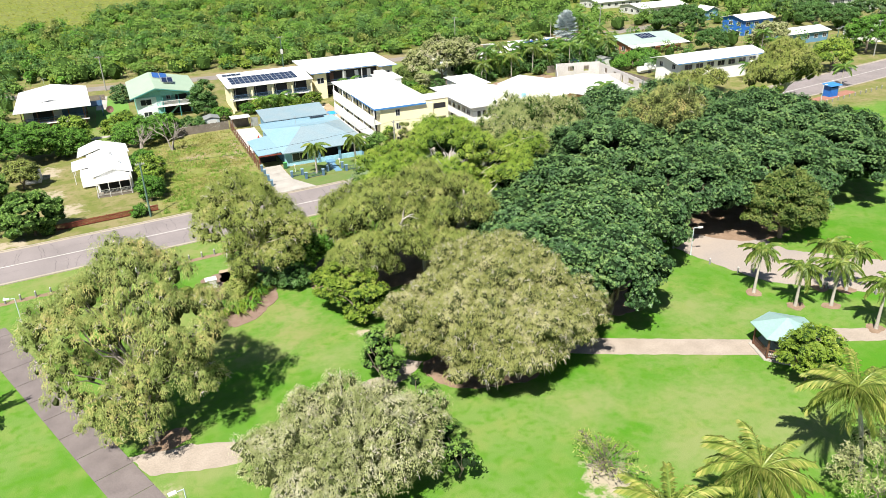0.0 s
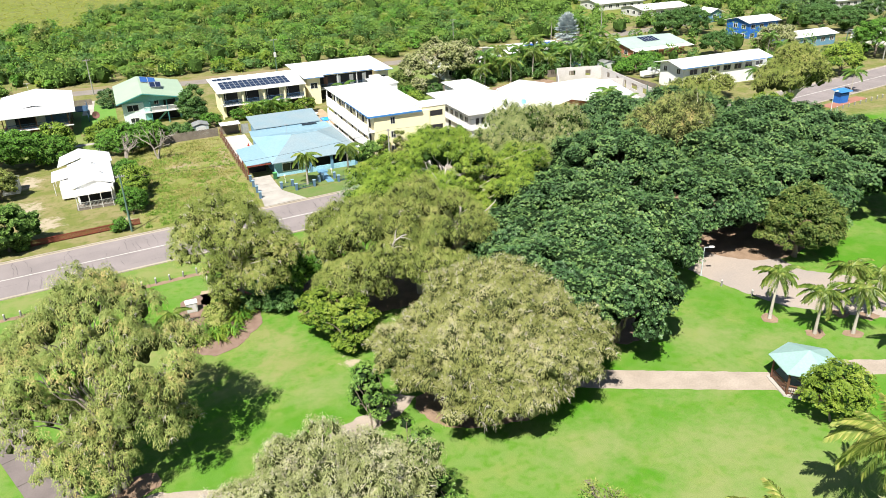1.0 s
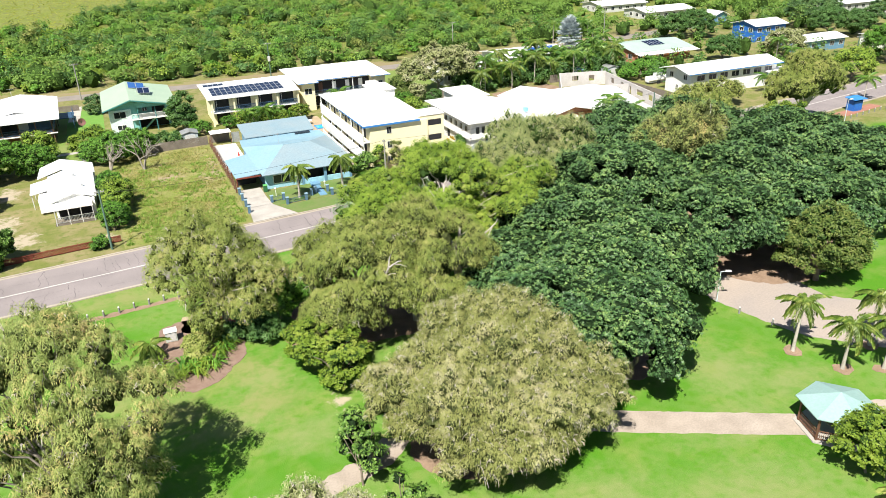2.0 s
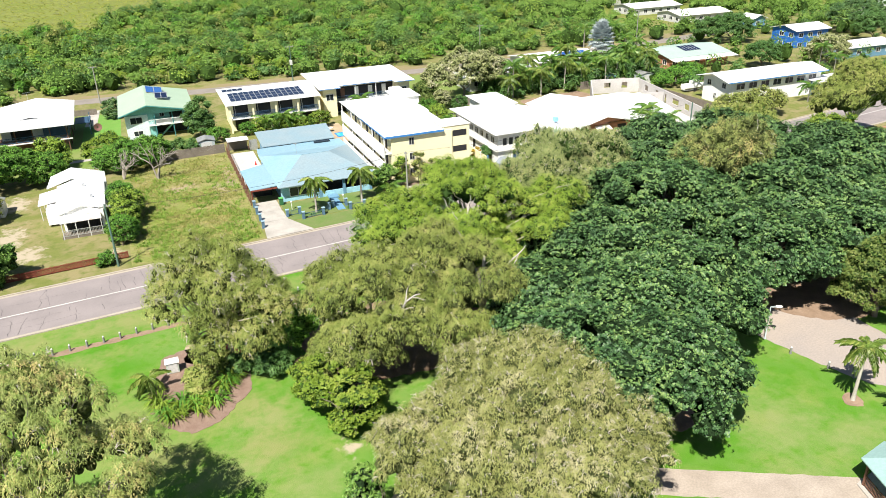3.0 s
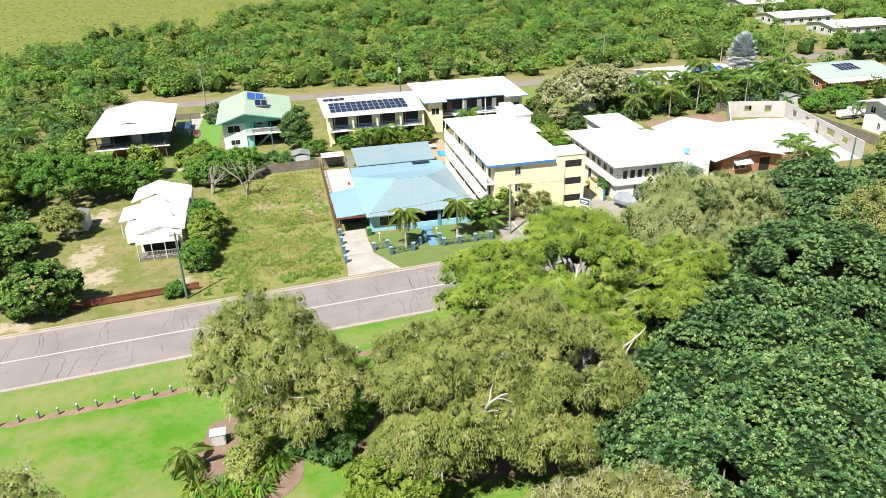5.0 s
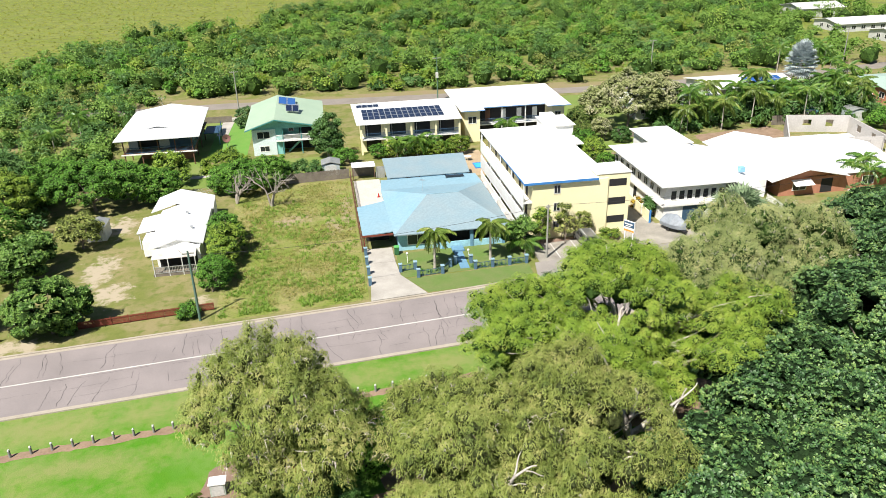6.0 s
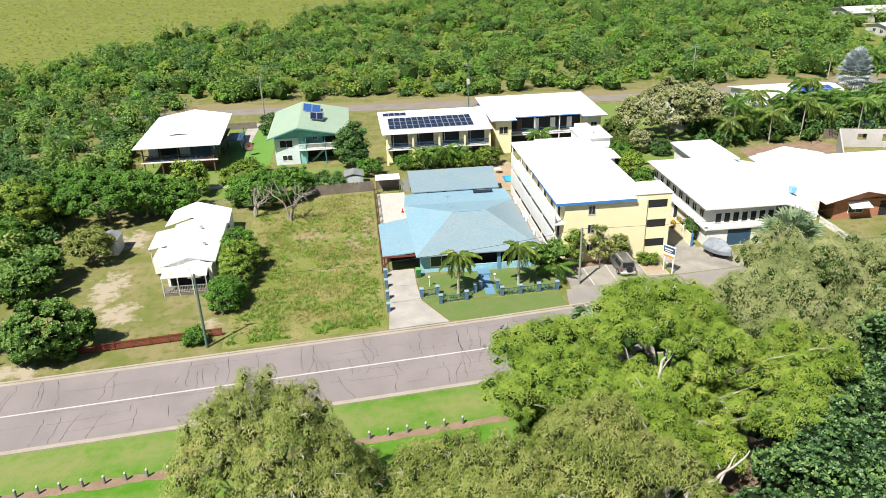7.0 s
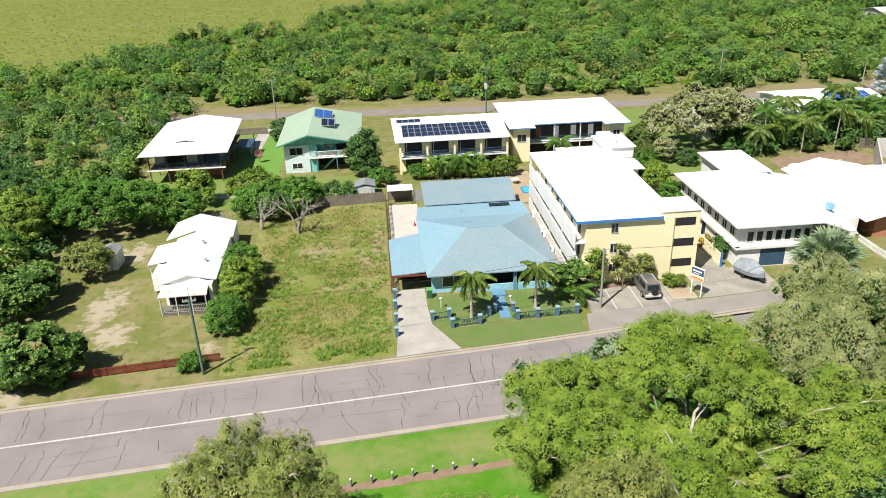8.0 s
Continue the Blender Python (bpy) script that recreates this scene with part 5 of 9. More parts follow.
# white cottage
h = thing("cottage", -2, 127, "small white weatherboard cottage with white gabled roof", "house")
part("wall", boxes((-3.7, 1.4, 118.8, 136.2, 0.3, 2.55), (-6.0, -3.7, 122.5, 130.5, 0.3, 2.3)), M_WHITE, h)
part("roof", panels([(-4.6, 119.2, 2.6), (-1.2, 119.2, 3.62), (-2.2, 131.6, 3.7), (-5.0, 131.6, 2.86)], [(-1.2, 119.2, 3.62), (1.7, 119.9, 2.62), (1.4, 131.6, 2.7), (-2.2, 131.6, 3.7)]), M_WROOFH, h, "white front roof")
part("rear_roof", panels([(-6.4, 131.4, 2.78), (-2.9, 131.4, 3.86), (-3.1, 136.8, 3.95), (-6.2, 136.8, 2.9)], [(-2.9, 131.4, 3.86), (1.7, 131.4, 2.72), (1.4, 136.6, 2.72), (-3.1, 136.8, 3.95)]), M_WROOFH, h, "white rear roof")
part("lean_to_roof", panels([(-7.2, 125.4, 2.32), (-4.72, 125.4, 2.72), (-4.9, 130.7, 2.8), (-7.35, 130.7, 2.36)]), M_WROOFH, h)
posts(h, [(-7.0, 125.6), (-7.1, 130.4)], 0, 2.3, M_GREYW, 0.1)
part("porch_roof", panels([(-3.95, 116.9, 2.28), (1.15, 117.0, 2.28), (0.95, 119.3, 2.5), (-4.0, 119.1, 2.5)], t=0.07), mat("rust_stained_sheet", (0.62, 0.60, 0.57), (0.46, 0.36, 0.28), 0.6, 0.9, 5, 0.5, 0.05, dark=0.85), h, "rust-stained porch roof")
part("rear_gable", boxes((-5.9, 1.1, 136.3, 136.4, 2.5, 2.8)), M_WHITE, h)
bm = bmesh.new()
prism(bm, [(-4.1, 2.5), (1.3, 2.5), (-1.2, 3.5)], 119.45, 119.54)
part("gable", bm, M_WHITE, h)
posts(h, [(x, 116.9) for x in (-3.8, -2.1, -0.5, 1.0)], 0, 2.25, M_GREYW, 0.1)
part("porch_floor", boxes((-4.0, 1.2, 116.9, 118.78, 0, 0.3)), M_GREYF, h)
balustrade(h, -3.8, 1.0, 116.96, 116.96, 0.3, M_METAL, 0.9)
opening(h, "S", -1.2, 118.8, 0.35, 4.4, 1.9)
for y in (122, 127, 132):
    window(h, "E", y, 1.4, 1.1, 1.5, 1.1, M_GREYW)
window(h, "W", 127, -6.0, 1.0, 1.6, 1.0)
part("roof_vent", boxes((-1.3, -1.0, 128, 128.3, 3.35, 3.8)), M_METAL, h)
part("roof_vent", boxes((-0.2, 0.1, 123.4, 123.7, 3.2, 3.5)), M_METAL, h)

# white two-storey building and its annexes
h = thing("white_townhouse", 68, 128, "white two-storey building with broad white flat roof", "house")
part("wall", boxes((60.8, 69.3, 118.7, 136.0, 0, 5.2), (67.8, 73.0, 136.05, 145.6, 0, 4.8)), M_WHITE, h)
part("band", boxes((60.3, 69.8, 118.3, 118.68, 2.45, 2.75), (60.3, 60.78, 118.3, 136, 2.45, 2.75)), M_WHITE, h, "projecting floor band")
part("roof", panels([(59.8, 117.7, 5.5), (70.2, 117.7, 5.5), (70.2, 136.6, 5.6), (59.8, 136.6, 5.6)]), M_WROOFY, h)
part("side_roof", panels([(70.2, 118.2, 5.3), (75.9, 119.8, 2.8), (79.6, 131.0, 2.86), (70.2, 131.0, 5.4)], [(70.2, 131.0, 5.4), (79.6, 131.0, 2.86), (79.6, 139.6, 2.86), (70.2, 137.4, 5.4)]), M_WROOFY, h)
part("rear_roof", panels([(67.2, 136.7, 5.0), (73.8, 136.7, 5.0), (73.8, 146.3, 5.1), (67.2, 146.3, 5.1)]), mat("rust_marked_white_roof", (0.72, 0.72, 0.71), (0.42, 0.37, 0.33), 0.6, 0.45, 4, -0.35, 0.05, dark=0.9), h, "white rear roof with rust patches")
part("link_wall", boxes((69.4, 75.2, 120.9, 136, 0, 2.75), (75.2, 79.0, 124.5, 138, 0, 2.7)), M_WHITE, h)
for x in np.arange(62.0, 69.2, 1.12):
    window(h, "S", x, 118.7, 3.2, 0.85, 1.35, M_WHITE, 0)
for y in np.arange(120.6, 135.6, 2.1):
    window(h, "W", y, 60.8, 3.4, 1.2, 1.1, M_WHITE, 1)
opening(h, "S", 65.0, 118.7, 0.1, 3.0, 2.1, M_NAVY, "garage_door")
opening(h, "W", 128, 60.8, 0.1, 1.0, 2.1)
opening(h, "W", 124, 60.8, 0.1, 1.0, 2.1)
part("roof_ventilator", boxes((74.0, 74.7, 123.4, 124.1, 4.5, 5.2)), mat("pale_blue_plastic", (0.25, 0.5, 0.7), None, 0.5, 1, 5), h)
dish = bmesh.new()
bmesh.ops.create_cone(dish, cap_ends=False, segments=16, radius1=0.15, radius2=0.95, depth=0.35, matrix=Matrix.Translation((75.2, 136.6, 3.0)) @ pose(0, 0, 0, 35, 0, 20))
part("satellite_dish", dish, M_METAL, h)
part("dish_pole", boxes((75.1, 75.3, 136.5, 136.7, 0, 2.9)), M_METAL, h)

# red brick house
h = thing("brick_house", 90, 132, "low red brick house with white gabled roof", "house")
part("wall", boxes((81.0, 99.4, 124.2, 142.0, 0, 2.66)), M_BRICK, h)
part("roof", panels(*gable_y(78.9, 91.0, 123.0, 143.4, 2.8, 4.2, 84.5)), M_WROOFY, h)
part("side_roof", panels(*gable_x(84.6, 101.0, 124.0, 142.4, 2.82, 4.16)), M_WROOFY, h)
bm = bmesh.new()
prism(bm, [(81.0, 2.66), (89.6, 2.66), (84.6, 3.95)], 124.0, 124.18)
part("gable", bm, M_BRICK, h)
part("awning", panels([(82.6, 122.8, 1.9), (85.6, 122.8, 1.9), (85.6, 124.1, 2.4), (82.6, 124.1, 2.4)], t=0.05), M_WHITE, h)
window(h, "S", 84.1, 124.2, 0.7, 2.2, 1.3)
opening(h, "S", 88.4, 124.2, 0.1, 1.8, 2.1)
window(h, "S", 95.0, 124.2, 0.8, 2.0, 1.3)

# unfinished block-work shell
h = thing("unfinished_building", 104, 140, "unfinished pale concrete block shell without roof", "building")


def block_wall(p, q, hgt, gaps):
    """A straight wall from p to q with openings (from, to, sill, head)."""
    L_ = math.hypot(q[0] - p[0], q[1] - p[1])
    rows, s0 = [], 0.0
    for a, b, zs, zh in gaps:
        rows += [(s0, a, -0.1, 0.1, 0, hgt), (a, b, -0.1, 0.1, 0, zs), (a, b, -0.1, 0.1, zh, hgt)]
        s0 = b
    rows.append((s0, L_, -0.1, 0.1, 0, hgt))
    bm = boxes(*[r for r in rows if r[5] - r[4] > 0.01])
    bm.transform(pose(p[0], p[1], 0, 0, 0, math.degrees(math.atan2(q[1] - p[1], q[0] - p[0]))))
    part("wall", bm, M_BLOCK, h)


block_wall((111.4, 151.0), (106.6, 124.6), 2.9, [(3, 4.6, 1.0, 2.2), (8, 9.4, 1.0, 2.2), (12, 13, 0.1, 2.2), (15.4, 18.2, 1.0, 2.2), (20.5, 22.4, 1.0, 2.2)])
block_wall((93.4, 141.6), (100.8, 154.0), 3.1, [])
block_wall((100.8, 154.0), (111.4, 151.0), 3.1, [(3, 4.5, 1.2, 2.3), (7, 8.3, 1.0, 2.3)])
block_wall((99.0, 141.0), (108.8, 139.0), 2.7, [(2, 3, 0.1, 2.2), (6, 8, 1.0, 2.2)])
pal_me = None


def paling_run(fence, xa, ya, xb, yb, hgt):
    """Upright palings, each a piece on one shared mesh."""
    global pal_me
    L_ = math.hypot(xb - xa, yb - ya)
    turn = math.degrees(math.atan2(yb - ya, xb - xa))
    if pal_me is None:
        bm = boxes((-0.095, 0.095, -0.012, 0.012, 0, 1.0))
        pal_me = bpy.data.meshes.new("paling")
        bm.to_mesh(pal_me)
        bm.free()
        pal_me.materials.append(M_GREYF)
    for k in range(int(L_ / 0.2)):
        u = (k + 0.5) * 0.2 / L_
        ob = new("paling", pal_me)
        ob.parent = fence
        ob.matrix_basis = Matrix.Translation(-BASE[fence]) @ pose(xa + (xb - xa) * u, ya + (yb - ya) * u, 0, 0, 0, turn + 2 * math.sin(k * 1.7)) @ Matrix.Diagonal((1, 1, hgt + 0.05 * math.sin(k * 2.3), 1))
    bm = boxes((0, L_, 0.02, 0.06, 0.35, 0.43), (0, L_, 0.02, 0.06, hgt - 0.4, hgt - 0.32))
    bm.transform(pose(xa, ya, 0, 0, 0, turn))
    part("rail", bm, M_GREYF, fence)


pf = thing("paling_fence", 112.5, 140, "tall weathered timber paling fence", "fence")
paling_run(pf, 112.2, 158, 114.2, 122, 1.8)
paling_run(pf, 101, 158.5, 112.2, 158, 1.8)
pf = thing("paling_fence", 74, 157.5, "dark-stained timber fence behind the trampoline", "fence")
paling_run(pf, 69.0, 158.6, 79.0, 156.6, 1.5)
pf = thing("paling_fence", -4, 188, "low weathered timber fence beside the lane", "fence")
paling_run(pf, -7.0, 188.4, -1.0, 188.2, 1.3)
sheet("yard_lawn", [(-3.4, 163), (3.6, 162), (3.6, 187), (-3.4, 187)], mat("yard_lawn_grass", (0.10, 0.24, 0.03), (0.14, 0.25, 0.045), 0.95, 0.5, 7, 0.8, 0.4), "vivid green side lawn between two houses", "lawn", 0.016)
pf = thing("paling_fence", 15, 147, "weathered grey timber paling fence behind the lot", "fence")
paling_run(pf, 10.6, 146.6, 20.8, 147.2, 1.6)

# high-set white house up the street
h = thing("highset_house", 130, 136, "white high-set house with long low white gabled roof", "house")
part("wall", boxes((119.2, 143.6, 131.6, 139.4, 0, 4.9)), M_WHITE, h)
bm = bmesh.new()
prism(bm, [(131.6, 4.9), (139.4, 4.9), (135.5, 5.75)], 119.2, 119.35, "x")
part("gable", bm, M_WHITE, h)
part("roof", panels(*gable_x(117.9, 144.6, 130.6, 140.4, 5.0, 6.1)), M_WROOF, h)
part("fascia", boxes((117.9, 144.6, 130.54, 130.6, 4.85, 5.02)), M_TRIMB, h)
for x in np.arange(122, 142, 3.2):
    window(h, "S", x, 131.6, 3.1, 2.2, 1.3)
for y in (133.2, 137.6):
    window(h, "W", y, 119.2, 3.3, 1.2, 1.2)
window(h, "W", 135.6, 119.2, 0.8, 0.8, 1.2)
part("annex_roof", panels([(140, 126, 3.0), (152, 126, 3.0), (152, 133, 3.5), (140, 133, 3.5)]), M_WROOF, h)
part("annex_wall", boxes((141, 151, 126.8, 131.5, 0, 2.8)), M_BLUEW, h)


def plain_house(name, x0, x1, y0, y1, he, hr, roof_mat, wall_mat, label, axis="x", rz=0.0, storeys=1):
    """A house farther off: walls, gabled roof, windows on the sides that show."""
    cx, cy = (x0 + x1) / 2, (y0 + y1) / 2
    ob = thing(name, cx, cy, label, "house", rz=rz)
    part("wall", boxes((x0 + 0.6, x1 - 0.6, y0 + 0.6, y1 - 0.6, 0, he - 0.1)), wall_mat, ob)
    part("roof", panels(*(gable_x if axis == "x" else gable_y)(x0, x1, y0, y1, he, hr)), roof_mat, ob)
    g = bmesh.new()
    if axis == "x":
        prism(g, [(y0 + 0.6, he - 0.1), (y1 - 0.6, he - 0.1), (cy, hr - 0.2)], x0 + 0.6, x0 + 0.75, "x")
    else:
        prism(g, [(x0 + 0.6, he - 0.1), (x1 - 0.6, he - 0.1), (cx, hr - 0.2)], y0 + 0.6, y0 + 0.75)
    part("gable", g, wall_mat, ob)
    for s in range(storeys):
        z = he - 1.9 - 2.6 * s
        for x in np.arange(x0 + 2.4, x1 - 1.5, 3.4):
            window(ob, "S", x, y0 + 0.6, z, 1.6, 1.2)
        for y in np.arange(y0 + 2.4, y1 - 1.5, 3.4):
            window(ob, "W", y, x0 + 0.6, z, 1.6, 1.2)
    return ob


M_GROOF2 = mat("faded_sea_green_roof", (0.33, 0.43, 0.37), (0.29, 0.38, 0.33), 0.5, 0.3, 4, 0.6, 0.05, dark=0.94)
g2 = plain_house("green_roof_house", 131, 150.5, 166, 181.5, 2.9, 4.2, M_GROOF2, M_BRICK, "low brick house with pale green metal roof and solar panels")
solar(g2, (138.5, 169.5, 2.9 + 3.5 * 0.168), (1, 0, 0), (0, 1, 0.168), 5, 2, 1.0, 1.9)
part("verandah_roof", panels([(131, 163.6, 2.5), (150.5, 163.6, 2.5), (150.5, 165.9, 2.8), (131, 165.9, 2.8)]), M_WROOF, g2)
plain_house("blue_house", 179, 192, 173, 183, 4.6, 5.8, M_WROOF, M_ROYAL, "two-storey royal blue house with white roof", storeys=2)
plain_house("white_house", 176, 194, 154, 163, 3.0, 4.0, M_WROOF, M_BLUEW, "low pale house with white metal roof")
plain_house("white_house", 200, 216, 144, 156, 3.0, 4.2, M_WROOF, M_WHITE, "low white house with white metal roof")
plain_house("white_house", 182, 204, 226, 240, 2.6, 3.7, M_WROOF, M_GREYW, "long low house with white metal roof")
plain_house("white_house", 180, 202, 250, 264, 2.6, 3.7, M_WROOF, M_GREYW, "long low house with white metal roof")
plain_house("white_house", 236, 262, 190, 206, 5.2, 6.4, M_WROOF, M_GREYW, "grey house with white metal roof", storeys=2)
plain_house("blue_cottage", 193, 199, 204, 211, 3.2, 4.4, M_WROOF, M_BLUEW, "small pale blue cottage with white roof", "y")
plain_house("grey_house", 188, 206, 282, 296, 3.2, 4.6, M_GREYW, M_GREYW, "grey house far off among trees")
sh = plain_house("solar_house", 97, 117, 175, 187.5, 3.4, 4.4, M_WROOF, M_GREYW, "low white house with solar panels on its roof")
solar(sh, (106.5, 176.4, 3.4 + 1.4 * 0.16), (1, 0, 0), (0, 1, 0.16), 6, 2, 1.4, 2.0, M_SOLARB)
plain_house("white_house", 77.5, 92, 168, 178, 3.0, 4.2, M_WROOFY, M_GREYW, "low white house with gabled white roof", "y")
plain_house("white_house", 91, 98, 172, 181, 2.8, 3.6, M_WROOF, M_WHITE, "small white outbuilding with metal roof")
# garden sheds


def shed(x0, x1, y0, y1, hgt, wall_mat, label):
    ob = thing("garden_shed", (x0 + x1) / 2, (y0 + y1) / 2, label, "shed", "garden sheds")
    part("wall", boxes((x0, x1, y0, y1, 0, hgt)), wall_mat, ob)
    part("roof", panels(*gable_y(x0 - 0.15, x1 + 0.15, y0 - 0.15, y1 + 0.15, hgt + 0.05, hgt + 0.45)), M_METAL, ob)
    part("door", boxes((x0 + 0.5, x1 - 0.5, y0 - 0.04, y0, 0.05, hgt - 0.2)), M_GREYW, ob)


M_SHED = mat("blue_grey_sheet", (0.42, 0.48, 0.50), None, 0.5, 1, 6, ribs=("X", 4))
shed(16.6, 19.4, 149.2, 151.8, 1.9, M_SHED, "small blue-grey metal garden shed with pale roof")
shed(-14.6, -12.2, 129.6, 132.4, 2.0, M_WHITE, "small white metal shed under the trees")
shed(116.5, 119.5, 157, 160, 2.1, M_SHED, "grey metal garden shed")
shed(108, 111.5, 160, 163, 2.2, M_TEAL, "blue-green metal garden shed")

# pergola and aerial of the blue house
pg = thing("pergola", 22.9, 146.4, "white flat-roofed lean-to at the end of the courtyard", "shelter")
part("roof", boxes((21.2, 24.9, 145.6, 148.0, 2.15, 2.27)), M_WHITE, pg)
part("back_wall", boxes((21.3, 24.8, 147.8, 147.95, 0, 2.15)), M_GREYF, pg)
posts(pg, [(21.35, 145.75), (24.75, 145.75)], 0, 2.15, M_BROWN, 0.1)
part("screen_gate", boxes((25.0, 26.4, 146.2, 146.26, 0, 1.9)), M_METAL, pg)
an = thing("tv_aerial", 30.0, 128.2, "thin metal television aerial on the roof", "aerial", z=3.75)
part("mast", boxes((29.98, 30.02, 128.18, 128.22, 3.7, 5.6)), M_METAL, an)
for k in range(5):
    part("rod", boxes((29.6 + 0.04 * k, 30.4 - 0.04 * k, 127.9 + 0.16 * k, 127.92 + 0.16 * k, 5.45, 5.47)), M_METAL, an)
part("boom", boxes((29.99, 30.01, 127.85, 128.6, 5.42, 5.45)), M_METAL, an)
cl = thing("rotary_clothesline", -1.2, 140.2, "grey rotary clothesline behind the cottage", "clothesline")
part("mast", boxes((-1.23, -1.17, 140.17, 140.23, 0, 2.3)), M_METAL, cl)
for k in range(4):
    a = math.radians(20 + 90 * k)
    bm = boxes((0, 1.7, -0.02, 0.02, 2.05, 2.09), *[(q, q + 0.02, -q, q, 2.08, 2.09) for q in (0.6, 1.0, 1.4)])
    bm.transform(pose(-1.2, 140.2, 0, 0, 0, 20 + 90 * k))
    part("arm", bm, M_METAL, cl)

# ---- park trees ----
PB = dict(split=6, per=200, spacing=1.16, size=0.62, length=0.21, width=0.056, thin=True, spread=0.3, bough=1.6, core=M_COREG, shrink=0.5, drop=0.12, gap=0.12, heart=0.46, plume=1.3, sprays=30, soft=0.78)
HOLLOW = [(37.4, 73.0, 6.0, 2.7, 2.7, 2.9), (35.8, 70.4, 7.8, 2.5, 2.7, 2.5), (34.4, 67.8, 9.8, 2.1, 2.3, 2.1)]
tree("paperbark_tree", -0.4, 53.0, [(0.6, 3.2, 12.0, 4.4, 4.2, 4.0), (-3.6, 3.2, 9.0, 4.4, 4.4, 4.2), (3.4, 1.0, 8.6, 4.0, 4.0, 4.2), (-4.4, 2.0, 5.4, 3.8, 3.6, 3.2), (1.6, -0.4, 5.2, 4.0, 3.0, 3.2), (-1.4, -1.0, 3.0, 3.6, 2.8, 2.4), (2.6, 1.4, 4.0, 3.2, 3.0, 2.8)],
     L_OCHRE, "tall paperbark with drooping olive-ochre leaves and pale limbs", **{**PB, "drop": 0.2, "bough": 1.25, "gap": 0.3, "heart": 0.26, "shrink": 0.3, "sprays": 160}, droop=0.9, trunk=0.45, stems=3, limbs=26, seed=21, bark=M_BARKG)
tree("paperbark_tree", 11.3, 40.6, [(-2.4, -0.6, 3.4, 4.6, 4.2, 2.8), (3.6, -0.2, 3.4, 4.2, 3.8, 2.7), (0.8, 1.2, 4.0, 4.2, 3.4, 2.4), (0.4, -2.2, 2.4, 5.2, 3.4, 2.1)],
     L_GREY, "grey paperbark with pale papery dead sprays", **{**PB, "per": 160, "sprays": 900}, droop=0.8, trunk=0.35, stems=3, limbs=12, seed=22, bare=0.2)
tree("paperbark_tree", 29.2, 51.0, [(0, 0, 5.0, 8.8, 8.2, 5.1), (1.4, 2.2, 6.1, 6.8, 6.2, 5.0), (5.4, -2.0, 4.0, 5.2, 4.8, 3.8), (-5.0, 1.4, 4.2, 4.9, 5.0, 4.0), (-0.6, -4.4, 3.0, 5.8, 3.9, 2.9), (0.6, -3.0, 4.8, 5.7, 4.3, 3.5)],
     L_CREAM, "broad round paperbark with cream-green drooping foliage", **{**PB, "bough": 1.2, "drop": 0.04, "gap": 0.0, "heart": 0.62, "split": 8, "per": 210, "length": 0.22, "width": 0.048, "plume": 0.95, "sprays": 2400}, droop=0.9, trunk=0.5, stems=4, limbs=14, seed=23, bare=0.02)
tree("paperbark_tree", 12.8, 77.2, [(0, 0.8, 8.2, 4.6, 4.2, 3.9), (2.5, -0.8, 5.8, 3.5, 3.6, 3.4), (-2.8, 0.2, 6.4, 3.8, 3.6, 3.4), (0.8, -1.4, 3.2, 4.2, 3.6, 2.4)],
     L_OLIVE, "paperbark with olive foliage and white twisting limbs", **{**PB, "gap": 0.36, "heart": 0.26, "shrink": 0.34, "sprays": 160}, droop=0.7, trunk=0.45, stems=2, limbs=24, seed=24, bare=0.1)
tree("paperbark_tree", 24.5, 70.8, [(0.2, 0, 7.6, 4.6, 4.6, 4.4), (-2.0, 2.4, 5.8, 3.0, 3.6, 3.6), (2.4, -2.8, 5.4, 4.2, 3.8, 3.8), (-1.6, -2.6, 4.0, 3.8, 3.2, 2.8)],
     L_OLIVE, "paperbark with olive drooping foliage above the lawn", **{**PB, "gap": 0.3, "heart": 0.32, "sprays": 120}, droop=0.8, trunk=0.4, stems=2, limbs=16, seed=25)
broken = tree("paperbark_tree", 31.5, 71.0, [(0, 0, 7.2, 5.2, 5.2, 4.4), (2.4, -2.8, 6.2, 4.4, 4.2, 4.0), (1.0, 3.0, 7.0, 4.4, 4.4, 4.0), (-1.0, -3.4, 4.6, 4.4, 4.0, 3.4)],
     L_OLIVE, "paperbark with olive drooping foliage and broken limb", **{**PB, "gap": 0.2, "heart": 0.36, "avoid": HOLLOW}, droop=0.8, trunk=0.42, stems=2, limbs=12, seed=26, bare=0.2)
spreading = tree("paperbark_tree", 41.2, 82.3, [(-1.5, 1.5, 8.8, 7.2, 6.2, 4.8), (-8.6, 1.2, 7.2, 5.4, 5.2, 4.3), (5.8, -2.6, 7.4, 5.6, 5.2, 4.4), (-4.6, -3.6, 6.6, 4.4, 4.2, 3.6), (-1.0, 2.6, 10.4, 4.6, 4.2, 3.2), (-7.0, 2.0, 4.2, 4.4, 4.6, 3.4), (-1.0, -1.0, 5.0, 7.0, 5.4, 3.6)],
     L_BRIGHT, "large spreading paperbark with fresh green crown and white trunk", **{**PB, "bough": 1.75, "core": M_CORE, "drop": 0.14, "gap": 0.26, "heart": 0.36, "plume": 0.9, "per": 290, "length": 0.165, "width": 0.054, "avoid": HOLLOW, "sprays": 110}, droop=0.45, trunk=0.8, stems=4, limbs=26, seed=27, bare=0.03)
fr = np.random.default_rng(33)
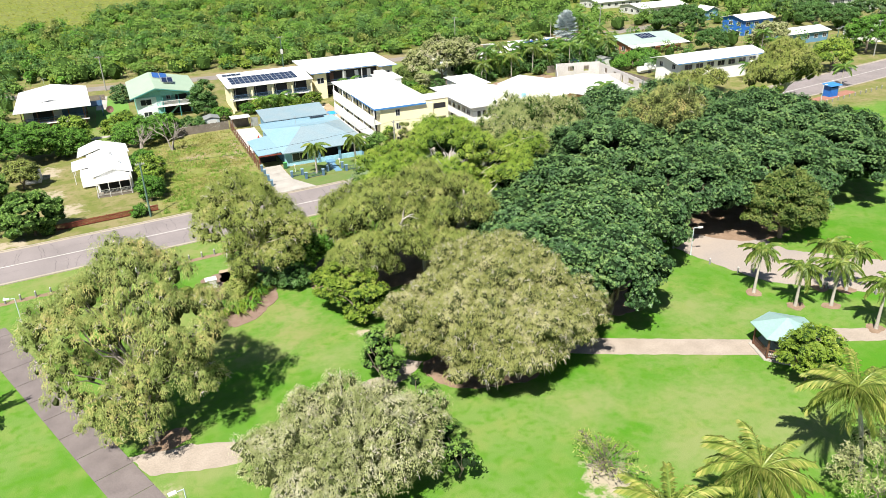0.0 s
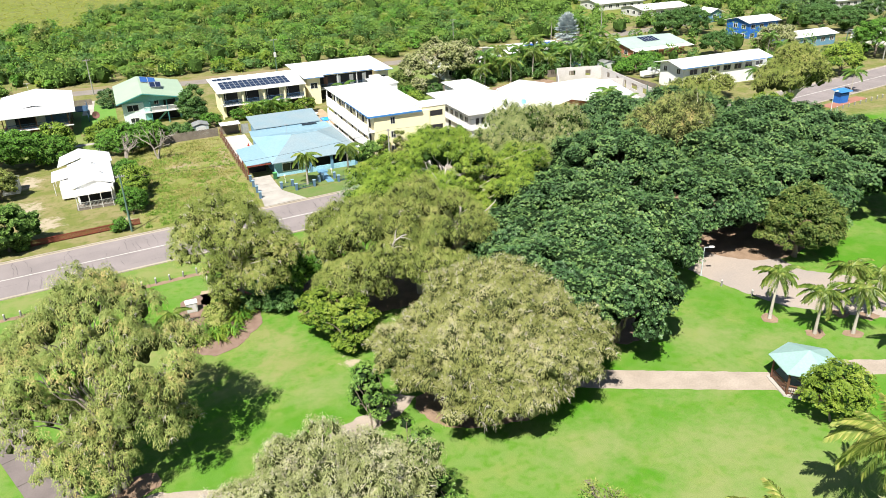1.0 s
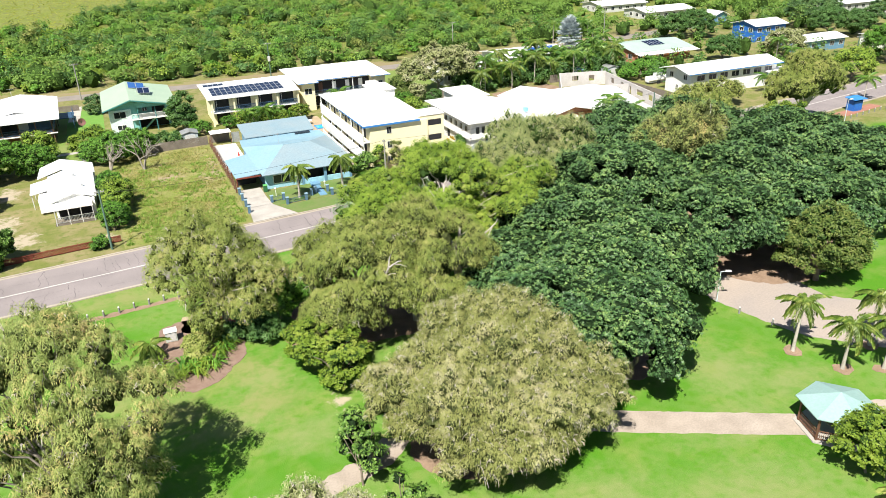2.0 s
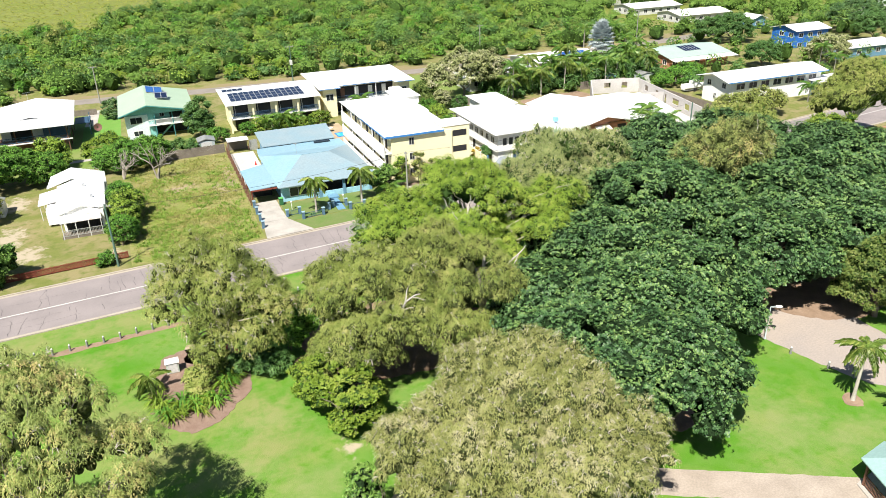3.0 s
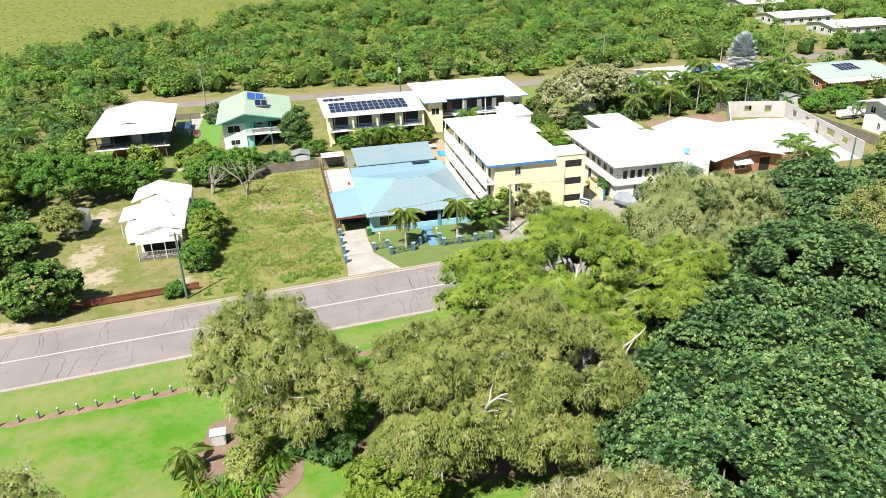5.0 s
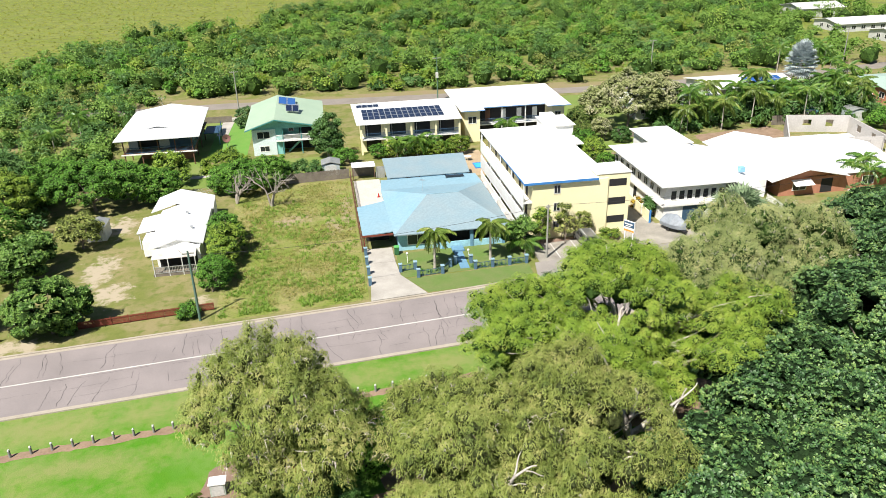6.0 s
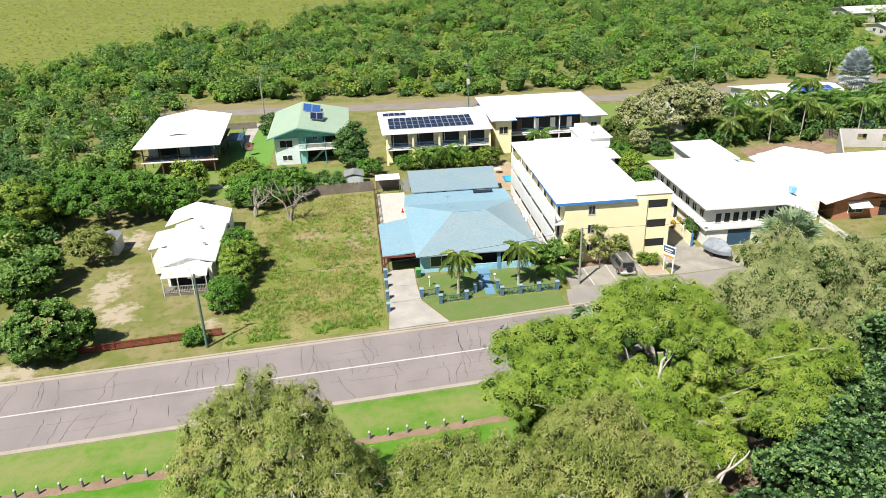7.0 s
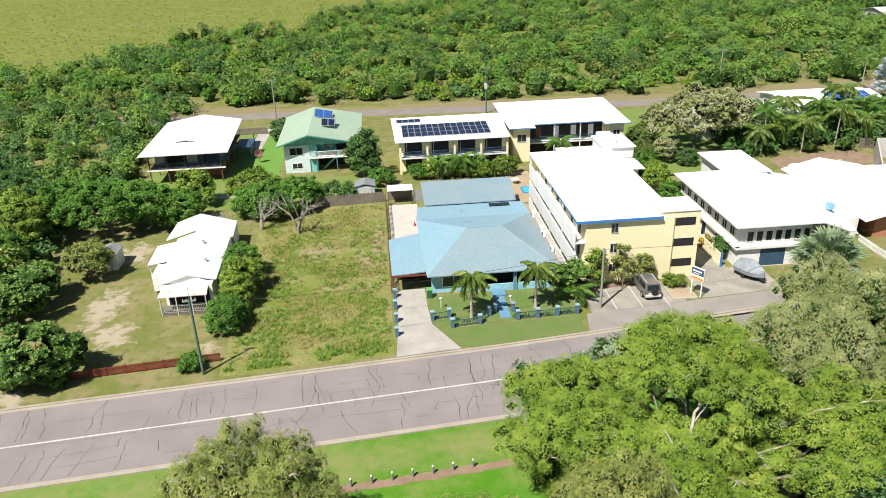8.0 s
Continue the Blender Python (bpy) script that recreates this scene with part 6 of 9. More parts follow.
stump = [((27.4, 67.6, 5.6), (26.2, 65.9, 8.6), 0.17, 0.13), ((26.2, 65.9, 8.6), (26.5, 65.7, 9.4), 0.12, 0.1), ((26.5, 65.7, 9.4), (27.9, 66.1, 9.6), 0.09, 0.05), ((26.4, 65.7, 9.2), (27.6, 67.6, 10.0), 0.07, 0.03), ((26.2, 65.9, 8.6), (27.2, 65.8, 8.6), 0.07, 0.03), ((27.2, 65.9, 9.5), (28.2, 65.6, 9.2), 0.05, 0.02)]
arrmesh("broken_limb", *joined([limb(a, b, ra, rb, fr, 0.12, 6) for a, b, ra, rb in stump]), M_LIMB, broken, "bare white broken limb", True)
fork = (36.9, 73.3, 4.6)
boughs = [((38.3, 75.6, -0.1), fork, 0.55, 0.45), (fork, (36.0, 73.8, 8.0), 0.34, 0.12), (fork, (37.3, 73.9, 8.2), 0.3, 0.10), (fork, (39.6, 73.0, 6.8), 0.26, 0.10), (fork, (40.2, 73.8, 5.0), 0.22, 0.08), (fork, (38.4, 72.2, 4.2), 0.16, 0.05),
          ((39.5, 73.0, 6.7), (41.8, 73.6, 8.2), 0.11, 0.04), ((36.3, 73.8, 8.0), (35.0, 75.2, 10.6), 0.14, 0.05), ((39.9, 73.7, 5.0), (42.0, 75.2, 6.6), 0.10, 0.04), ((36.2, 77.0, 8.4), (38.9, 80.3, 11.0), 0.14, 0.09), ((38.9, 80.3, 11.0), (39.2, 81.8, 12.2), 0.09, 0.04), ((38.3, 79.6, 10.4), (39.8, 80.4, 11.6), 0.06, 0.025), ((37.0, 78.0, 9.3), (36.2, 78.8, 10.8), 0.06, 0.025)]
arrmesh("forked_limb", *joined([limb(a, b, ra, rb, fr, 0.14, 8) for a, b, ra, rb in boughs]), M_LIMB, spreading, "pale forked limbs", True)
tree("paperbark_tree", 55.5, 91.5, [(0, 0, 8.8, 6.6, 5.8, 4.5), (-4.4, -2.8, 7.6, 5.0, 4.8, 4.0), (5.0, -0.6, 8.2, 5.0, 4.8, 4.0), (0, -3.5, 6.0, 6.0, 4.0, 3.4), (0, -0.5, 4.6, 6.4, 5.0, 3.6)],
     L_DEEP, "paperbark with olive-green crown and tangled pale limbs", **{**PB, "core": M_CORE, "drop": 0.12, "gap": 0.16, "heart": 0.46, "per": 200, "length": 0.20, "width": 0.058, "sprays": 300}, droop=0.5, trunk=0.75, stems=4, limbs=18, seed=28, bare=0.2)
tree("paperbark_tree", 74.5, 82.0, [(0, 0, 9.8, 5.0, 4.8, 4.0), (3.0, 1.5, 9.2, 4.2, 4.2, 3.4), (-3.0, 1.0, 9.2, 4.0, 4.0, 3.4)],
     L_OCHRE, "paperbark with ochre-olive crown rising among the figs", **{**PB, "drop": 0.2, "per": 90}, droop=0.5, trunk=0.45, stems=2, limbs=14, seed=29, bare=0.15)
tree("paperbark_tree", 120.0, 103.2, [(0, 0, 8.2, 5.4, 4.8, 4.2), (4.0, 1.0, 7.0, 4.0, 4.0, 3.4), (-3.5, 0.6, 6.6, 3.8, 3.8, 3.2), (1.0, 1.0, 10.2, 3.6, 3.4, 2.8)],
     L_OLIVE, "paperbark with olive crown beside the street", **{**PB, "per": 70, "length": 0.42, "width": 0.1}, droop=0.5, trunk=0.45, stems=2, limbs=12, seed=30, bare=0.1)
tree("paperbark_tree", 92.0, 101.5, [(0, 0, 5.5, 5.0, 4.2, 3.4), (4.4, 0.4, 5.0, 4.2, 3.6, 3.0)],
     L_OLIVE, "olive-green tree beside the street", **{**PB, "per": 70, "length": 0.42, "width": 0.1, "core": M_CORE}, droop=0.4, trunk=0.35, stems=2, limbs=8, seed=31)
tree("garden_tree", 35.0, 91.0, [(0, 1.6, 4.6, 3.0, 2.6, 2.6), (-3.6, 1.6, 4.6, 2.2, 2.2, 2.2), (3.8, 4.2, 4.8, 2.6, 2.2, 2.2), (-3.2, -2.4, 4.8, 2.0, 2.2, 2.2), (7.0, 5.0, 4.4, 2.0, 1.8, 1.8)], L_FAN, "grey-green broad-leaved tree beside the street", spacing=0.5, size=0.3, length=0.26, width=0.16, bark=M_BARKD, trunk=0.2, stems=2, limbs=6, seed=59, low=-0.3, drop=0.12, bough=1.1, gap=0.12, heart=0.6, whorl=7)
FIG = [(38.5, 56.5, 7.6, 41), (44.0, 53.2, 6.0, 42), (48.0, 62.0, 8.0, 43), (54.5, 65.0, 7.4, 44), (52.0, 75.0, 8.0, 45), (62.0, 78.5, 8.6, 46), (67.5, 68.0, 7.6, 47), (72.0, 88.0, 8.4, 48), (80.5, 76.0, 9.0, 49), (79.0, 65.0, 7.6, 50), (90.5, 67.5, 8.6, 40), (92.5, 81.0, 9.0, 39), (84.0, 92.0, 8.8, 38), (74.5, 97.0, 6.0, 37), (100.0, 75.0, 8.0, 36), (39.5, 66.0, 5.4, 35), (34.5, 78.0, 3.6, 34)]
for x, y, R, sd in FIG:
    q = np.random.default_rng(sd)
    up = 1.3 if sd in (48, 38, 37, 39, 46, 49) else 1.0
    lobes = [(0, 0, 5.2, R * 0.9, R * 0.9, 4.6)] + [(R * 0.52 * math.cos(a + sd), R * 0.52 * math.sin(a + sd), 4.6 + q.uniform(-0.6, 0.9), R * 0.56, R * 0.56, 4.0) for a in np.linspace(0, 6.28, 6)[:5]]
    lobes = [(a, b, z_ * up, rx_, ry_, rz_ * (1 + (up - 1) * 0.5)) for a, b, z_, rx_, ry_, rz_ in lobes]
    others = [(a, b, 5.0, k * 0.86, k * 0.86, 4.3) for a, b, k, s_ in FIG if s_ < sd]
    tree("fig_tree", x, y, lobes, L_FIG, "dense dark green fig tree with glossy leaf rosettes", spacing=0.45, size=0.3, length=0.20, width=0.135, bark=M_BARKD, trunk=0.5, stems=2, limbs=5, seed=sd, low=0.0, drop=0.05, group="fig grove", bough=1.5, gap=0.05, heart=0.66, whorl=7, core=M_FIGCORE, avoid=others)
tree("garden_tree", 74.0, 59.0, [(0, 0, 4.6, 3.9, 3.7, 3.8), (1.6, -0.6, 3.6, 3.2, 3.2, 3.0), (-1.4, 0.4, 3.6, 3.1, 3.0, 2.8)], L_DULL, "round dull olive-green tree beside the gravel car park", per=110, thin=True, spacing=1.15, size=0.8, length=0.32, width=0.17, droop=0.1, bark=M_BARKD, trunk=0.35, limbs=7, seed=51, drop=0.06, core=M_CORE)
tree("shrub_tree", 20.6, 63.4, [(0.2, -0.6, 1.5, 2.3, 2.1, 1.5), (0.4, -0.4, 2.8, 2.2, 2.2, 2.6), (-1.2, 2.6, 3.4, 2.6, 2.6, 2.6), (0.8, 2.2, 3.2, 2.4, 2.4, 2.4), (-2.0, 4.2, 3.0, 2.0, 2.0, 2.0)], L_YG, "bushy yellow-green small tree on the lawn", spacing=0.36, size=0.26, length=0.2, width=0.125, bough=0.8, gap=0.1, heart=0.6, whorl=7, core=M_CORE, bark=M_BARKD, trunk=0.2, stems=2, limbs=6, seed=52, drop=0.08)
tree("shrub_tree", 18.6, 51.4, [(0, 0.6, 3.6, 1.4, 1.4, 2.3), (0.4, -1.0, 2.4, 1.3, 1.3, 1.8), (-0.2, 1.4, 2.2, 1.4, 1.4, 1.8)], L_ROUND, "slender mid-green young tree on the lawn", spacing=0.36, size=0.26, length=0.2, width=0.125, bough=0.8, gap=0.1, heart=0.6, whorl=7, core=M_FIGCORE, bark=M_BARKD, trunk=0.14, stems=2, limbs=6, seed=53, drop=0.12)
tree("shrub_tree", 19.4, 46.0, [(0, 0, 2.6, 1.3, 1.3, 1.7), (0.8, -1.0, 2.2, 1.1, 1.1, 1.4)], L_ROUND, "small mid-green young tree on the lawn", spacing=0.36, size=0.26, length=0.2, width=0.125, bough=0.8, gap=0.1, heart=0.6, whorl=7, core=M_FIGCORE, bark=M_BARKD, trunk=0.12, stems=2, limbs=5, seed=54, drop=0.12)
tree("shrub_tree", 19.2, 38.6, [(-0.2, 0.2, 3.0, 1.4, 1.4, 1.9), (0.3, -1.4, 2.4, 1.3, 1.3, 1.8)], L_ROUND, "bright green young tree on the lawn", spacing=0.36, size=0.26, length=0.2, width=0.125, bough=0.8, gap=0.1, heart=0.6, whorl=7, core=M_FIGCORE, bark=M_BARKD, trunk=0.12, stems=2, limbs=5, seed=55, drop=0.12)
tree("shrub_tree", 52.5, 35.1, [(0, 0, 2.8, 2.6, 2.5, 2.5), (-0.9, 0.7, 3.2, 2.0, 2.0, 1.9)], L_YG, "rounded light green shrub tree beside the shelter", spacing=0.36, size=0.26, length=0.2, width=0.125, bough=0.8, gap=0.1, heart=0.6, whorl=7, core=M_CORE, bark=M_BARKD, trunk=0.16, stems=2, limbs=5, seed=56, drop=0.08)
tree("shrub", 30.0, 33.0, [(0, 0, 1.6, 2.0, 2.4, 1.3), (-0.4, 2.6, 1.3, 1.2, 1.2, 1.0)], L_OLIVE, "thin dull olive twiggy shrub on the lawn", "shrub", per=26, spacing=0.9, size=0.5, length=0.3, width=0.07, droop=-0.2, spread=0.7, bark=M_BARKD, core=M_COREG, trunk=0.08, stems=4, limbs=16, seed=57, drop=0.45, bare=0.3, shrink=0.14)
tree("shrub", 44.4, 22.2, [(0, 0, 2.8, 3.2, 3.2, 2.1), (2.6, 1.6, 2.6, 2.6, 2.6, 1.9)], L_GREY, "thin dull olive twiggy shrub on the lawn", "shrub", per=60, spacing=0.9, size=0.5, length=0.3, width=0.07, droop=-0.2, spread=0.7, bark=M_BARKD, core=M_COREG, trunk=0.08, stems=4, limbs=8, seed=58, drop=0.3, bare=0.3, shrink=0.4)
# under-storey of the garden bed
for k, (x, y, R, H_, lf) in enumerate([(9.2, 73.4, 0.9, 1.1, L_OLIVE), (9.6, 74.8, 1.2, 1.6, L_OLIVE), (11.0, 76.4, 1.4, 2.2, L_OLIVE), (13.4, 75.8, 1.2, 1.2, L_MID), (18.6, 77.4, 2.0, 4.0, L_VIVID), (20.6, 79.0, 1.9, 4.2, L_VIVID), (16.2, 74.4, 1.6, 1.8, L_MID)]):
    tree("shrub", x, y, [(0, 0, H_ * 0.6, R, R, H_ * 0.6)], lf, "leafy shrub in the mulched garden bed", "shrub", per=110, thin=True, spacing=0.8, size=0.5, length=0.25, width=0.14, bark=M_BARKD, trunk=0.06, stems=3, limbs=4, seed=60 + k, drop=0.1, group="garden bed shrubs")


def strap_plant(x, y, n, ln, leaf, label, seed):
    """A rosette of long arching strap leaves."""
    r = np.random.default_rng(seed)
    ob = thing("strap_leaf_plant", x, y, label, "plant", "strap-leaved plants")
    v, f = [], []
    for k in range(n):
        a, e = r.uniform(0, 6.28), r.uniform(0.5, 1.35)
        d = np.array([math.cos(a), math.sin(a), 0])
        s = np.array([-d[1], d[0], 0]) * 0.06
        b = np.array([x, y, 0]) + d * 0.08
        L1 = ln * r.uniform(0.7, 1.2)
        m = b + d * L1 * 0.55 * math.cos(e) + np.array([0, 0, L1 * 0.6 * math.sin(e)])
        t = b + d * L1 * (0.55 + 0.45 * math.cos(e)) + np.array([0, 0, L1 * 0.35 * math.sin(e)])
        i = sum(len(q) for q in v)
        v.append(np.array([b - s * 0.6, b + s * 0.6, m + s, m - s, t + s * 0.15, t - s * 0.15]))
        f += [(i, i + 1, i + 2, i + 3), (i + 3, i + 2, i + 4, i + 5)]
    arrmesh("leaf_rosette", np.concatenate(v), np.array(f), leaf, ob)


r0 = np.random.default_rng(77)
for k, (x, y) in enumerate([(6.2, 71.4), (6.9, 70.7), (7.5, 71.6), (8.6, 71.6), (9.2, 71.0), (9.9, 71.7), (10.5, 71.9), (9.4, 72.6), (6.4, 72.6), (12.0, 74.2), (12.4, 75.2), (11.6, 73.4), (7.8, 72.8), (5.7, 73.8)]):
    strap_plant(x + r0.uniform(-0.2, 0.2), y + r0.uniform(-0.2, 0.2), 44, r0.uniform(1.5, 1.9), L_YG if k % 3 else L_VIVID, "spiky yellow-green strap-leaved plant in mulch", 100 + k)

# ---- palms ----
pr = np.random.default_rng(5)
F_FOX = frond_mesh("foxtail_frond", 2.4, 1.15, 0.55, 34, pr, 0.4, 0.9, 0.07)
F_FOX.materials[0] = L_FOX
F_COCO = frond_mesh("coconut_frond", 3.9, 0.9, 0.8, 46, pr, 0.6, 1.2, 0.05)
F_COCO.materials[0] = L_COCO
F_ALEX = frond_mesh("alexander_frond", 2.3, 1.25, 0.62, 34, pr, 0.45, 1.2, 0.085)
F_ALEX.materials[0] = L_FOX
F_GARD = frond_mesh("garden_palm_frond", 2.8, 0.95, 0.7, 22, pr, 0.5, 0.9, 0.085)
F_GARD2 = frond_mesh("garden_palm_frond", 2.8, 1.05, 0.7, 22, pr, 0.45, 1.1, 0.085)
F_GARD2.materials[0] = L_FOX
FOX = [(60.5, 49.7, 4.3), (62.1, 45.6, 3.9), (65.4, 44.0, 4.2), (65.4, 38.8, 4.4), (67.6, 47.2, 4.6), (69.5, 45.6, 4.2)]
for k, (x, y, hh) in enumerate(FOX):
    palm("foxtail_palm", x, y, hh, F_FOX, 16, "foxtail palm with plumy fronds in a mulch ring", 0.14, (0.5, 0.2) if k == 0 else (0.1, 0), 0.7, 200 + k, group="foxtail palms")
    sheet("palm_ring", ragged(blob(x, y, 0.95, 0.8, 16, 0.08, 220 + k), 0.4, 0.2), M_DIRT, "round mulch ring at the foot of a palm", "soil", 0.025)
palm("coconut_palm", 46.0, 25.1, 7.9, F_COCO, 30, "coconut palm with yellow-green fronds on the lawn", 0.16, (-1.5, 0.7), 0.1, 240, nuts=True, group="coconut palms")
palm("coconut_palm", 34.2, 23.6, 6.5, F_COCO, 30, "coconut palm with yellow-green fronds on the lawn", 0.16, (-0.2, 0.2), 0.1, 241, nuts=True, group="coconut palms")
palm("coconut_palm", 27.5, 23.7, 5.8, F_COCO, 24, "coconut palm with yellow-green fronds on the lawn", 0.16, (-0.4, 0.1), 0.1, 242, nuts=True, group="coconut palms")
palm("coconut_palm", -17.3, 59.7, 5.8, F_COCO, 18, "coconut palm standing beside the footpath", 0.16, (-0.3, 0.1), 0.1, 243, nuts=True, group="coconut palms")
palm("alexander_palm", 5.4, 75.6, 1.2, F_ALEX, 11, "small young palm in the garden bed", 0.1, (0, 0), 0.4, 252, scale=0.8)
palm("alexander_palm", 29.0, 111.9, 4.0, F_ALEX, 16, "small palm with feathery fronds on the front lawn", 0.14, (0.1, 0.2), 0.6, 250, group="front lawn palms")
palm("alexander_palm", 36.0, 112.9, 4.1, F_ALEX, 16, "small palm with feathery fronds on the front lawn", 0.14, (0.0, 0.1), 0.6, 251, group="front lawn palms")
r1 = np.random.default_rng(8)
for k in range(38):
    x, y = r1.uniform(79, 124), r1.uniform(157, 171)
    palm("garden_palm", x, y, r1.uniform(3.2, 7.8), F_GARD2 if k % 3 == 0 else F_GARD, 12, "tall slender garden palm in a dense clump", 0.11, (r1.uniform(-0.6, 0.6), 0), 0.5, 260 + k, scale=r1.uniform(0.95, 1.35), group="garden palm clump")
for k, (x, y, hh) in enumerate([(29.5, 156.0, 2.4), (31.0, 156.6, 2.0), (33.0, 155.8, 2.8), (35.0, 156.6, 2.2), (37.8, 156.0, 1.6), (50.0, 160.2, 3.4), (40.5, 113.6, 1.2), (93.5, 126.0, 3.0), (95.0, 124.5, 2.6), (96.5, 127.5, 3.2), (97.8, 123.2, 2.2), (-22.5, 150.5, 3.5), (-26, 152, 3.0), (-30, 170, 4.2), (-28.5, 181, 4.5), (136, 127, 3), (157, 140, 5), (160, 147, 6), (148, 112, 4)]):
    palm("garden_palm", x, y, hh, F_GARD, 12, "green garden palm beside the houses", 0.11, (0.1, 0), 0.4, 300 + k, scale=0.95, group="garden palms")
for k in range(9):
    palm("garden_palm", 124 + r1.uniform(0, 9), 190 + r1.uniform(-4, 6), r1.uniform(5, 8), F_GARD, 11, "tall palm in a row beside the lane", 0.12, (0, 0), 0.5, 330 + k, group="lane palms")


def fan_palm(x, y, h_, n, R, leaf, label, seed, drop_=0.0):
    """A fan palm: stout trunk and round pleated fans."""
    r = np.random.default_rng(seed)
    ob = thing("fan_palm", x, y, label, "palm tree", "fan palms")
    arrmesh("trunk", *tube([(x, y, -0.1), (x, y, h_ * 0.5), (x, y, h_)], [0.32, 0.26, 0.24], 8), M_PALMT, ob, smooth=True)
    for k in range(n):
        a = k * 2.39996
        e = math.radians(80 - 105 * k / n + r.uniform(-8, 8))
        d = np.array([math.cos(a) * math.cos(e), math.sin(a) * math.cos(e), math.sin(e)])
        c = np.array([x, y, h_ - drop_ * k / n]) + d * R
        up = unit(np.cross(np.cross(d, [0, 0, 1.0]), d) + 1e-6)
        sd = np.cross(d, up)
        v, f = [np.array([x, y, h_]), np.array([x, y, h_ + 0.05]), c], [(0, 1, 2)]
        for j in range(15):
            b = math.radians(-125 + 250 * j / 14)
            q = d * math.cos(b) + sd * math.sin(b)
            w = np.cross(q, up) * 0.07 * R
            ln_ = R * 0.95 * r.uniform(0.88, 1.05)
            i = len(v)
            v += [c, c + q * ln_ * 0.55 + w, c + q * ln_ + np.array([0, 0, -0.12 * R]), c + q * ln_ * 0.55 - w]
            f += [(i, i + 1, i + 2), (i, i + 2, i + 3)]
        arrmesh("fan_leaf", np.array(v), np.array(f), leaf, ob)


fan_palm(119.8, 179.5, 8.6, 64, 1.95, L_SILVER, "tall silver-blue fan palm above the gardens", 401, 3.2)
fan_palm(68.6, 114.0, 2.6, 30, 2.3, L_FAN, "grey-green fan palm beside the ramp", 402)

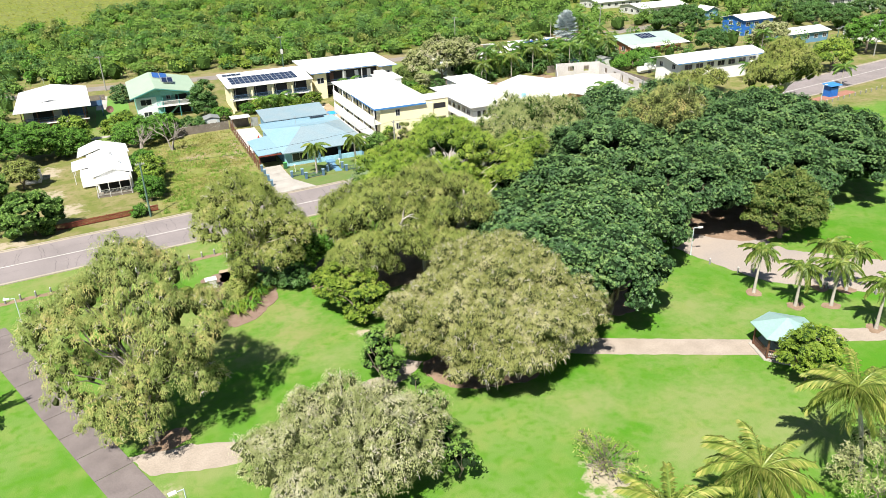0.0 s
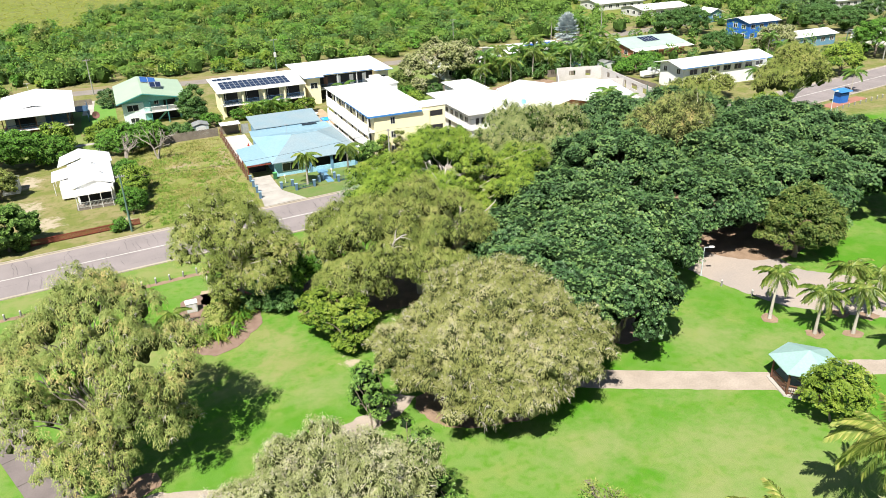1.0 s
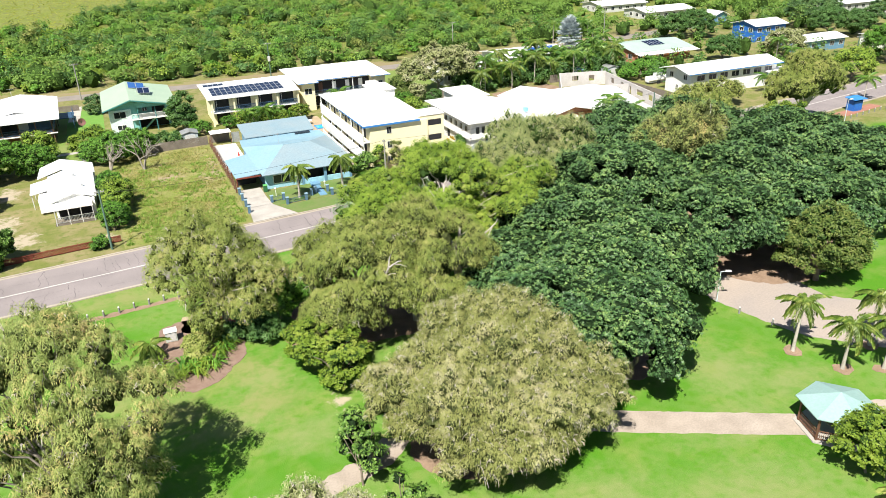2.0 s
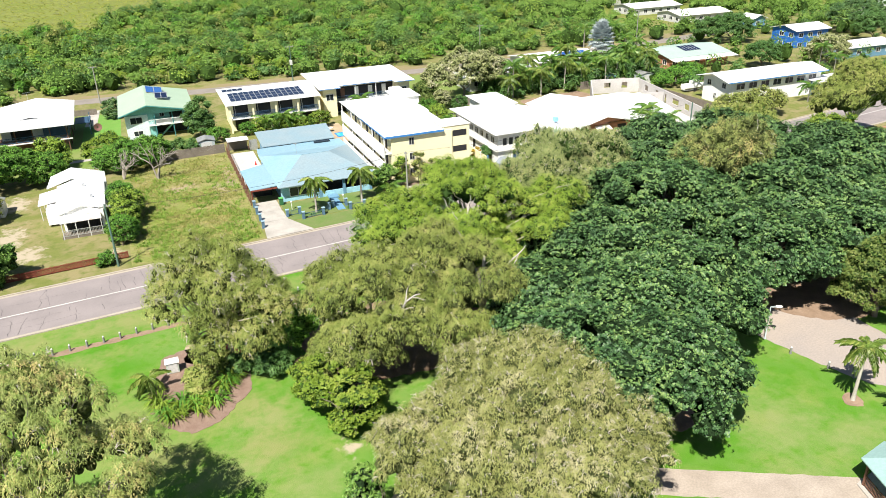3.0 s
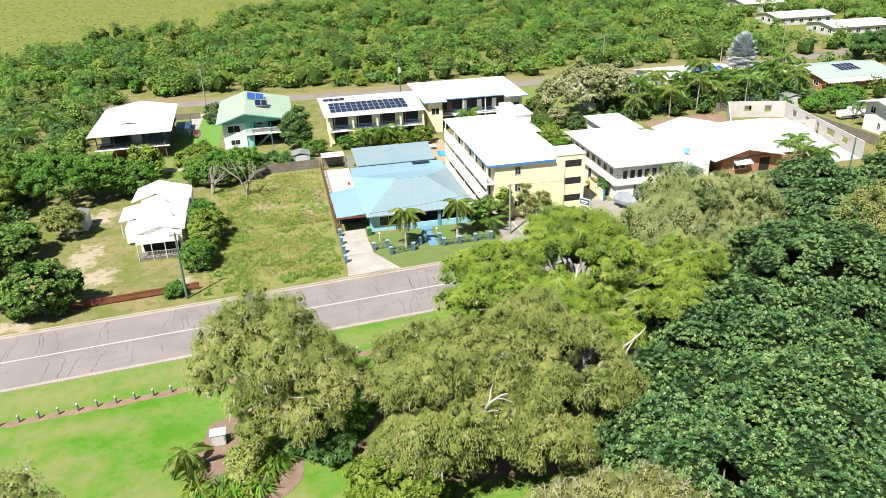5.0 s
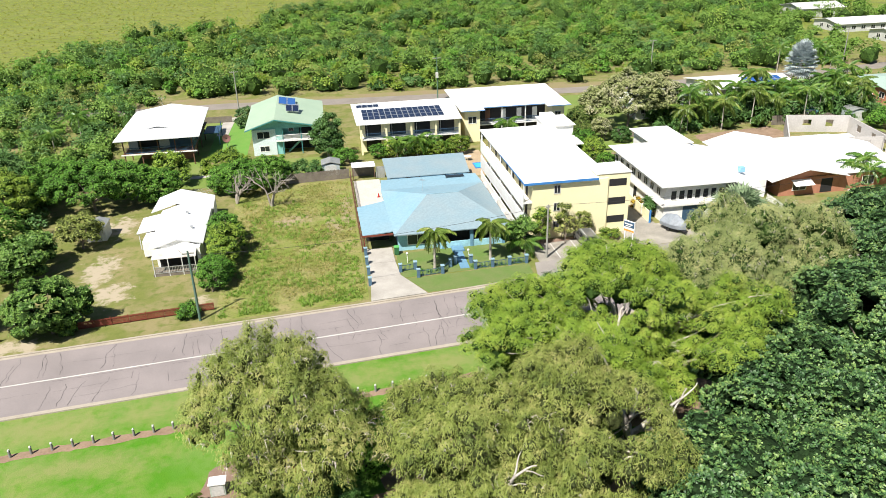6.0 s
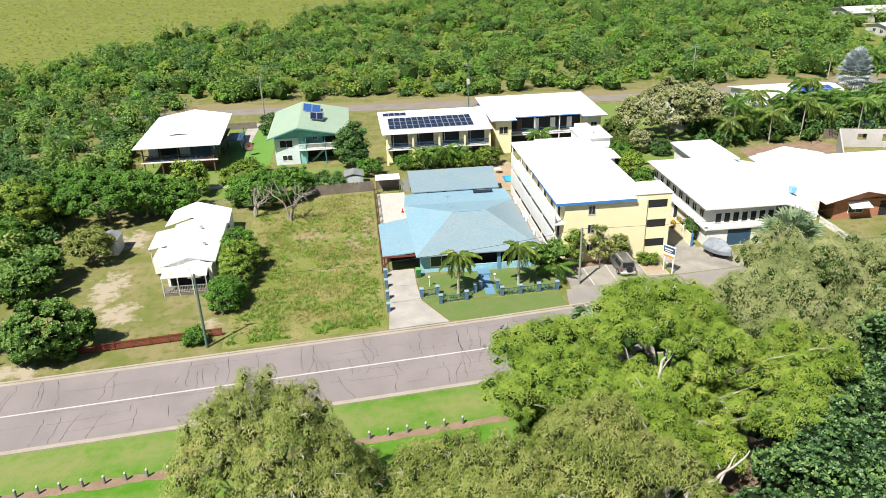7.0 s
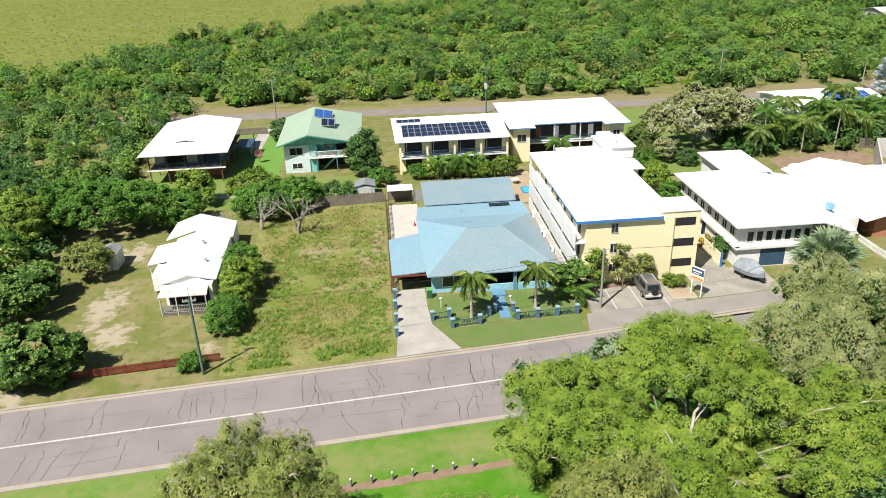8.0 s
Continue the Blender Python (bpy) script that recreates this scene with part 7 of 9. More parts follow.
# ---- garden trees and hedges ----
GT = [
    (-12.0, 105.6, [(0, 0, 3.4, 3.6, 3.4, 3.2), (1.4, 0.8, 2.6, 3.0, 2.8, 2.6), (-1.4, -0.2, 2.4, 2.8, 2.8, 2.4)], L_ROUND, "dense round green tree beside the street", 501),
    (3.6, 112.6, [(0, 0, 1.8, 1.8, 1.7, 1.7), (-0.4, 2.4, 1.5, 1.3, 1.3, 1.4), (1.0, 1.6, 1.3, 1.1, 1.1, 1.2)], L_VIVID, "leafy green shrub beside the cottage", 502),
    (4.2, 118.0, [(0, 0, 2.0, 1.6, 1.8, 1.9), (-0.5, 1.9, 2.5, 1.4, 1.4, 2.1), (0.6, 3.6, 2.1, 1.7, 1.6, 1.8)], L_BRIGHT, "leafy green shrub beside the cottage", 503),
    (3.8, 125.0, [(0, 0, 2.2, 1.8, 2.4, 1.9)], L_VIVID, "leafy green shrub beside the cottage", 504),
    (1.4, 106.0, [(0, 0, 0.8, 1.1, 0.8, 0.8)], L_VIVID, "low green bush at the red fence", 505),
    (5.0, 144.0, [(0, 0, 2.6, 3.4, 3.2, 2.4), (3.2, 1.6, 2.6, 3.0, 2.8, 2.2), (-3.0, 1.0, 2.2, 2.6, 2.6, 2.0)], L_VIVID, "spreading bright green tree behind the lot", 506),
    (13.5, 148.8, [(0, 0, 1.4, 3.2, 1.4, 1.3)], L_MID, "green hedge behind the paling fence", 507),
    (17.8, 158.5, [(0, 0, 4.4, 2.25, 2.2, 3.0), (0.3, 0, 3.0, 2.3, 2.2, 2.2)], L_MID, "round dense green tree beside the motel", 508),
    (20.5, 154.5, [(0, 0, 1.4, 2.0, 1.6, 1.3)], L_VIVID, "leafy bright green garden bush", 509),
    (2.4, 183.0, [(0, 0, 2.0, 2.0, 1.8, 2.0)], L_FIG, "dark round bush beside the house", 510),
    (-7.0, 150.5, [(0, 0, 2.6, 2.6, 2.2, 2.2), (0.6, 0.5, 3.4, 1.6, 1.5, 1.5)], L_BRIGHT, "open leafy frangipani in the yard", 511),
    (74.5, 163.5, [(0, 0, 5.8, 6.0, 5.2, 4.4), (5.0, 1.0, 5.4, 5.2, 4.4, 3.9), (-4.6, 0.4, 5.0, 4.4, 4.0, 3.6)], L_GREY, "broad olive-grey tree behind the apartments", 512),
    (67.0, 157.6, [(0, 0, 2.2, 1.9, 1.8, 1.6)], L_GREY, "bare grey twiggy tree in the yard", 513),
    (60.6, 138.6, [(0, 0, 1.9, 1.3, 2.2, 1.8), (0.2, -3.2, 1.6, 1.2, 1.8, 1.5)], L_VIVID, "bright green hedge along the boundary wall", 514),
    (60.6, 144.4, [(0, 0, 2.3, 1.6, 2.2, 2.0), (0.4, 2.2, 2.0, 1.4, 1.6, 1.8)], L_BRIGHT, "bright green hedge along the boundary wall", 515),
    (60.8, 150.6, [(0, 0, 2.2, 1.7, 2.2, 2.0)], L_VIVID, "bright green hedge along the boundary wall", 516),
    (60.4, 121.8, [(0, 0, 1.6, 0.9, 1.2, 1.5)], L_MID, "dark green shrub beside the white wall", 517),
    (59.6, 124.6, [(0, 0, 0.9, 0.7, 0.8, 0.9)], L_CROTON, "orange-yellow croton bush beside the wall", 518),
    (41.0, 114.6, [(0, 0, 2.4, 1.7, 1.5, 2.3), (-1.4, 0.6, 2.2, 1.3, 1.3, 2.0)], L_ROUND, "green shrub at the apartment corner", 519),
    (43.3, 116.2, [(0, 0, 2.7, 1.0, 0.8, 2.4)], L_BRIGHT, "upright shrub against the cream wall", 520),
    (46.4, 116.4, [(0, 0, 2.5, 1.1, 0.7, 2.3)], L_OLIVE, "upright shrub against the cream wall", 521),
    (48.9, 116.4, [(0, 0, 2.0, 0.9, 0.7, 1.8)], L_OLIVE, "upright shrub against the cream wall", 522),
    (52.0, 115.4, [(0, 0, 0.7, 1.1, 0.8, 0.7)], L_YG, "low yellow-green bush beside the car", 523),
    (-8.0, 143.5, [(0, 0, 2.6, 3.6, 2.8, 2.2), (-4.2, 0.5, 2.8, 3.4, 3.0, 2.4)], L_VIVID, "dense vivid green tree between the yards", 524),
    (-16.5, 141.5, [(0, 0, 4.2, 4.8, 4.2, 3.0), (-4.6, 1.4, 4.2, 4.6, 4.2, 3.0), (4.2, 1.2, 3.8, 4.2, 3.6, 2.6)], L_VIVID, "dense vivid green tree between the yards", 525),
    (-27.0, 138.0, [(0, 0, 4.0, 4.6, 4.4, 3.4), (-3.0, -3.4, 3.8, 4.2, 4.0, 3.0)], L_BRIGHT, "leafy yellow-green tree between the yards", 544),
    (-25.5, 126.5, [(0, 0, 3.6, 4.2, 4.0, 3.0), (-3.4, 2.0, 3.4, 3.6, 3.6, 2.8)], L_VIVID, "leafy bright green tree beside the yard", 545),
    (-31.0, 149.0, [(0, 0, 3.8, 4.4, 4.0, 3.2)], L_MID, "dark green tree between the yards", 546),
    (-14.6, 127.6, [(0, 0, 2.6, 2.6, 2.4, 2.0)], L_OLIVE, "olive tree above the white shed", 526),
    (-19.5, 118.0, [(0, 0, 3.0, 3.4, 3.4, 2.4), (1.0, 4.0, 2.8, 3.0, 3.0, 2.2)], L_ROUND, "leafy green tree in the yard", 527),
    (-21.0, 108.0, [(0, 0, 3.2, 3.6, 3.4, 2.6)], L_MID, "green yard tree beside the fence", 528),
    (30.6, 156.6, [(0, 0, 1.5, 1.7, 1.2, 1.5)], L_MID, "dark leafy shrub in front of the motel", 547),
    (33.6, 156.2, [(0, 0, 1.3, 1.5, 1.1, 1.3)], L_YG, "yellow-green shrub in front of the motel", 548),
    (28.4, 156.4, [(0, 0, 1.5, 1.4, 1.2, 1.5)], L_BRIGHT, "bright yellow-green shrub in front of the motel", 549),
    (40.2, 155.8, [(0, 0, 1.6, 1.8, 1.3, 1.6)], L_YG, "yellow-green shrub in front of the motel", 550),
    (62.6, 156.4, [(0, 0, 1.6, 1.8, 1.5, 1.5), (1.8, 2.0, 1.4, 1.5, 1.3, 1.3)], L_DULL, "dull green shrubs in the yard", 553),
    (65.0, 163.6, [(0, 0, 2.4, 2.6, 2.2, 2.2)], L_DULL, "dull olive-green tree in the yard", 554),
    (69.8, 155.2, [(0, 0, 1.4, 1.6, 1.2, 1.3)], L_MID, "dark green shrub beside the fence", 555),
    (2.4, 150.2, [(0, 0, 2.6, 2.8, 2.2, 2.2), (-2.6, 0.6, 2.2, 2.0, 1.8, 1.8)], L_YG, "yellow-green tree behind the lot", 551),
    (9.6, 148.6, [(0, 0, 2.0, 2.2, 1.6, 1.8)], L_VIVID, "leafy green shrub behind the lot", 552),
    (36.5, 155.5, [(0, 0, 1.2, 2.0, 1.2, 1.1)], L_YG, "yellow-green croton hedge by the motel", 529),
    (26.5, 156.6, [(0, 0, 1.2, 1.6, 1.2, 1.2)], L_VIVID, "green leafy hedge by the motel", 530),
    (122, 152, [(0, 0, 1.8, 5.0, 3.0, 1.7), (5, 3, 2.0, 4.4, 3.0, 1.8)], L_VIVID, "rampant bright green hedge", 531),
    (112, 170, [(0, 0, 2.4, 4.2, 3.0, 2.2), (-6, -2, 2.2, 3.6, 2.8, 2.0), (7, 0, 2.8, 4.0, 3.4, 2.4)], L_MID, "dense dark green garden planting", 532),
    (92, 164, [(0, 0, 2.4, 4.2, 3.0, 2.2), (6, 1, 2.6, 4.0, 2.8, 2.2)], L_FIG, "dense dark green garden planting", 533),
    (165, 150, [(0, 0, 4.2, 4.6, 4.4, 3.4), (4, 2, 4.0, 4.0, 4.0, 3.0)], L_GREY, "grey-leaved spreading street tree", 534),
    (153, 158, [(0, 0, 3.4, 4.2, 4.0, 2.8)], L_MID, "green tree beside the houses", 535),
    (172, 190, [(0, 0, 4.2, 5.4, 5.0, 3.6), (-6, 2, 4.0, 4.6, 4.4, 3.2)], L_MID, "green tree beside the houses", 536),
    (205, 170, [(0, 0, 4.4, 5.6, 5.0, 3.8), (6, -4, 4.2, 5.0, 4.6, 3.4)], L_MID, "dark green tree beside the houses", 537),
    (186, 136, [(0, 0, 5.0, 6.2, 5.6, 4.4), (6, 2, 4.6, 5.0, 5.0, 3.8)], L_VIVID, "large bright green street tree", 538),
    (215, 186, [(0, 0, 5.0, 7.2, 6.6, 4.4), (9, 4, 5.0, 6.2, 6.0, 4.2)], L_FIG, "dark green tree far up the street", 539),
    (232, 170, [(0, 0, 5.0, 7.2, 6.6, 4.4), (9, -4, 5.0, 6.2, 6.0, 4.2)], L_FIG, "dark green tree far up the street", 540),
    (160, 125, [(0, 0, 4.0, 4.6, 4.0, 3.4)], L_BRIGHT, "light green palm-like street tree", 541),
    (112, 121, [(0, 0, 3.0, 5.0, 3.0, 2.4), (8, 2, 2.8, 4.4, 2.8, 2.2)], L_OLIVE, "olive hedge trees before the white house", 542),
    (112, 100, [(0, 0, 3.4, 4.2, 3.6, 2.8), (-4.0, -1.0, 3.2, 3.4, 3.2, 2.6)], L_YG, "yellow-green park tree beside the street", 543),
]
for x, y, lb, lf, lab, sd in GT:
    broad = dict(whorl=7, bough=1.0, gap=0.0, heart=0.74) if lf in (L_ROUND, L_MID) and y < 135 and x < 70 else {}
    far = y > 150 or x > 100
    R = max(q[3] for q in lb)
    sz = 0.55 if R < 2.2 else (0.75 if not far else 0.95)
    tree("garden_tree" if R > 2.2 else "garden_shrub", x, y, lb, lf, lab, "tree" if R > 2.2 else "shrub", per=95, core=M_COREG if lf in (L_CREAM, L_GREY, L_OLIVE) else M_CORE, thin=True, spacing=0.42 if broad else sz * 1.4, size=0.3 if broad else sz, length=0.24 if broad else sz * 0.34, width=0.14 if broad else sz * 0.19, droop=0.2, bark=M_BARKD, trunk=0.1 + R * 0.035, stems=1 if R > 2.2 else 3, limbs=5, seed=sd, drop=0.1, low=-0.7 if R < 3.7 else -0.4, **broad)


def dead_tree(x, y, hgt, seed):
    r = np.random.default_rng(seed)
    ob = thing("dead_tree", x, y, "bleached bare dead tree with broken limbs", "tree", "dead trees")
    wood = []

    def grow(p, d, ln, rad, depth):
        q = p + d * ln
        wood.append(limb(p, q, rad, rad * 0.6, r, 0.12, 5))
        if depth:
            for k in range(3 if depth > 1 else 2):
                grow(q - d * ln * r.uniform(0, 0.4), unit(d + r.normal(size=3) * 0.6 + np.array([0, 0, 0.2])), ln * r.uniform(0.5, 0.8), rad * 0.55, depth - 1)

    for k in range(3):
        grow(np.array([x, y, -0.1]), unit(np.array([r.normal() * 0.3, r.normal() * 0.3, 1.0])), hgt * 0.45, 0.17, 3)
    arrmesh("trunk", *joined(wood), M_DEAD, ob, smooth=True)


dead_tree(9.0, 137.2, 6.8, 601)
dead_tree(3.8, 139.6, 5.6, 602)

# ---- scrub behind the lane ----
sr = np.random.default_rng(12)


def field(x0, x1, y0, y1, step, keep):
    xs, ys = np.meshgrid(np.arange(x0, x1, step), np.arange(y0, y1, step))
    p = np.stack([xs.ravel(), ys.ravel()], 1) + sr.uniform(-0.95, 0.95, (xs.size, 2)) * step
    return p[keep(p)]


def scrub(name, p, rmin, rmax, leaf, per, label, seed, length=0.55, width=0.4, height=(0.7, 1.15), droop=0.1):
    """A thicket of bushes, too many to count, as one mesh of leaves over lumps coloured dark for inner shade."""
    r = np.random.default_rng(seed)
    n = len(p)
    R = r.uniform(rmin, rmax, n) * (0.8 + 0.75 * r.random(n) ** 2)
    H_ = R * 0.9 * r.uniform(*height, n) * (1 + 0.5 * np.array([noise.noise((a * 0.05, b * 0.05, 1.0)) for a, b in p]))
    c = np.c_[p, H_ * 0.45]
    rad = np.stack([R, R, H_], 1)
    sub, srad = [c], [rad * 0.8]
    for j in range(6):
        a, e = r.uniform(0, 6.28, n), r.uniform(0.1, 1.4, n)
        d = np.stack([np.cos(a) * np.cos(e), np.sin(a) * np.cos(e), np.sin(e)], 1)
        sub.append(c + d * rad * r.uniform(0.55, 0.9, (n, 1)))
        srad.append(rad * r.uniform(0.28, 0.48, (n, 1)))
    cc, rr = np.concatenate(sub), np.concatenate(srad)
    up = unit((cc - np.tile(c, (7, 1)) + np.array([0, 0, 0.4])) / np.tile(rad, (7, 1)))
    v, f, nv = clump_cloud(cc, rr, per, length, width, droop, 0.45, r, low=-0.45, thin=True, soft=0.7, mass=up * 0.7)
    ob = arrmesh(name, v, f, leaf, normals=nv)
    tagged(ob, label, "scrub", kind="stuff")
    BASE[ob] = Vector((0, 0, 0))
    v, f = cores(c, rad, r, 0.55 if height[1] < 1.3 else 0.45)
    inner = arrmesh("shaded_inner_foliage", v, f, M_SCORE, ob)
    inner["kind"] = "stuff"
    return ob


def edge(p):
    """Where the scrub gives way to open marsh."""
    return 258 + (p[:, 0] + 82) * 1.13 + 10 * np.sin(p[:, 0] * 0.11) + 6 * np.sin(p[:, 0] * 0.31 + 1)


lane_far = lambda p: np.interp(p[:, 0], [b[0] for b in BACK], [b[1] for b in BACK]) + 11
clear = lambda p: ~((p[:, 0] > 145) & (p[:, 1] > 200) & (p[:, 1] < 285))
pA = field(-150, 230, 205, 430, 4.5, lambda p: (p[:, 1] > lane_far(p)) & (p[:, 1] < np.minimum(edge(p), 420)) & clear(p) & ((p[:, 1] < 290) | (sr.random(len(p)) < 0.7)))
pick = sr.random(len(pA))
for lo, hi, ra, rb, leaf_, text, sd in (
        (0.0, 0.34, 2.2, 4.2, L_BUSH, "dense mixed green coastal scrub behind the lane", 701), (0.34, 0.52, 2.2, 4.0, L_MID, "dark green bushes in the coastal scrub", 702),
        (0.52, 0.68, 2.0, 3.6, L_VIVID, "vivid green bushes in the coastal scrub", 710), (0.68, 0.80, 1.9, 3.2, L_YG, "yellow-green bushes in the coastal scrub", 703),
        (0.80, 0.90, 2.0, 3.8, L_DULL, "dull dark bushes in the coastal scrub", 711), (0.90, 0.96, 1.8, 3.0, L_OLIVE, "olive-grey bushes in the coastal scrub", 704),
        (0.96, 1.0, 2.0, 3.4, L_LIME, "lime-green bushes in the coastal scrub", 709)):
    scrub("scrub", pA[(pick >= lo) & (pick < hi)], ra, rb, leaf_, 33, text, sd)
pB = field(-110, -18.5, 96, 212, 3.9, lambda p: (p[:, 1] > 150 - (p[:, 0] + 20) * 0.1) & (p[:, 0] < np.where(p[:, 1] > 156, -20.5, -19)) | ((p[:, 0] < -22) & (p[:, 1] > 108)))
pick = sr.random(len(pB))
scrub("scrub", pB[pick < 0.45], 2.0, 3.4, L_MID, 38, "dense green scrub beside the houses", 705, 0.45, 0.32)
scrub("scrub", pB[(pick >= 0.45) & (pick < 0.8)], 2.0, 3.4, L_BUSH, 38, "dense green scrub beside the houses", 706, 0.45, 0.32)
scrub("scrub", pB[pick >= 0.8], 1.8, 3.0, L_OLIVE, 38, "olive scrub beside the houses", 707, 0.45, 0.32)
pC = field(150, 290, 205, 330, 5.0, lambda p: (~clear(p)) & (np.abs(p[:, 1] - 214) > 5) & (sr.random(len(p)) < 0.8) & ~((p[:, 0] > 172) & (p[:, 0] < 210) & (p[:, 1] > 218) & (p[:, 1] < 266)))
scrub("scrub", pC, 2.0, 3.6, L_BUSH, 42, "scattered green trees round the far houses", 708)


HOMES = [(115, 148, 124, 143), (128, 153, 161, 184), (174, 197, 150, 188), (198, 219, 141, 159), (172, 210, 218, 266), (234, 264, 188, 208), (190, 202, 201, 214), (94, 120, 172, 190), (90, 116, 122, 160), (75, 94, 165, 180)]


def open_land(p):
    ok = (p[:, 1] > np.interp(p[:, 0], [m[0] for m in MID], [m[1] for m in MID]) + 9) & (np.abs(p[:, 1] - np.interp(p[:, 0], [b[0] for b in BACK], [b[1] for b in BACK]) - 2.7) > 6)
    for a, b, c, d_ in HOMES:
        ok &= ~((p[:, 0] > a - 2) & (p[:, 0] < b + 2) & (p[:, 1] > c - 3) & (p[:, 1] < d_ + 2))
    return ok


pE = field(80, 126, 159, 172.5, 2.6, lambda p: ~((p[:, 0] > 95) & (p[:, 0] < 119) & (p[:, 1] > 171)))
scrub("garden_thicket", pE, 1.6, 2.8, L_MID, 30, "dense dark green garden thicket under the palms", 723, 0.5, 0.3, height=(0.9, 1.5))
pD = field(120, 290, 138, 212, 6.0, lambda p: open_land(p) & (sr.random(len(p)) < 0.62))
pick = sr.random(len(pD))
scrub("neighbourhood_trees", pD[pick < 0.5], 2.0, 3.8, L_MID, 20, "green garden trees round the far houses", 720, height=(0.9, 1.5))
scrub("neighbourhood_trees", pD[pick >= 0.5], 1.8, 3.4, L_BUSH, 20, "light green garden trees round the far houses", 721, height=(0.9, 1.5))


def tufts(name, p, n, ln, leaf, label, seed, w=0.05, flat=0.5):
    """Grass tussocks, too many to count."""
    r = np.random.default_rng(seed)
    m = len(p) * n
    b = np.c_[np.repeat(p, n, 0) + r.normal(size=(m, 2)) * ln * 0.25, np.zeros(m)]
    d = unit(np.c_[r.normal(size=(m, 2)) * flat, np.ones(m)])
    s = unit(np.c_[-d[:, 1], d[:, 0], np.zeros(m)] + r.normal(size=(m, 3)) * 0.1) * w
    L1 = (ln * r.uniform(0.6, 1.3, m))[:, None]
    v = np.stack([b - s, b + s, b + d * L1 * 0.7 + s * 0.7, b + d * L1 - s * 0.2], 1).reshape(-1, 3)
    up = unit(np.repeat(d * 0.3 + np.array([-0.15, -0.15, 0.9]), 4, 0))
    return tagged(arrmesh(name, v, np.arange(4 * m).reshape(-1, 4), leaf, normals=up), label, "grass", kind="stuff")


pT = np.stack([sr.uniform(4.8, 20.4, 9000), sr.uniform(106.8, 146, 9000)], 1)
nz = np.array([noise.noise((x * 0.22, y * 0.22, 3)) for x, y in pT])
tufts("lot_tussocks", pT[nz + sr.normal(size=len(pT)) * 0.35 > 0.05], 8, 0.3, L_TUFT, "rough tussocks of yellow-green grass on the lot", 801, 0.032, 1.3)
pG = np.stack([sr.uniform(4.8, 20.4, 2600), 105.2 + 34 * sr.random(2600) ** 1.5], 1)
nz = np.array([noise.noise((x * 0.3, y * 0.3, 9)) for x, y in pG])
tufts("lot_weeds", pG[(nz > -0.02) & (pG[:, 1] > 104.6 + pG[:, 0] * 0.08)], 10, 0.42, L_WEED, "clumps of fresh green weeds on the vacant lot", 803, 0.035, 0.9)
pM = field(-260, 120, 250, 480, 3.2, lambda p: (p[:, 1] > edge(p) - 3))
tufts("marsh_tussocks", pM, 5, 0.6, L_MARSH, "yellow-green marsh tussocks behind the scrub", 802, 0.3, 3.5)

# ---- park furniture, poles, vehicles ----
# picnic shelter with hexagonal roof
gx, gy = 54.4, 40.1
g = thing("picnic_shelter", gx, gy, "hexagonal park shelter with pale green metal roof", "shelter")
hexa = [(gx + 3.1 * math.cos(radians(60 * k + 12)), gy + 3.1 * math.sin(radians(60 * k + 12))) for k in range(6)]
for k in range(6):
    part("roof_panel", panels([(*hexa[k], 2.4), (*hexa[(k + 1) % 6], 2.4), (gx, gy, 3.5)], t=0.08), M_GAZROOF, g)
part("floor", panels([(gx + (a - gx) * 0.95, gy + (b - gy) * 0.95, 0.10) for a, b in hexa], t=0.12), M_CONC, g)
for a, b in hexa:
    x, y = gx + (a - gx) * 0.82, gy + (b - gy) * 0.82
    part("post", boxes((x - 0.07, x + 0.07, y - 0.07, y + 0.07, 0.1, 2.5)), M_BROWN, g)
for k in (0, 2, 3, 4):
    (a, b), (c, d2) = hexa[k], hexa[(k + 1) % 6]
    a, b, c, d2 = gx + (a - gx) * 0.82, gy + (b - gy) * 0.82, gx + (c - gx) * 0.82, gy + (d2 - gy) * 0.82
    L_ = math.hypot(c - a, d2 - b)
    bm = boxes((0.08, L_ - 0.08, -0.03, 0.03, 0.95, 1.03), (0.08, L_ - 0.08, -0.03, 0.03, 0.2, 0.27), *[(q - 0.02, q + 0.02, -0.015, 0.015, 0.27, 0.95) for q in np.arange(0.2, L_ - 0.1, 0.14)])
    bm.transform(pose(a, b, 0, 0, 0, math.degrees(math.atan2(d2 - b, c - a))))
    part("railing", bm, M_BROWN, g)
part("table", boxes((gx - 0.9, gx + 0.9, gy - 0.4, gy + 0.4, 0.78, 0.84), (gx - 0.1, gx + 0.1, gy - 0.1, gy + 0.1, 0.1, 0.78)), M_GREYF, g)


def lamp_post(x, y, hgt, rz, label):
    ob = thing("street_lamp", x, y, label, "lamp post", "park lamps", rz=rz)
    arrmesh("pole", *tube([(x, y, 0), (x, y, hgt * 0.5), (x, y, hgt)], [0.07, 0.055, 0.045], 8), M_LAMP, ob, smooth=True)
    part("base_plate", boxes((x - 0.16, x + 0.16, y - 0.16, y + 0.16, 0, 0.05)), M_METAL, ob)
    part("arm", boxes((x - 0.02, x + 0.55, y - 0.03, y + 0.03, hgt - 0.02, hgt + 0.05)), M_LAMP, ob)
    part("lamp_head", boxes((x + 0.5, x + 1.05, y - 0.13, y + 0.13, hgt, hgt + 0.12)), M_WHITE, ob, "pale flat lamp head")


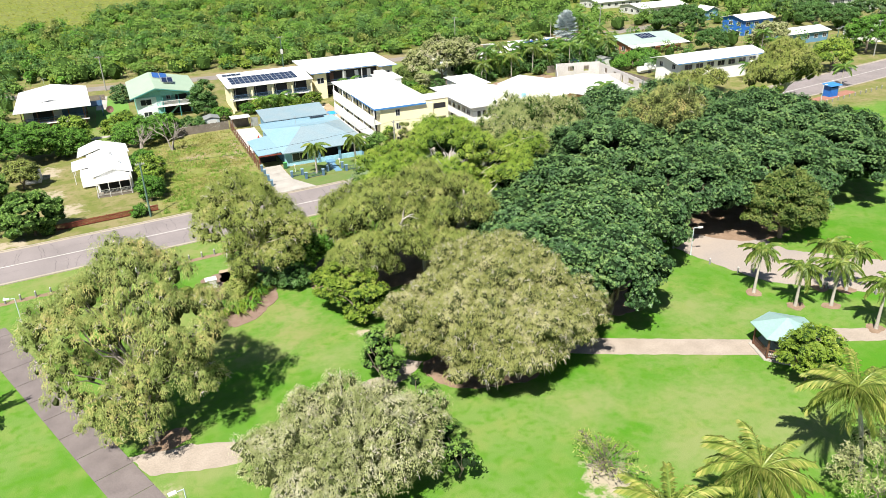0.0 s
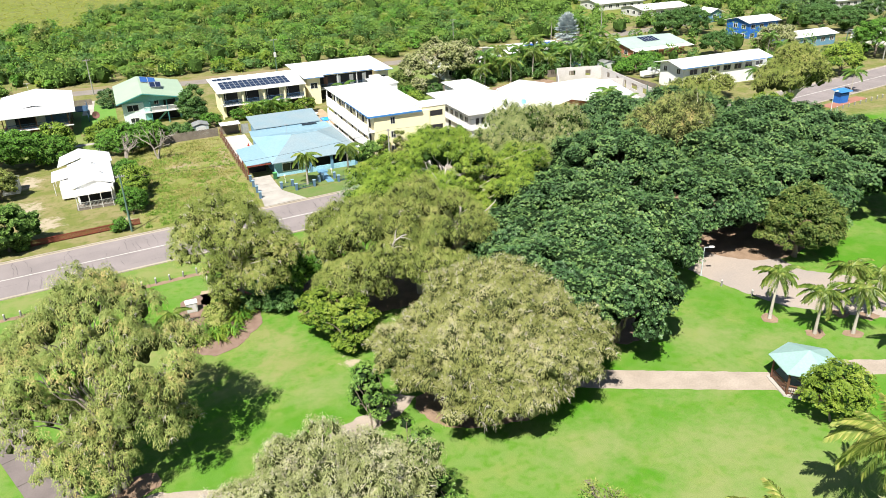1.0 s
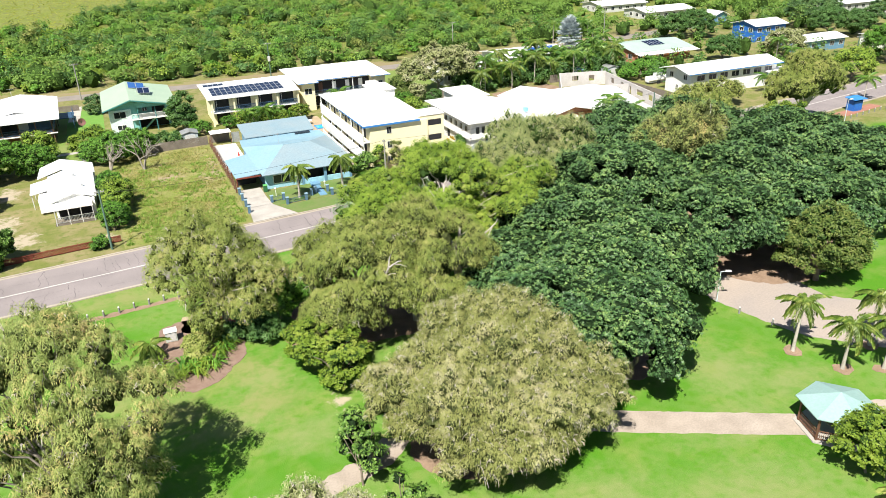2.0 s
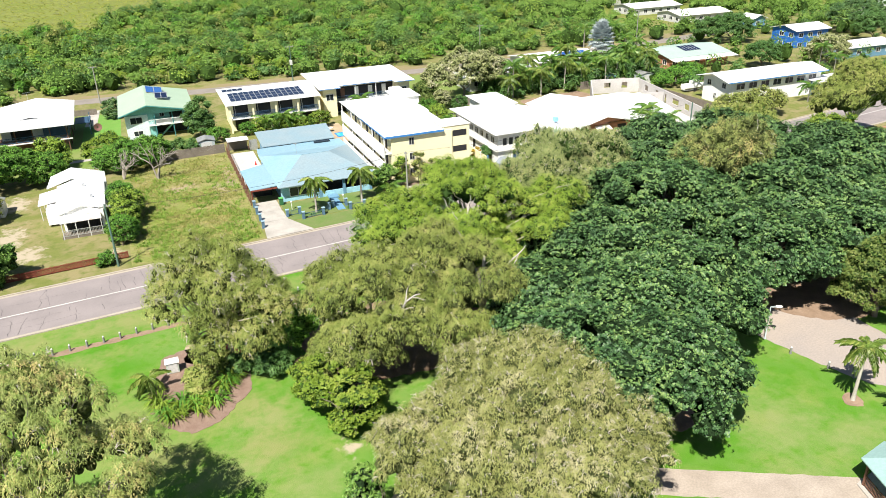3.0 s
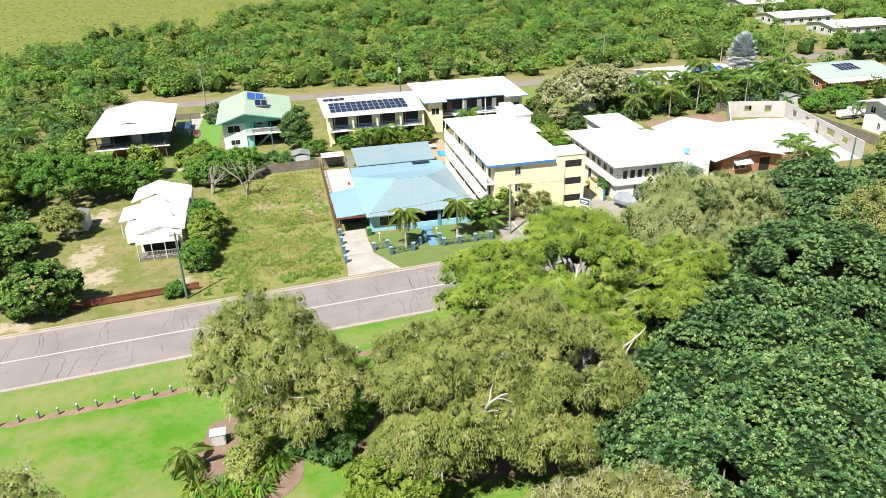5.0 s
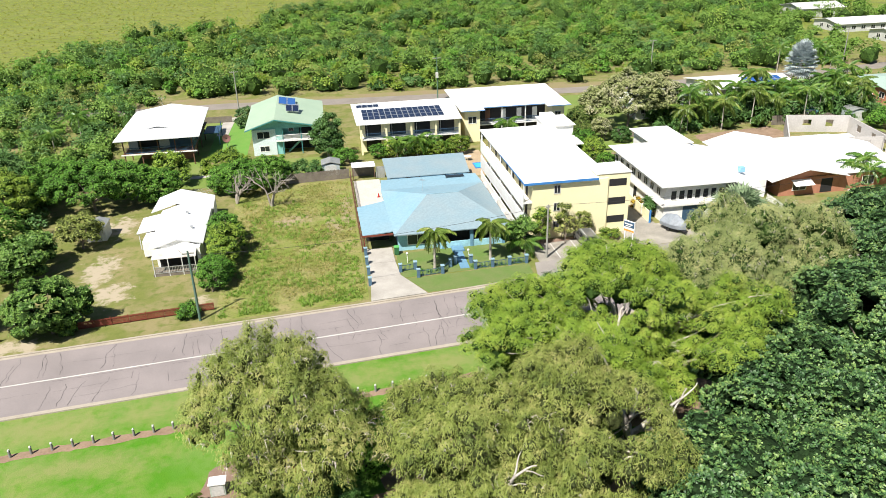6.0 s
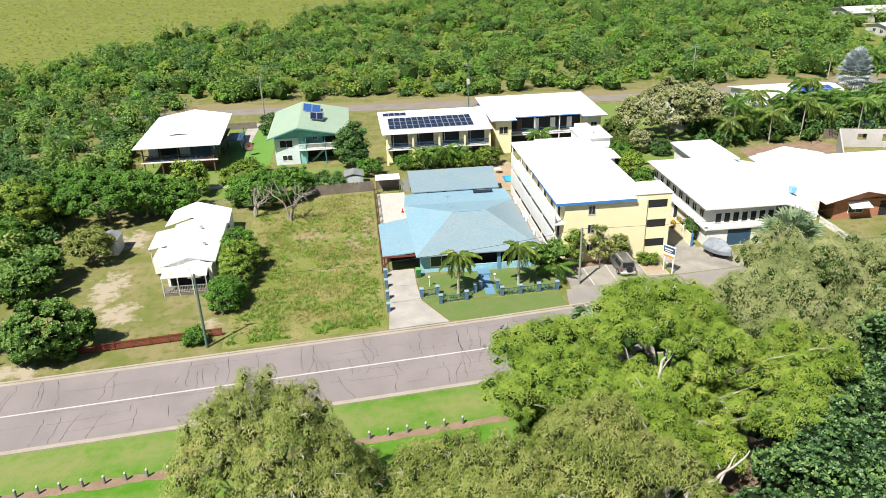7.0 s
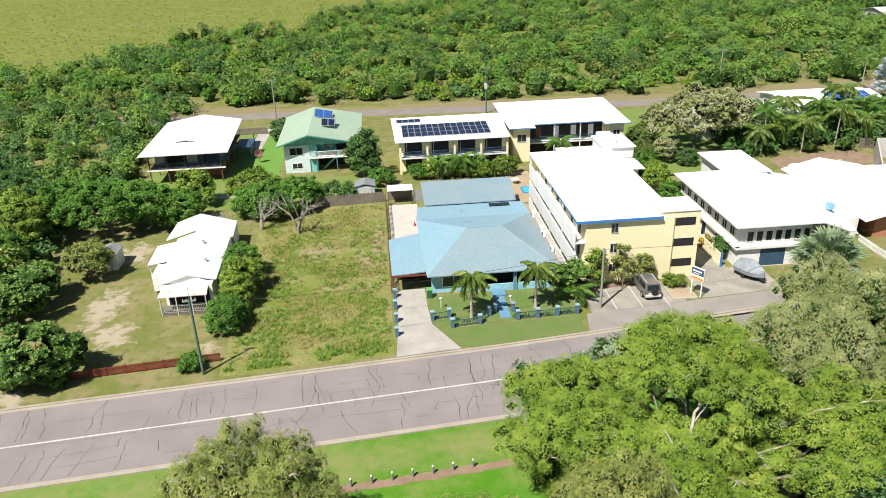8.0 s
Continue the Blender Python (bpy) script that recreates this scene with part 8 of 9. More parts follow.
M_LAMP = mat("pale_blue_pole", (0.55, 0.62, 0.63), None, 0.5, 1, 6)
lamp_post(61.0, 60.2, 3.5, -25, "pale park lamp beside the gravel car park")
lamp_post(-11.9, 78.2, 3.6, 175, "pale park lamp beside the footpath")
lamp_post(0.8, 41.2, 3.9, 190, "pale park lamp beside the footpath")
lamp_post(129.0, 101.0, 4.6, 0, "pale lamp near the bus shelter")

# bollards along the park's edge


def bollard():
    ob = thing("bollard", 0, 0, "short round timber bollard with pale grey top", "bollard", "bollards along the park edge")
    bm = bmesh.new()
    bmesh.ops.create_cone(bm, cap_ends=True, segments=10, radius1=0.11, radius2=0.10, depth=0.66, matrix=Matrix.Translation((0, 0, 0.33)))
    part("shaft", bm, M_BOLL, ob)
    bm = bmesh.new()
    bmesh.ops.create_cone(bm, cap_ends=True, segments=10, radius1=0.105, radius2=0.07, depth=0.10, matrix=Matrix.Translation((0, 0, 0.71)))
    part("cap", bm, M_GREYW, ob)
    return ob


M_BOLL = mat("weathered_bollard", (0.22, 0.22, 0.21), (0.16, 0.16, 0.15), 0.85, 1, 8)
b0 = bollard()
spots = [(-43.6 + 1.55 * k, 0) for k in range(46)]
spots = [(x, 85.65 + (x + 10.6) * (0.088 if x < 4 else 0.1)) for x, _ in spots]
spots += [(131.5 + 2.0 * k, 102.9 + 0.3 * k) for k in range(12)]
spots += [(61.2, 57.2), (62.4, 54.0), (63.2, 52.0), (66.2, 48.0), (68.0, 46.9), (71.5, 43.6), (74.5, 41.6), (77, 39.8), (60.4, 62.6)]
b0.matrix_basis = pose(*spots[0], 0)
for k, (x, y) in enumerate(spots[1:]):
    copy_thing(b0, pose(x, y, 0, 0, 0, 37 * k))


def power_pole(x, y, hgt, material, label, arm=1.6, box_at=None, rz=5, lean=(0, 0)):
    ob = thing("power_pole", x, y, label, "power pole", "power poles", rz=rz)
    arrmesh("pole", *tube([(x, y, -0.1), (x + lean[0] / 2, y + lean[1] / 2, hgt / 2), (x + lean[0], y + lean[1], hgt)], [0.15, 0.125, 0.10], 8), material, ob, smooth=True)
    if arm:
        part("cross_arm", boxes((x - arm / 2, x + arm / 2, y - 0.06, y + 0.06, hgt - 0.35, hgt - 0.22)), M_POLE, ob)
        for q in (-0.45, -0.2, 0.2, 0.45):
            part("insulator", boxes((x + q * arm - 0.03, x + q * arm + 0.03, y - 0.03, y + 0.03, hgt - 0.22, hgt - 0.06)), M_GREYW, ob)
    if box_at:
        part("transformer", boxes((x - 0.4, x + 0.1, y - 0.75, y - 0.15, box_at, box_at + 1.1)), M_GREYW, ob)


power_pole(2.8, 105.1, 8.1, M_POLEG, "green-stained timber power pole at the kerb", 1.2)
power_pole(42.75, 111.9, 6.9, M_POLE, "grey timber power pole at the car park", 0.5)
power_pole(43.0, 195.2, 9.6, M_POLEG, "tall power pole with transformer beside the lane", 1.8, 5.2)
power_pole(-0.6, 199.0, 8.4, M_POLE, "timber power pole beside the lane", 1.8)
power_pole(98.3, 207.0, 8.6, M_POLE, "timber power pole in the scrub edge", 1.8)
power_pole(150.0, 206.0, 9.0, M_POLE, "timber power pole beside the lane", 1.8)
power_pole(96.5, 115.6, 7.0, M_POLEG, "timber power pole at the kerb", 0)
power_pole(166.0, 129.5, 9.0, M_POLEG, "green power pole up the street", 1.8)
power_pole(184.0, 132.0, 9.0, M_POLE, "power pole up the street", 1.8)


def wire(a, b, sag, rad=0.022):
    t = np.linspace(0, 1, 14)[:, None]
    P = np.array(a) + (np.array(b) - np.array(a)) * t
    P[:, 2] -= sag * 4 * (t * (1 - t))[:, 0]
    return tube(P, np.full(14, rad), 3)


def cable(name, spans, label):
    ob = arrmesh(name, *joined([wire(*s) for s in spans]), M_BLACK)
    tagged(ob, label, "cable")


cable("power_line", [((2.8, 105.1, 7.9), (-1.0, 118.0, 2.9), 0.35)], "thin black service cable to the cottage")
cable("power_line", [((2.8, 105.1, 7.6), (42.75, 111.9, 6.8), 0.9)], "thin black cable along the street")
cable("power_line", [((43.0, 195.2, 9.3), (98.3, 207.0, 8.4), 1.0), ((43.0, 195.2, 9.3), (-0.6, 199.0, 8.2), 0.9)], "thin black cables along the lane")
cable("power_line", [((42.75, 111.9, 6.8), (96.5, 115.6, 6.9), 0.9)], "thin black cable along the street")

# red-brown slatted fence of the cottage
rf = thing("front_fence", -1, 106.6, "low red-brown slatted timber fence", "fence")


def slat_run(xa, ya, xb, yb, n):
    L_ = math.hypot(xb - xa, yb - ya)
    m = pose(xa, ya, 0, 0, 0, math.degrees(math.atan2(yb - ya, xb - xa)))
    w_ = L_ / n
    for k in range(n):
        bm = boxes((k * w_ + 0.06, (k + 1) * w_ - 0.06, -0.02, 0.02, 0.12, 0.2), (k * w_ + 0.06, (k + 1) * w_ - 0.06, -0.02, 0.02, 0.75, 0.83),
                   *[(q, q + 0.07, 0.02, 0.045, 0.05, 0.9) for q in np.arange(k * w_ + 0.08, (k + 1) * w_ - 0.1, 0.085)])
        bm.transform(m)
        part("slat_panel", bm, M_REDF, rf)
        bm = boxes((k * w_ - 0.05, k * w_ + 0.05, -0.05, 0.05, 0, 1.0))
        bm.transform(m)
        part("post", bm, M_REDF, rf)


slat_run(-9.8, 105.7, 4.1, 107.2, 8)
slat_run(-22.0, 104.4, -16.8, 104.9, 3)


def estate_car(x, y, rz):
    """A large off-road wagon, built along y with its tail to -y."""
    ob = thing("car", x, y, "grey off-road wagon with spare wheel on its tail", "car", rz=rz)
    half = [(0.55, -2.25), (0.95, -2.3), (1.15, -2.28), (1.86, -2.05), (1.9, -1.2), (1.9, 0.2), (1.84, 0.55), (1.2, 1.15), (1.1, 1.3), (1.02, 2.2), (0.6, 2.32), (0.45, 2.2), (0.45, -2.2)]
    bm = bmesh.new()
    rows = []
    for s in (-0.88, -0.80, 0.80, 0.88):
        ring = []
        for z, q in half:
            inn = 1.0 if z < 1.2 else 1.0 - 0.16 * (z - 1.2) / 0.7
            ring.append(bm.verts.new((x + s * inn, y + q * (0.985 if abs(s) > 0.85 else 1), z - (0.05 if abs(s) > 0.85 and z > 1.5 else 0))))
        rows.append(ring)
    n = len(half)
    for a, b in zip(rows, rows[1:]):
        for i in range(n):
            bm.faces.new((a[i], a[(i + 1) % n], b[(i + 1) % n], b[i]))
    bm.faces.new(rows[0])
    bm.faces.new(rows[-1][::-1])
    part("body", bm, M_CARB, ob)
    for s in (-1, 1):
        g_ = bmesh.new()
        for y0, y1 in ((-1.9, -0.95), (-0.87, -0.05), (0.03, 0.68)):
            t1 = y1 if y1 < 0.5 else 0.45
            v = [g_.verts.new((x + s * k, y + yy, z)) for k, yy, z in ((0.885, y0, 1.22), (0.885, y1 + (0.3 if y1 > 0.5 else 0), 1.22), (0.775, t1, 1.74), (0.775, y0 + (0.06 if y0 < -1.5 else 0), 1.74))]
            g_.faces.new(v)
        part("side_glass", g_, M_GLASS, ob)
    w_ = bmesh.new()
    w_.faces.new([w_.verts.new((x + a, y + b, z)) for a, b, z in ((-0.68, -2.285, 1.22), (0.68, -2.285, 1.22), (0.6, -2.105, 1.74), (-0.6, -2.105, 1.74))])
    part("rear_glass", w_, M_GLASS, ob)
    w_ = bmesh.new()
    w_.faces.new([w_.verts.new((x + a, y + b, z)) for a, b, z in ((-0.7, 1.11, 1.26), (0.7, 1.11, 1.26), (0.64, 0.62, 1.8), (-0.64, 0.62, 1.8))])
    part("windscreen", w_, M_GLASS, ob)
    part("rear_bumper", boxes((x - 0.86, x + 0.86, y - 2.45, y - 2.24, 0.48, 0.68)), M_GREYW, ob)
    part("number_plate", boxes((x - 0.55, x - 0.15, y - 2.31, y - 2.29, 0.75, 0.87)), M_WHITE, ob)
    for s in (-1, 1):
        part("tail_lamp", boxes((x + s * 0.83 - 0.05, x + s * 0.83 + 0.05, y - 2.31, y - 2.2, 0.85, 1.15)), M_REDL, ob)
        part("roof_rail", boxes((x + s * 0.62 - 0.03, x + s * 0.62 + 0.03, y - 1.9, y + 0.2, 1.92, 1.97)), M_GREYW, ob)
        for q in (-1.35, 1.45):
            t_ = bmesh.new()
            bmesh.ops.create_cone(t_, cap_ends=True, segments=20, radius1=0.37, radius2=0.37, depth=0.24, matrix=Matrix.Translation((x + s * 0.80, y + q, 0.37)) @ pose(0, 0, 0, 0, 90, 0))
            ty = part("wheel", t_, M_BLACK, ob)
            t_ = bmesh.new()
            bmesh.ops.create_cone(t_, cap_ends=True, segments=14, radius1=0.21, radius2=0.19, depth=0.25, matrix=Matrix.Translation((x + s * 0.81, y + q, 0.37)) @ pose(0, 0, 0, 0, 90, 0))
            part("rim", t_, M_METAL, ty)
    t_ = bmesh.new()
    bmesh.ops.create_cone(t_, cap_ends=True, segments=20, radius1=0.36, radius2=0.36, depth=0.22, matrix=Matrix.Translation((x + 0.1, y - 2.42, 1.08)) @ pose(0, 0, 0, 90, 0, 0))
    part("spare_wheel", t_, M_BLACK, ob)


estate_car(48.7, 114.9, 0)

# motel sign at the drive
sg = thing("motel_sign", 53.9, 113.2, "blue, white and orange motel sign on posts", "sign", rz=-58)
posts(sg, [(53.3, 112.9), (54.5, 112.9)], 0, 2.2, M_WHITE, 0.12)
part("board", boxes((53.1, 54.7, 112.8, 113.0, 1.9, 3.3)), M_WHITE, sg, "white sign board")
part("upper_band", boxes((53.16, 54.64, 112.775, 112.8, 2.5, 3.24)), M_NAVY, sg)
part("lower_band", boxes((53.16, 54.64, 112.775, 112.8, 1.96, 2.2)), mat("orange_paint", (0.7, 0.3, 0.05), None, 0.5, 1, 6), sg)
part("lettering_bar", boxes((53.3, 54.4, 112.755, 112.775, 2.85, 3.0)), M_WHITE, sg)
part("lettering_bar", boxes((53.4, 54.2, 112.755, 112.775, 2.62, 2.7)), M_WHITE, sg)
# covered trailer
tr = thing("covered_trailer", 61.3, 116.3, "small boat trailer under a silver-grey cover on the concrete drive", "trailer", rz=-30)
tarp = []
for u, w, top in ((-2.3, 0.75, 1.15), (-2.0, 1.05, 1.55), (-0.9, 1.1, 1.8), (0.3, 1.1, 1.95), (1.3, 0.85, 1.7), (2.1, 0.4, 1.45), (2.5, 0.08, 1.3)):
    for s, z in ((-1.0, 0.55), (-1.08, 0.95), (-0.55, 0.62 * top + 0.38), (0.0, top), (0.55, 0.62 * top + 0.36), (1.08, 0.95), (1.0, 0.55)):
        q = pose(61.3, 116.3, 0, 0, 0, -38) @ Vector((u * 0.76, s * w, z * 1.18))
        tarp.append(q[:])
tf = [(i * 7 + j, i * 7 + (j + 1) % 7, (i + 1) * 7 + (j + 1) % 7, (i + 1) * 7 + j) for i in range(6) for j in range(7)] + [tuple(range(6, -1, -1)), tuple(range(42, 49))]
tm = bpy.data.meshes.new("cover")
tm.from_pydata(tarp, [], tf)
bm = bmesh.new()
bm.from_mesh(tm)
bpy.data.meshes.remove(tm)
part("cover", bm, mat("silver_cover", (0.24, 0.27, 0.30), (0.17, 0.19, 0.22), 0.6, 1.2, 4), tr)
part("keel_frame", panels([(59.8, 117.1, 0.5), (62.8, 114.8, 0.5), (63.1, 115.2, 0.5), (60.1, 117.5, 0.5)], t=0.12), M_DARK, tr)
for s in (-0.8, 0.8):
    t_ = bmesh.new()
    bmesh.ops.create_cone(t_, cap_ends=True, segments=16, radius1=0.3, radius2=0.3, depth=0.2, matrix=Matrix.Translation((61.1 + s * 0.62, 116.4 + s * 0.79, 0.3)) @ pose(0, 0, 0, 90, 0, -38))
    part("wheel", t_, M_BLACK, tr)
# wheelie bins and pot by the blue house carport
for k, x in enumerate((25.0,)):
    wb = thing("wheelie_bin", x, 116.9, "dark green wheelie bin with yellow-green lid", "bin")
    part("body", boxes((x - 0.28, x + 0.28, 116.6, 117.2, 0.08, 1.0)), mat("bin_green", (0.03, 0.13, 0.05), None, 0.5, 1, 6), wb)
    part("lid", boxes((x - 0.31, x + 0.31, 116.56, 117.24, 1.0, 1.08)), mat("bin_lid", (0.12, 0.42, 0.12), None, 0.5, 1, 6), wb)


def globe_lamp(x, y):
    ob = thing("garden_lamp", x, y, "white globe garden lamp on a post", "lamp", "garden lamps")
    part("post", boxes((x - 0.03, x + 0.03, y - 0.03, y + 0.03, 0, 1.1)), M_WHITE, ob)
    bm = bmesh.new()
    bmesh.ops.create_icosphere(bm, subdivisions=2, radius=0.15, matrix=Matrix.Translation((x, y, 1.24)))
    part("globe", bm, M_WHITE, ob, smooth=True)


globe_lamp(26.0, 114.2)
globe_lamp(33.4, 113.6)
# low hedge plants behind the front fence
hr = np.random.default_rng(31)
for k in range(12):
    x = 27.2 + k * 1.08
    if 30.2 < x < 33.4:
        continue
    strap_plant(x, 111.3 + hr.uniform(-0.15, 0.3), 16, 0.55, L_MID, "small green border plant behind the fence", 900 + k)

# bus shelter and skip
bs_ = thing("bus_shelter", 139.0, 107.2, "bright blue metal bus shelter", "bus shelter", rz=0)
part("back_wall", boxes((137.9, 140.3, 107.9, 108.0, 0.05, 2.3)), M_ROYAL, bs_)
part("side_wall", boxes((137.9, 138.0, 106.4, 107.9, 0.05, 2.3)), M_ROYAL, bs_)
part("side_wall", boxes((140.2, 140.3, 106.4, 107.9, 0.05, 2.3)), M_ROYAL, bs_)
part("front_wall", boxes((138.0, 140.2, 106.3, 106.4, 0.05, 1.9)), M_ROYAL, bs_)
part("roof", panels([(137.4, 105.9, 2.4), (140.8, 105.9, 2.4), (140.8, 108.3, 2.62), (137.4, 108.3, 2.62)], t=0.1), mat("pale_blue_roof", (0.05, 0.24, 0.62), None, 0.4, 1, 5), bs_)
sk = thing("skip_bin", 115.2, 128.0, "blue builder's skip behind the fence", "skip")
bm = bmesh.new()
prism(bm, [(113.8, 0.1), (116.6, 0.1), (117.2, 1.4), (113.2, 1.4)], 127.2, 128.8)
part("body", bm, mat("skip_blue", (0.03, 0.25, 0.7), None, 0.5, 1, 5), sk)
part("rim", boxes((113.15, 117.25, 127.1, 127.2, 1.32, 1.45), (113.15, 117.25, 128.8, 128.9, 1.32, 1.45)), M_ROYAL, sk)
# electrical cabinet in the garden bed
el = thing("utility_cabinet", 7.4, 78.4, "pale green roadside utility cabinet", "cabinet")
part("body", boxes((6.9, 8.0, 78.0, 78.8, 0, 1.1)), mat("cabinet_green", (0.42, 0.5, 0.42), None, 0.6, 1, 6), el)
part("lid", boxes((6.82, 8.08, 77.92, 78.88, 1.1, 1.18)), M_WHITE, el)
part("door", boxes((7.0, 7.9, 77.97, 77.995, 0.1, 1.0)), M_GREYW, el)
# trampoline behind the white building
tp = thing("trampoline", 63.5, 144, "round black trampoline with enclosure posts", "trampoline")
bm = bmesh.new()
bmesh.ops.create_cone(bm, cap_ends=True, segments=18, radius1=1.6, radius2=1.6, depth=0.06, matrix=Matrix.Translation((63.5, 144, 0.85)))
part("mat", bm, M_BLACK, tp)
for k in range(6):
    a = k * math.pi / 3
    posts(tp, [(63.5 + 1.65 * math.cos(a), 144 + 1.65 * math.sin(a))], 0, 2.2, M_METAL, 0.06)
bm = bmesh.new()
bmesh.ops.create_cone(bm, cap_ends=False, segments=18, radius1=1.66, radius2=1.66, depth=0.25, matrix=Matrix.Translation((63.5, 144, 2.0)))
part("net_top", bm, M_BLACK, tp)
# blue pool by the terrace
pl = thing("pool", 42.5, 148, "small bright blue swimming pool", "pool")
part("water", boxes((41.6, 43.4, 147.2, 149.5, 0.02, 0.10)), glassmat("pool_water", (0.05, 0.42, 0.62), 0.05), pl)
part("coping", boxes((41.4, 41.6, 147.0, 149.7, 0.02, 0.14), (43.4, 43.6, 147.0, 149.7, 0.02, 0.14), (41.6, 43.4, 147.0, 147.2, 0.02, 0.14), (41.6, 43.4, 149.5, 149.7, 0.02, 0.14)), M_TRIMB, pl)
# boat and clutter in the far yard
bt = thing("boat", 122, 146, "white motor boat on a trailer", "boat")
bm = bmesh.new()
prism(bm, [(145.1, 0.9), (145.5, 0.5), (146.5, 0.5), (146.9, 0.9), (146.8, 1.6), (145.2, 1.6)], 119.5, 125.0, "x")
part("hull", bm, M_WHITE, bt)
part("cabin", boxes((121.5, 123.4, 145.4, 146.6, 1.6, 2.3)), M_WHITE, bt)
part("trailer", boxes((119.5, 125.5, 145.3, 146.7, 0.35, 0.5)), M_METAL, bt)
part("wheel", boxes((121.8, 122.5, 145.0, 145.25, 0.0, 0.7)), M_BLACK, bt)
part("wheel", boxes((121.8, 122.5, 146.75, 147.0, 0.0, 0.7)), M_BLACK, bt)
for k, (x, y, a, b, c, m_) in enumerate([(86, 151, 2.4, 0.8, 0.5, M_WHITE), (88.5, 150, 1.2, 1.0, 0.9, M_BLUEW), (91, 152, 1.5, 0.6, 0.4, M_GREYF), (93, 151, 0.9, 0.9, 0.7, M_CONC), (84.5, 148.6, 0.8, 0.8, 1.0, M_TRIMB)]):
    cl = thing("junk_pile", x, y, "discarded boards and boxes in the bare yard", "clutter", "yard clutter")
    bm = boxes((x - a / 2, x + a / 2, y - b / 2, y + b / 2, 0.02, c), (x - a / 3, x + a / 2.2, y - b / 2.5, y + b / 3, c, c + 0.15))
    part("stack", bm, m_, cl)

# play equipment on sand behind the garden bed
sheet("play_sand", ragged(blob(10.8, 80.6, 2.6, 2.0, seed=17), 0.4, 0.2), M_SAND, "sand under the play equipment", "sand", 0.03)
pe = thing("play_equipment", 11.0, 80.2, "blue and red park play frame with slide", "play equipment")
posts(pe, [(10.3, 79.6), (11.7, 79.6), (10.3, 80.9), (11.7, 80.9)], 0, 2.2, M_ROYAL, 0.1)
part("deck", boxes((10.3, 11.7, 79.6, 80.9, 1.1, 1.2)), M_METAL, pe)
part("panel", boxes((10.35, 11.65, 79.55, 79.6, 1.2, 1.9)), M_TRIMB, pe)
part("slide", panels([(11.7, 79.9, 1.2), (13.4, 78.4, 0.3), (13.9, 78.9, 0.3), (11.9, 80.5, 1.2)], t=0.08), mat("red_plastic", (0.45, 0.03, 0.02), None, 0.4, 1, 5), pe)
tb = thing("park_bench", 13.4, 77.0, "red slatted park bench in the garden bed", "bench")
for k in range(4):
    part("slat", boxes((12.6, 14.2, 76.8 + k * 0.13, 76.9 + k * 0.13, 0.45, 0.49)), bpy.data.materials["red_plastic"], tb)
for x in (12.8, 14.0):
    part("leg", boxes((x - 0.04, x + 0.04, 76.85, 77.25, 0, 0.45)), M_METAL, tb)

# satellite dish on the side lawn
sd_ = thing("satellite_dish", -0.3, 170.0, "rust-red mesh satellite dish on a lawn pole", "satellite dish")
part("pole", boxes((-0.35, -0.25, 169.95, 170.05, 0, 1.4)), M_METAL, sd_)
bm = bmesh.new()
bmesh.ops.create_cone(bm, cap_ends=False, segments=20, radius1=0.15, radius2=0.75, depth=0.28, matrix=Matrix.Translation((-0.3, 169.8, 1.7)) @ pose(0, 0, 0, 70, 0, 10))
bmesh.ops.solidify(bm, geom=bm.faces[:], thickness=0.03)
part("reflector", bm, M_REDB, sd_)
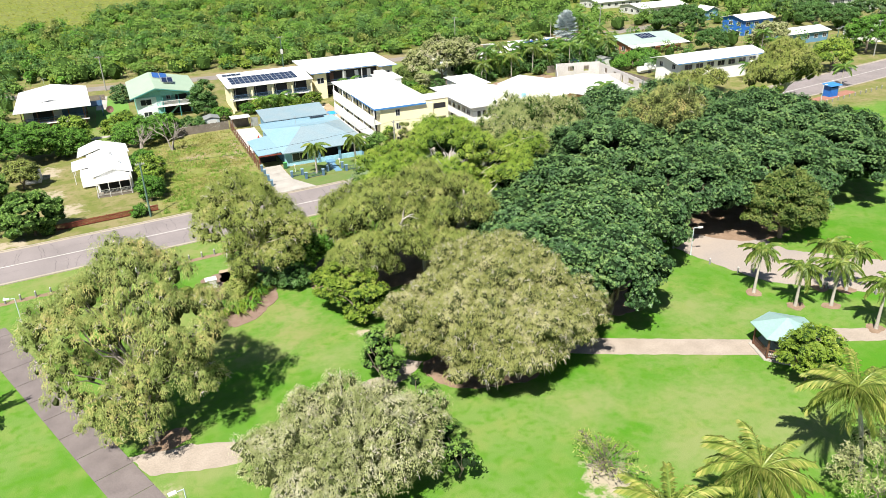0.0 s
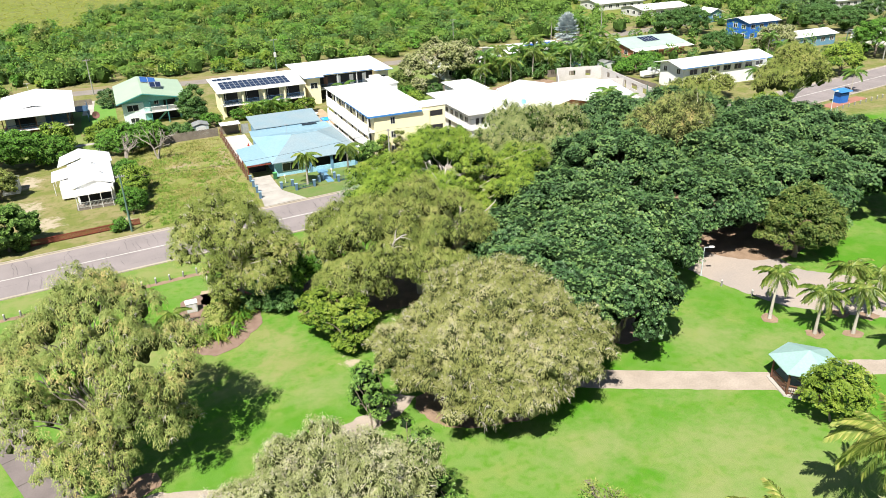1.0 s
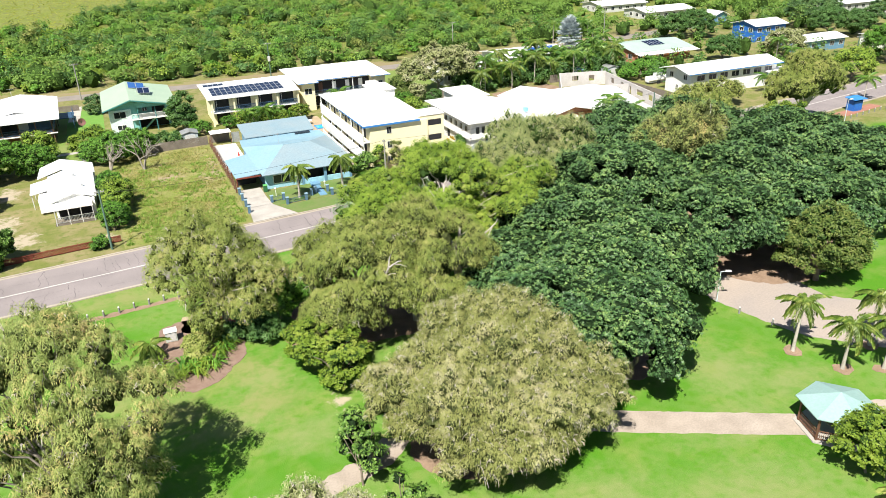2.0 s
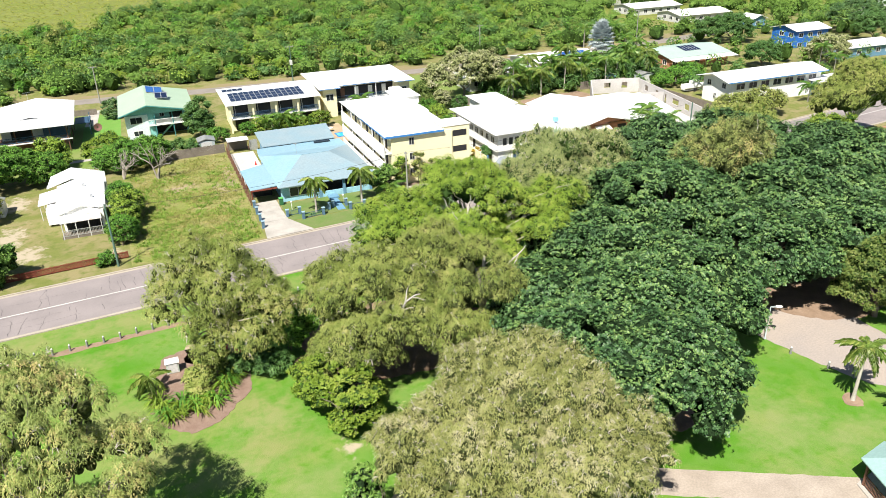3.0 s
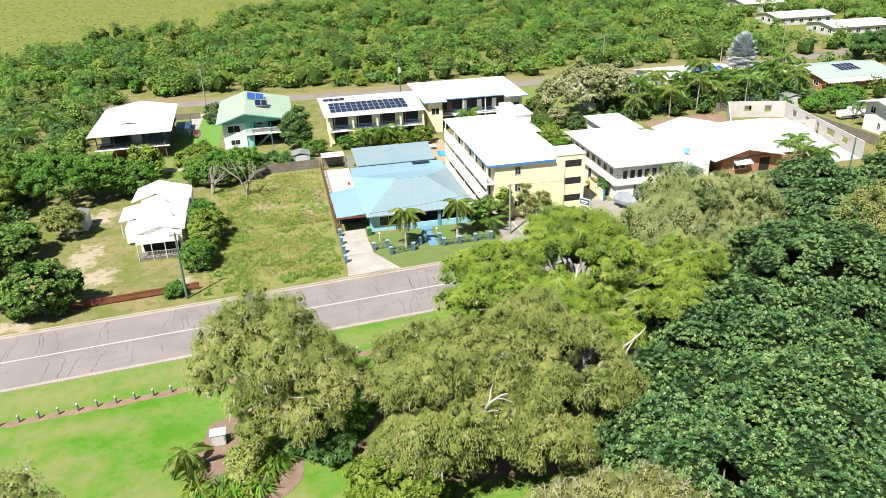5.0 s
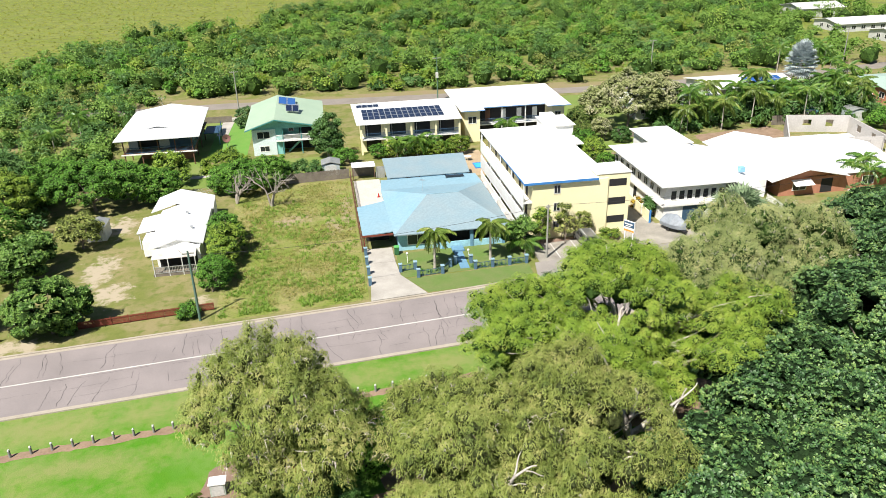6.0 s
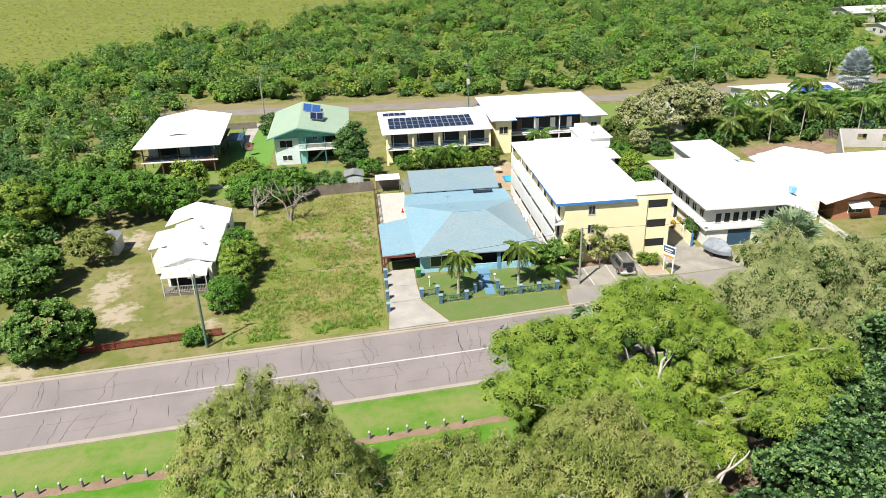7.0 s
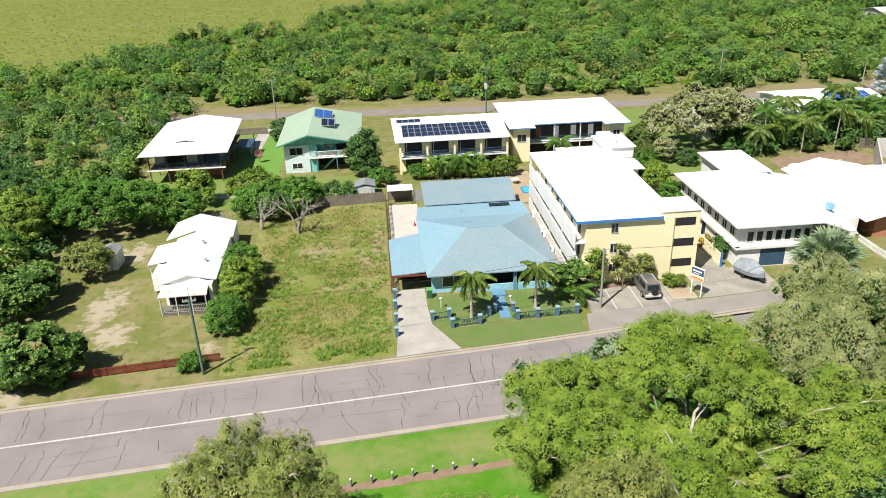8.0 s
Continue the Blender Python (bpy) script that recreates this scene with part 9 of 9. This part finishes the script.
# cone in the courtyard
tc = thing("traffic_cone", 24.6, 137.4, "small orange-red traffic cone on the courtyard slab", "cone", z=0.05)
bm = bmesh.new()
bmesh.ops.create_cone(bm, cap_ends=True, segments=12, radius1=0.17, radius2=0.03, depth=0.6, matrix=Matrix.Translation((24.6, 137.4, 0.37)))
part("cone_body", bm, bpy.data.materials["red_plastic"], tc)
part("foot", boxes((24.4, 24.8, 137.2, 137.6, 0.05, 0.08)), bpy.data.materials["red_plastic"], tc)
# round table on the pool terrace
rt = thing("garden_table", 41.0, 151.6, "round white table on the ochre terrace", "table")
bm = bmesh.new()
bmesh.ops.create_cone(bm, cap_ends=True, segments=20, radius1=0.62, radius2=0.62, depth=0.04, matrix=Matrix.Translation((41.0, 151.6, 0.74)))
part("tabletop", bm, M_WHITE, rt)
part("pedestal", boxes((40.95, 41.05, 151.55, 151.65, 0.03, 0.72)), M_WHITE, rt)


def condenser(x, y):
    ob = thing("air_conditioner", x, y, "white outdoor air conditioner unit beside the path", "air conditioner", "air conditioners", z=0.03)
    part("case", boxes((x - 0.16, x + 0.16, y - 0.42, y + 0.42, 0.1, 0.75)), M_WHITE, ob)
    part("grille", boxes((x - 0.175, x - 0.16, y - 0.3, y + 0.15, 0.17, 0.68)), M_GREYF, ob)
    part("stand", boxes((x - 0.14, x + 0.14, y - 0.38, y + 0.38, 0.03, 0.1)), M_DARK, ob)


for y in (126.4, 131.0, 132.6, 137.8):
    condenser(40.9, y)
# aerial of the high-set house
an = thing("tv_aerial", -12.1, 178.5, "thin metal television aerial on a white roof", "aerial", z=6.0)
part("mast", boxes((-12.12, -12.08, 178.48, 178.52, 5.9, 8.0)), M_METAL, an)
part("boom", boxes((-12.7, -11.5, 178.49, 178.51, 7.9, 7.93)), M_METAL, an)
for k in range(5):
    part("rod", boxes((-12.65 + 0.27 * k, -12.63 + 0.27 * k, 178.1, 178.9, 7.93, 7.95)), M_METAL, an)
# white picket fence before the brick house
wp = thing("picket_fence", 78.7, 121, "white timber picket fence before the brick house", "fence")
part("rail", boxes((78.68, 78.72, 116.6, 123.4, 0.25, 0.32), (78.68, 78.72, 116.6, 123.4, 0.75, 0.82)), M_WHITE, wp)
for k in range(34):
    part("picket", boxes((78.64, 78.68, 116.65 + 0.2 * k, 116.75 + 0.2 * k, 0.05, 1.0)), M_WHITE, wp)
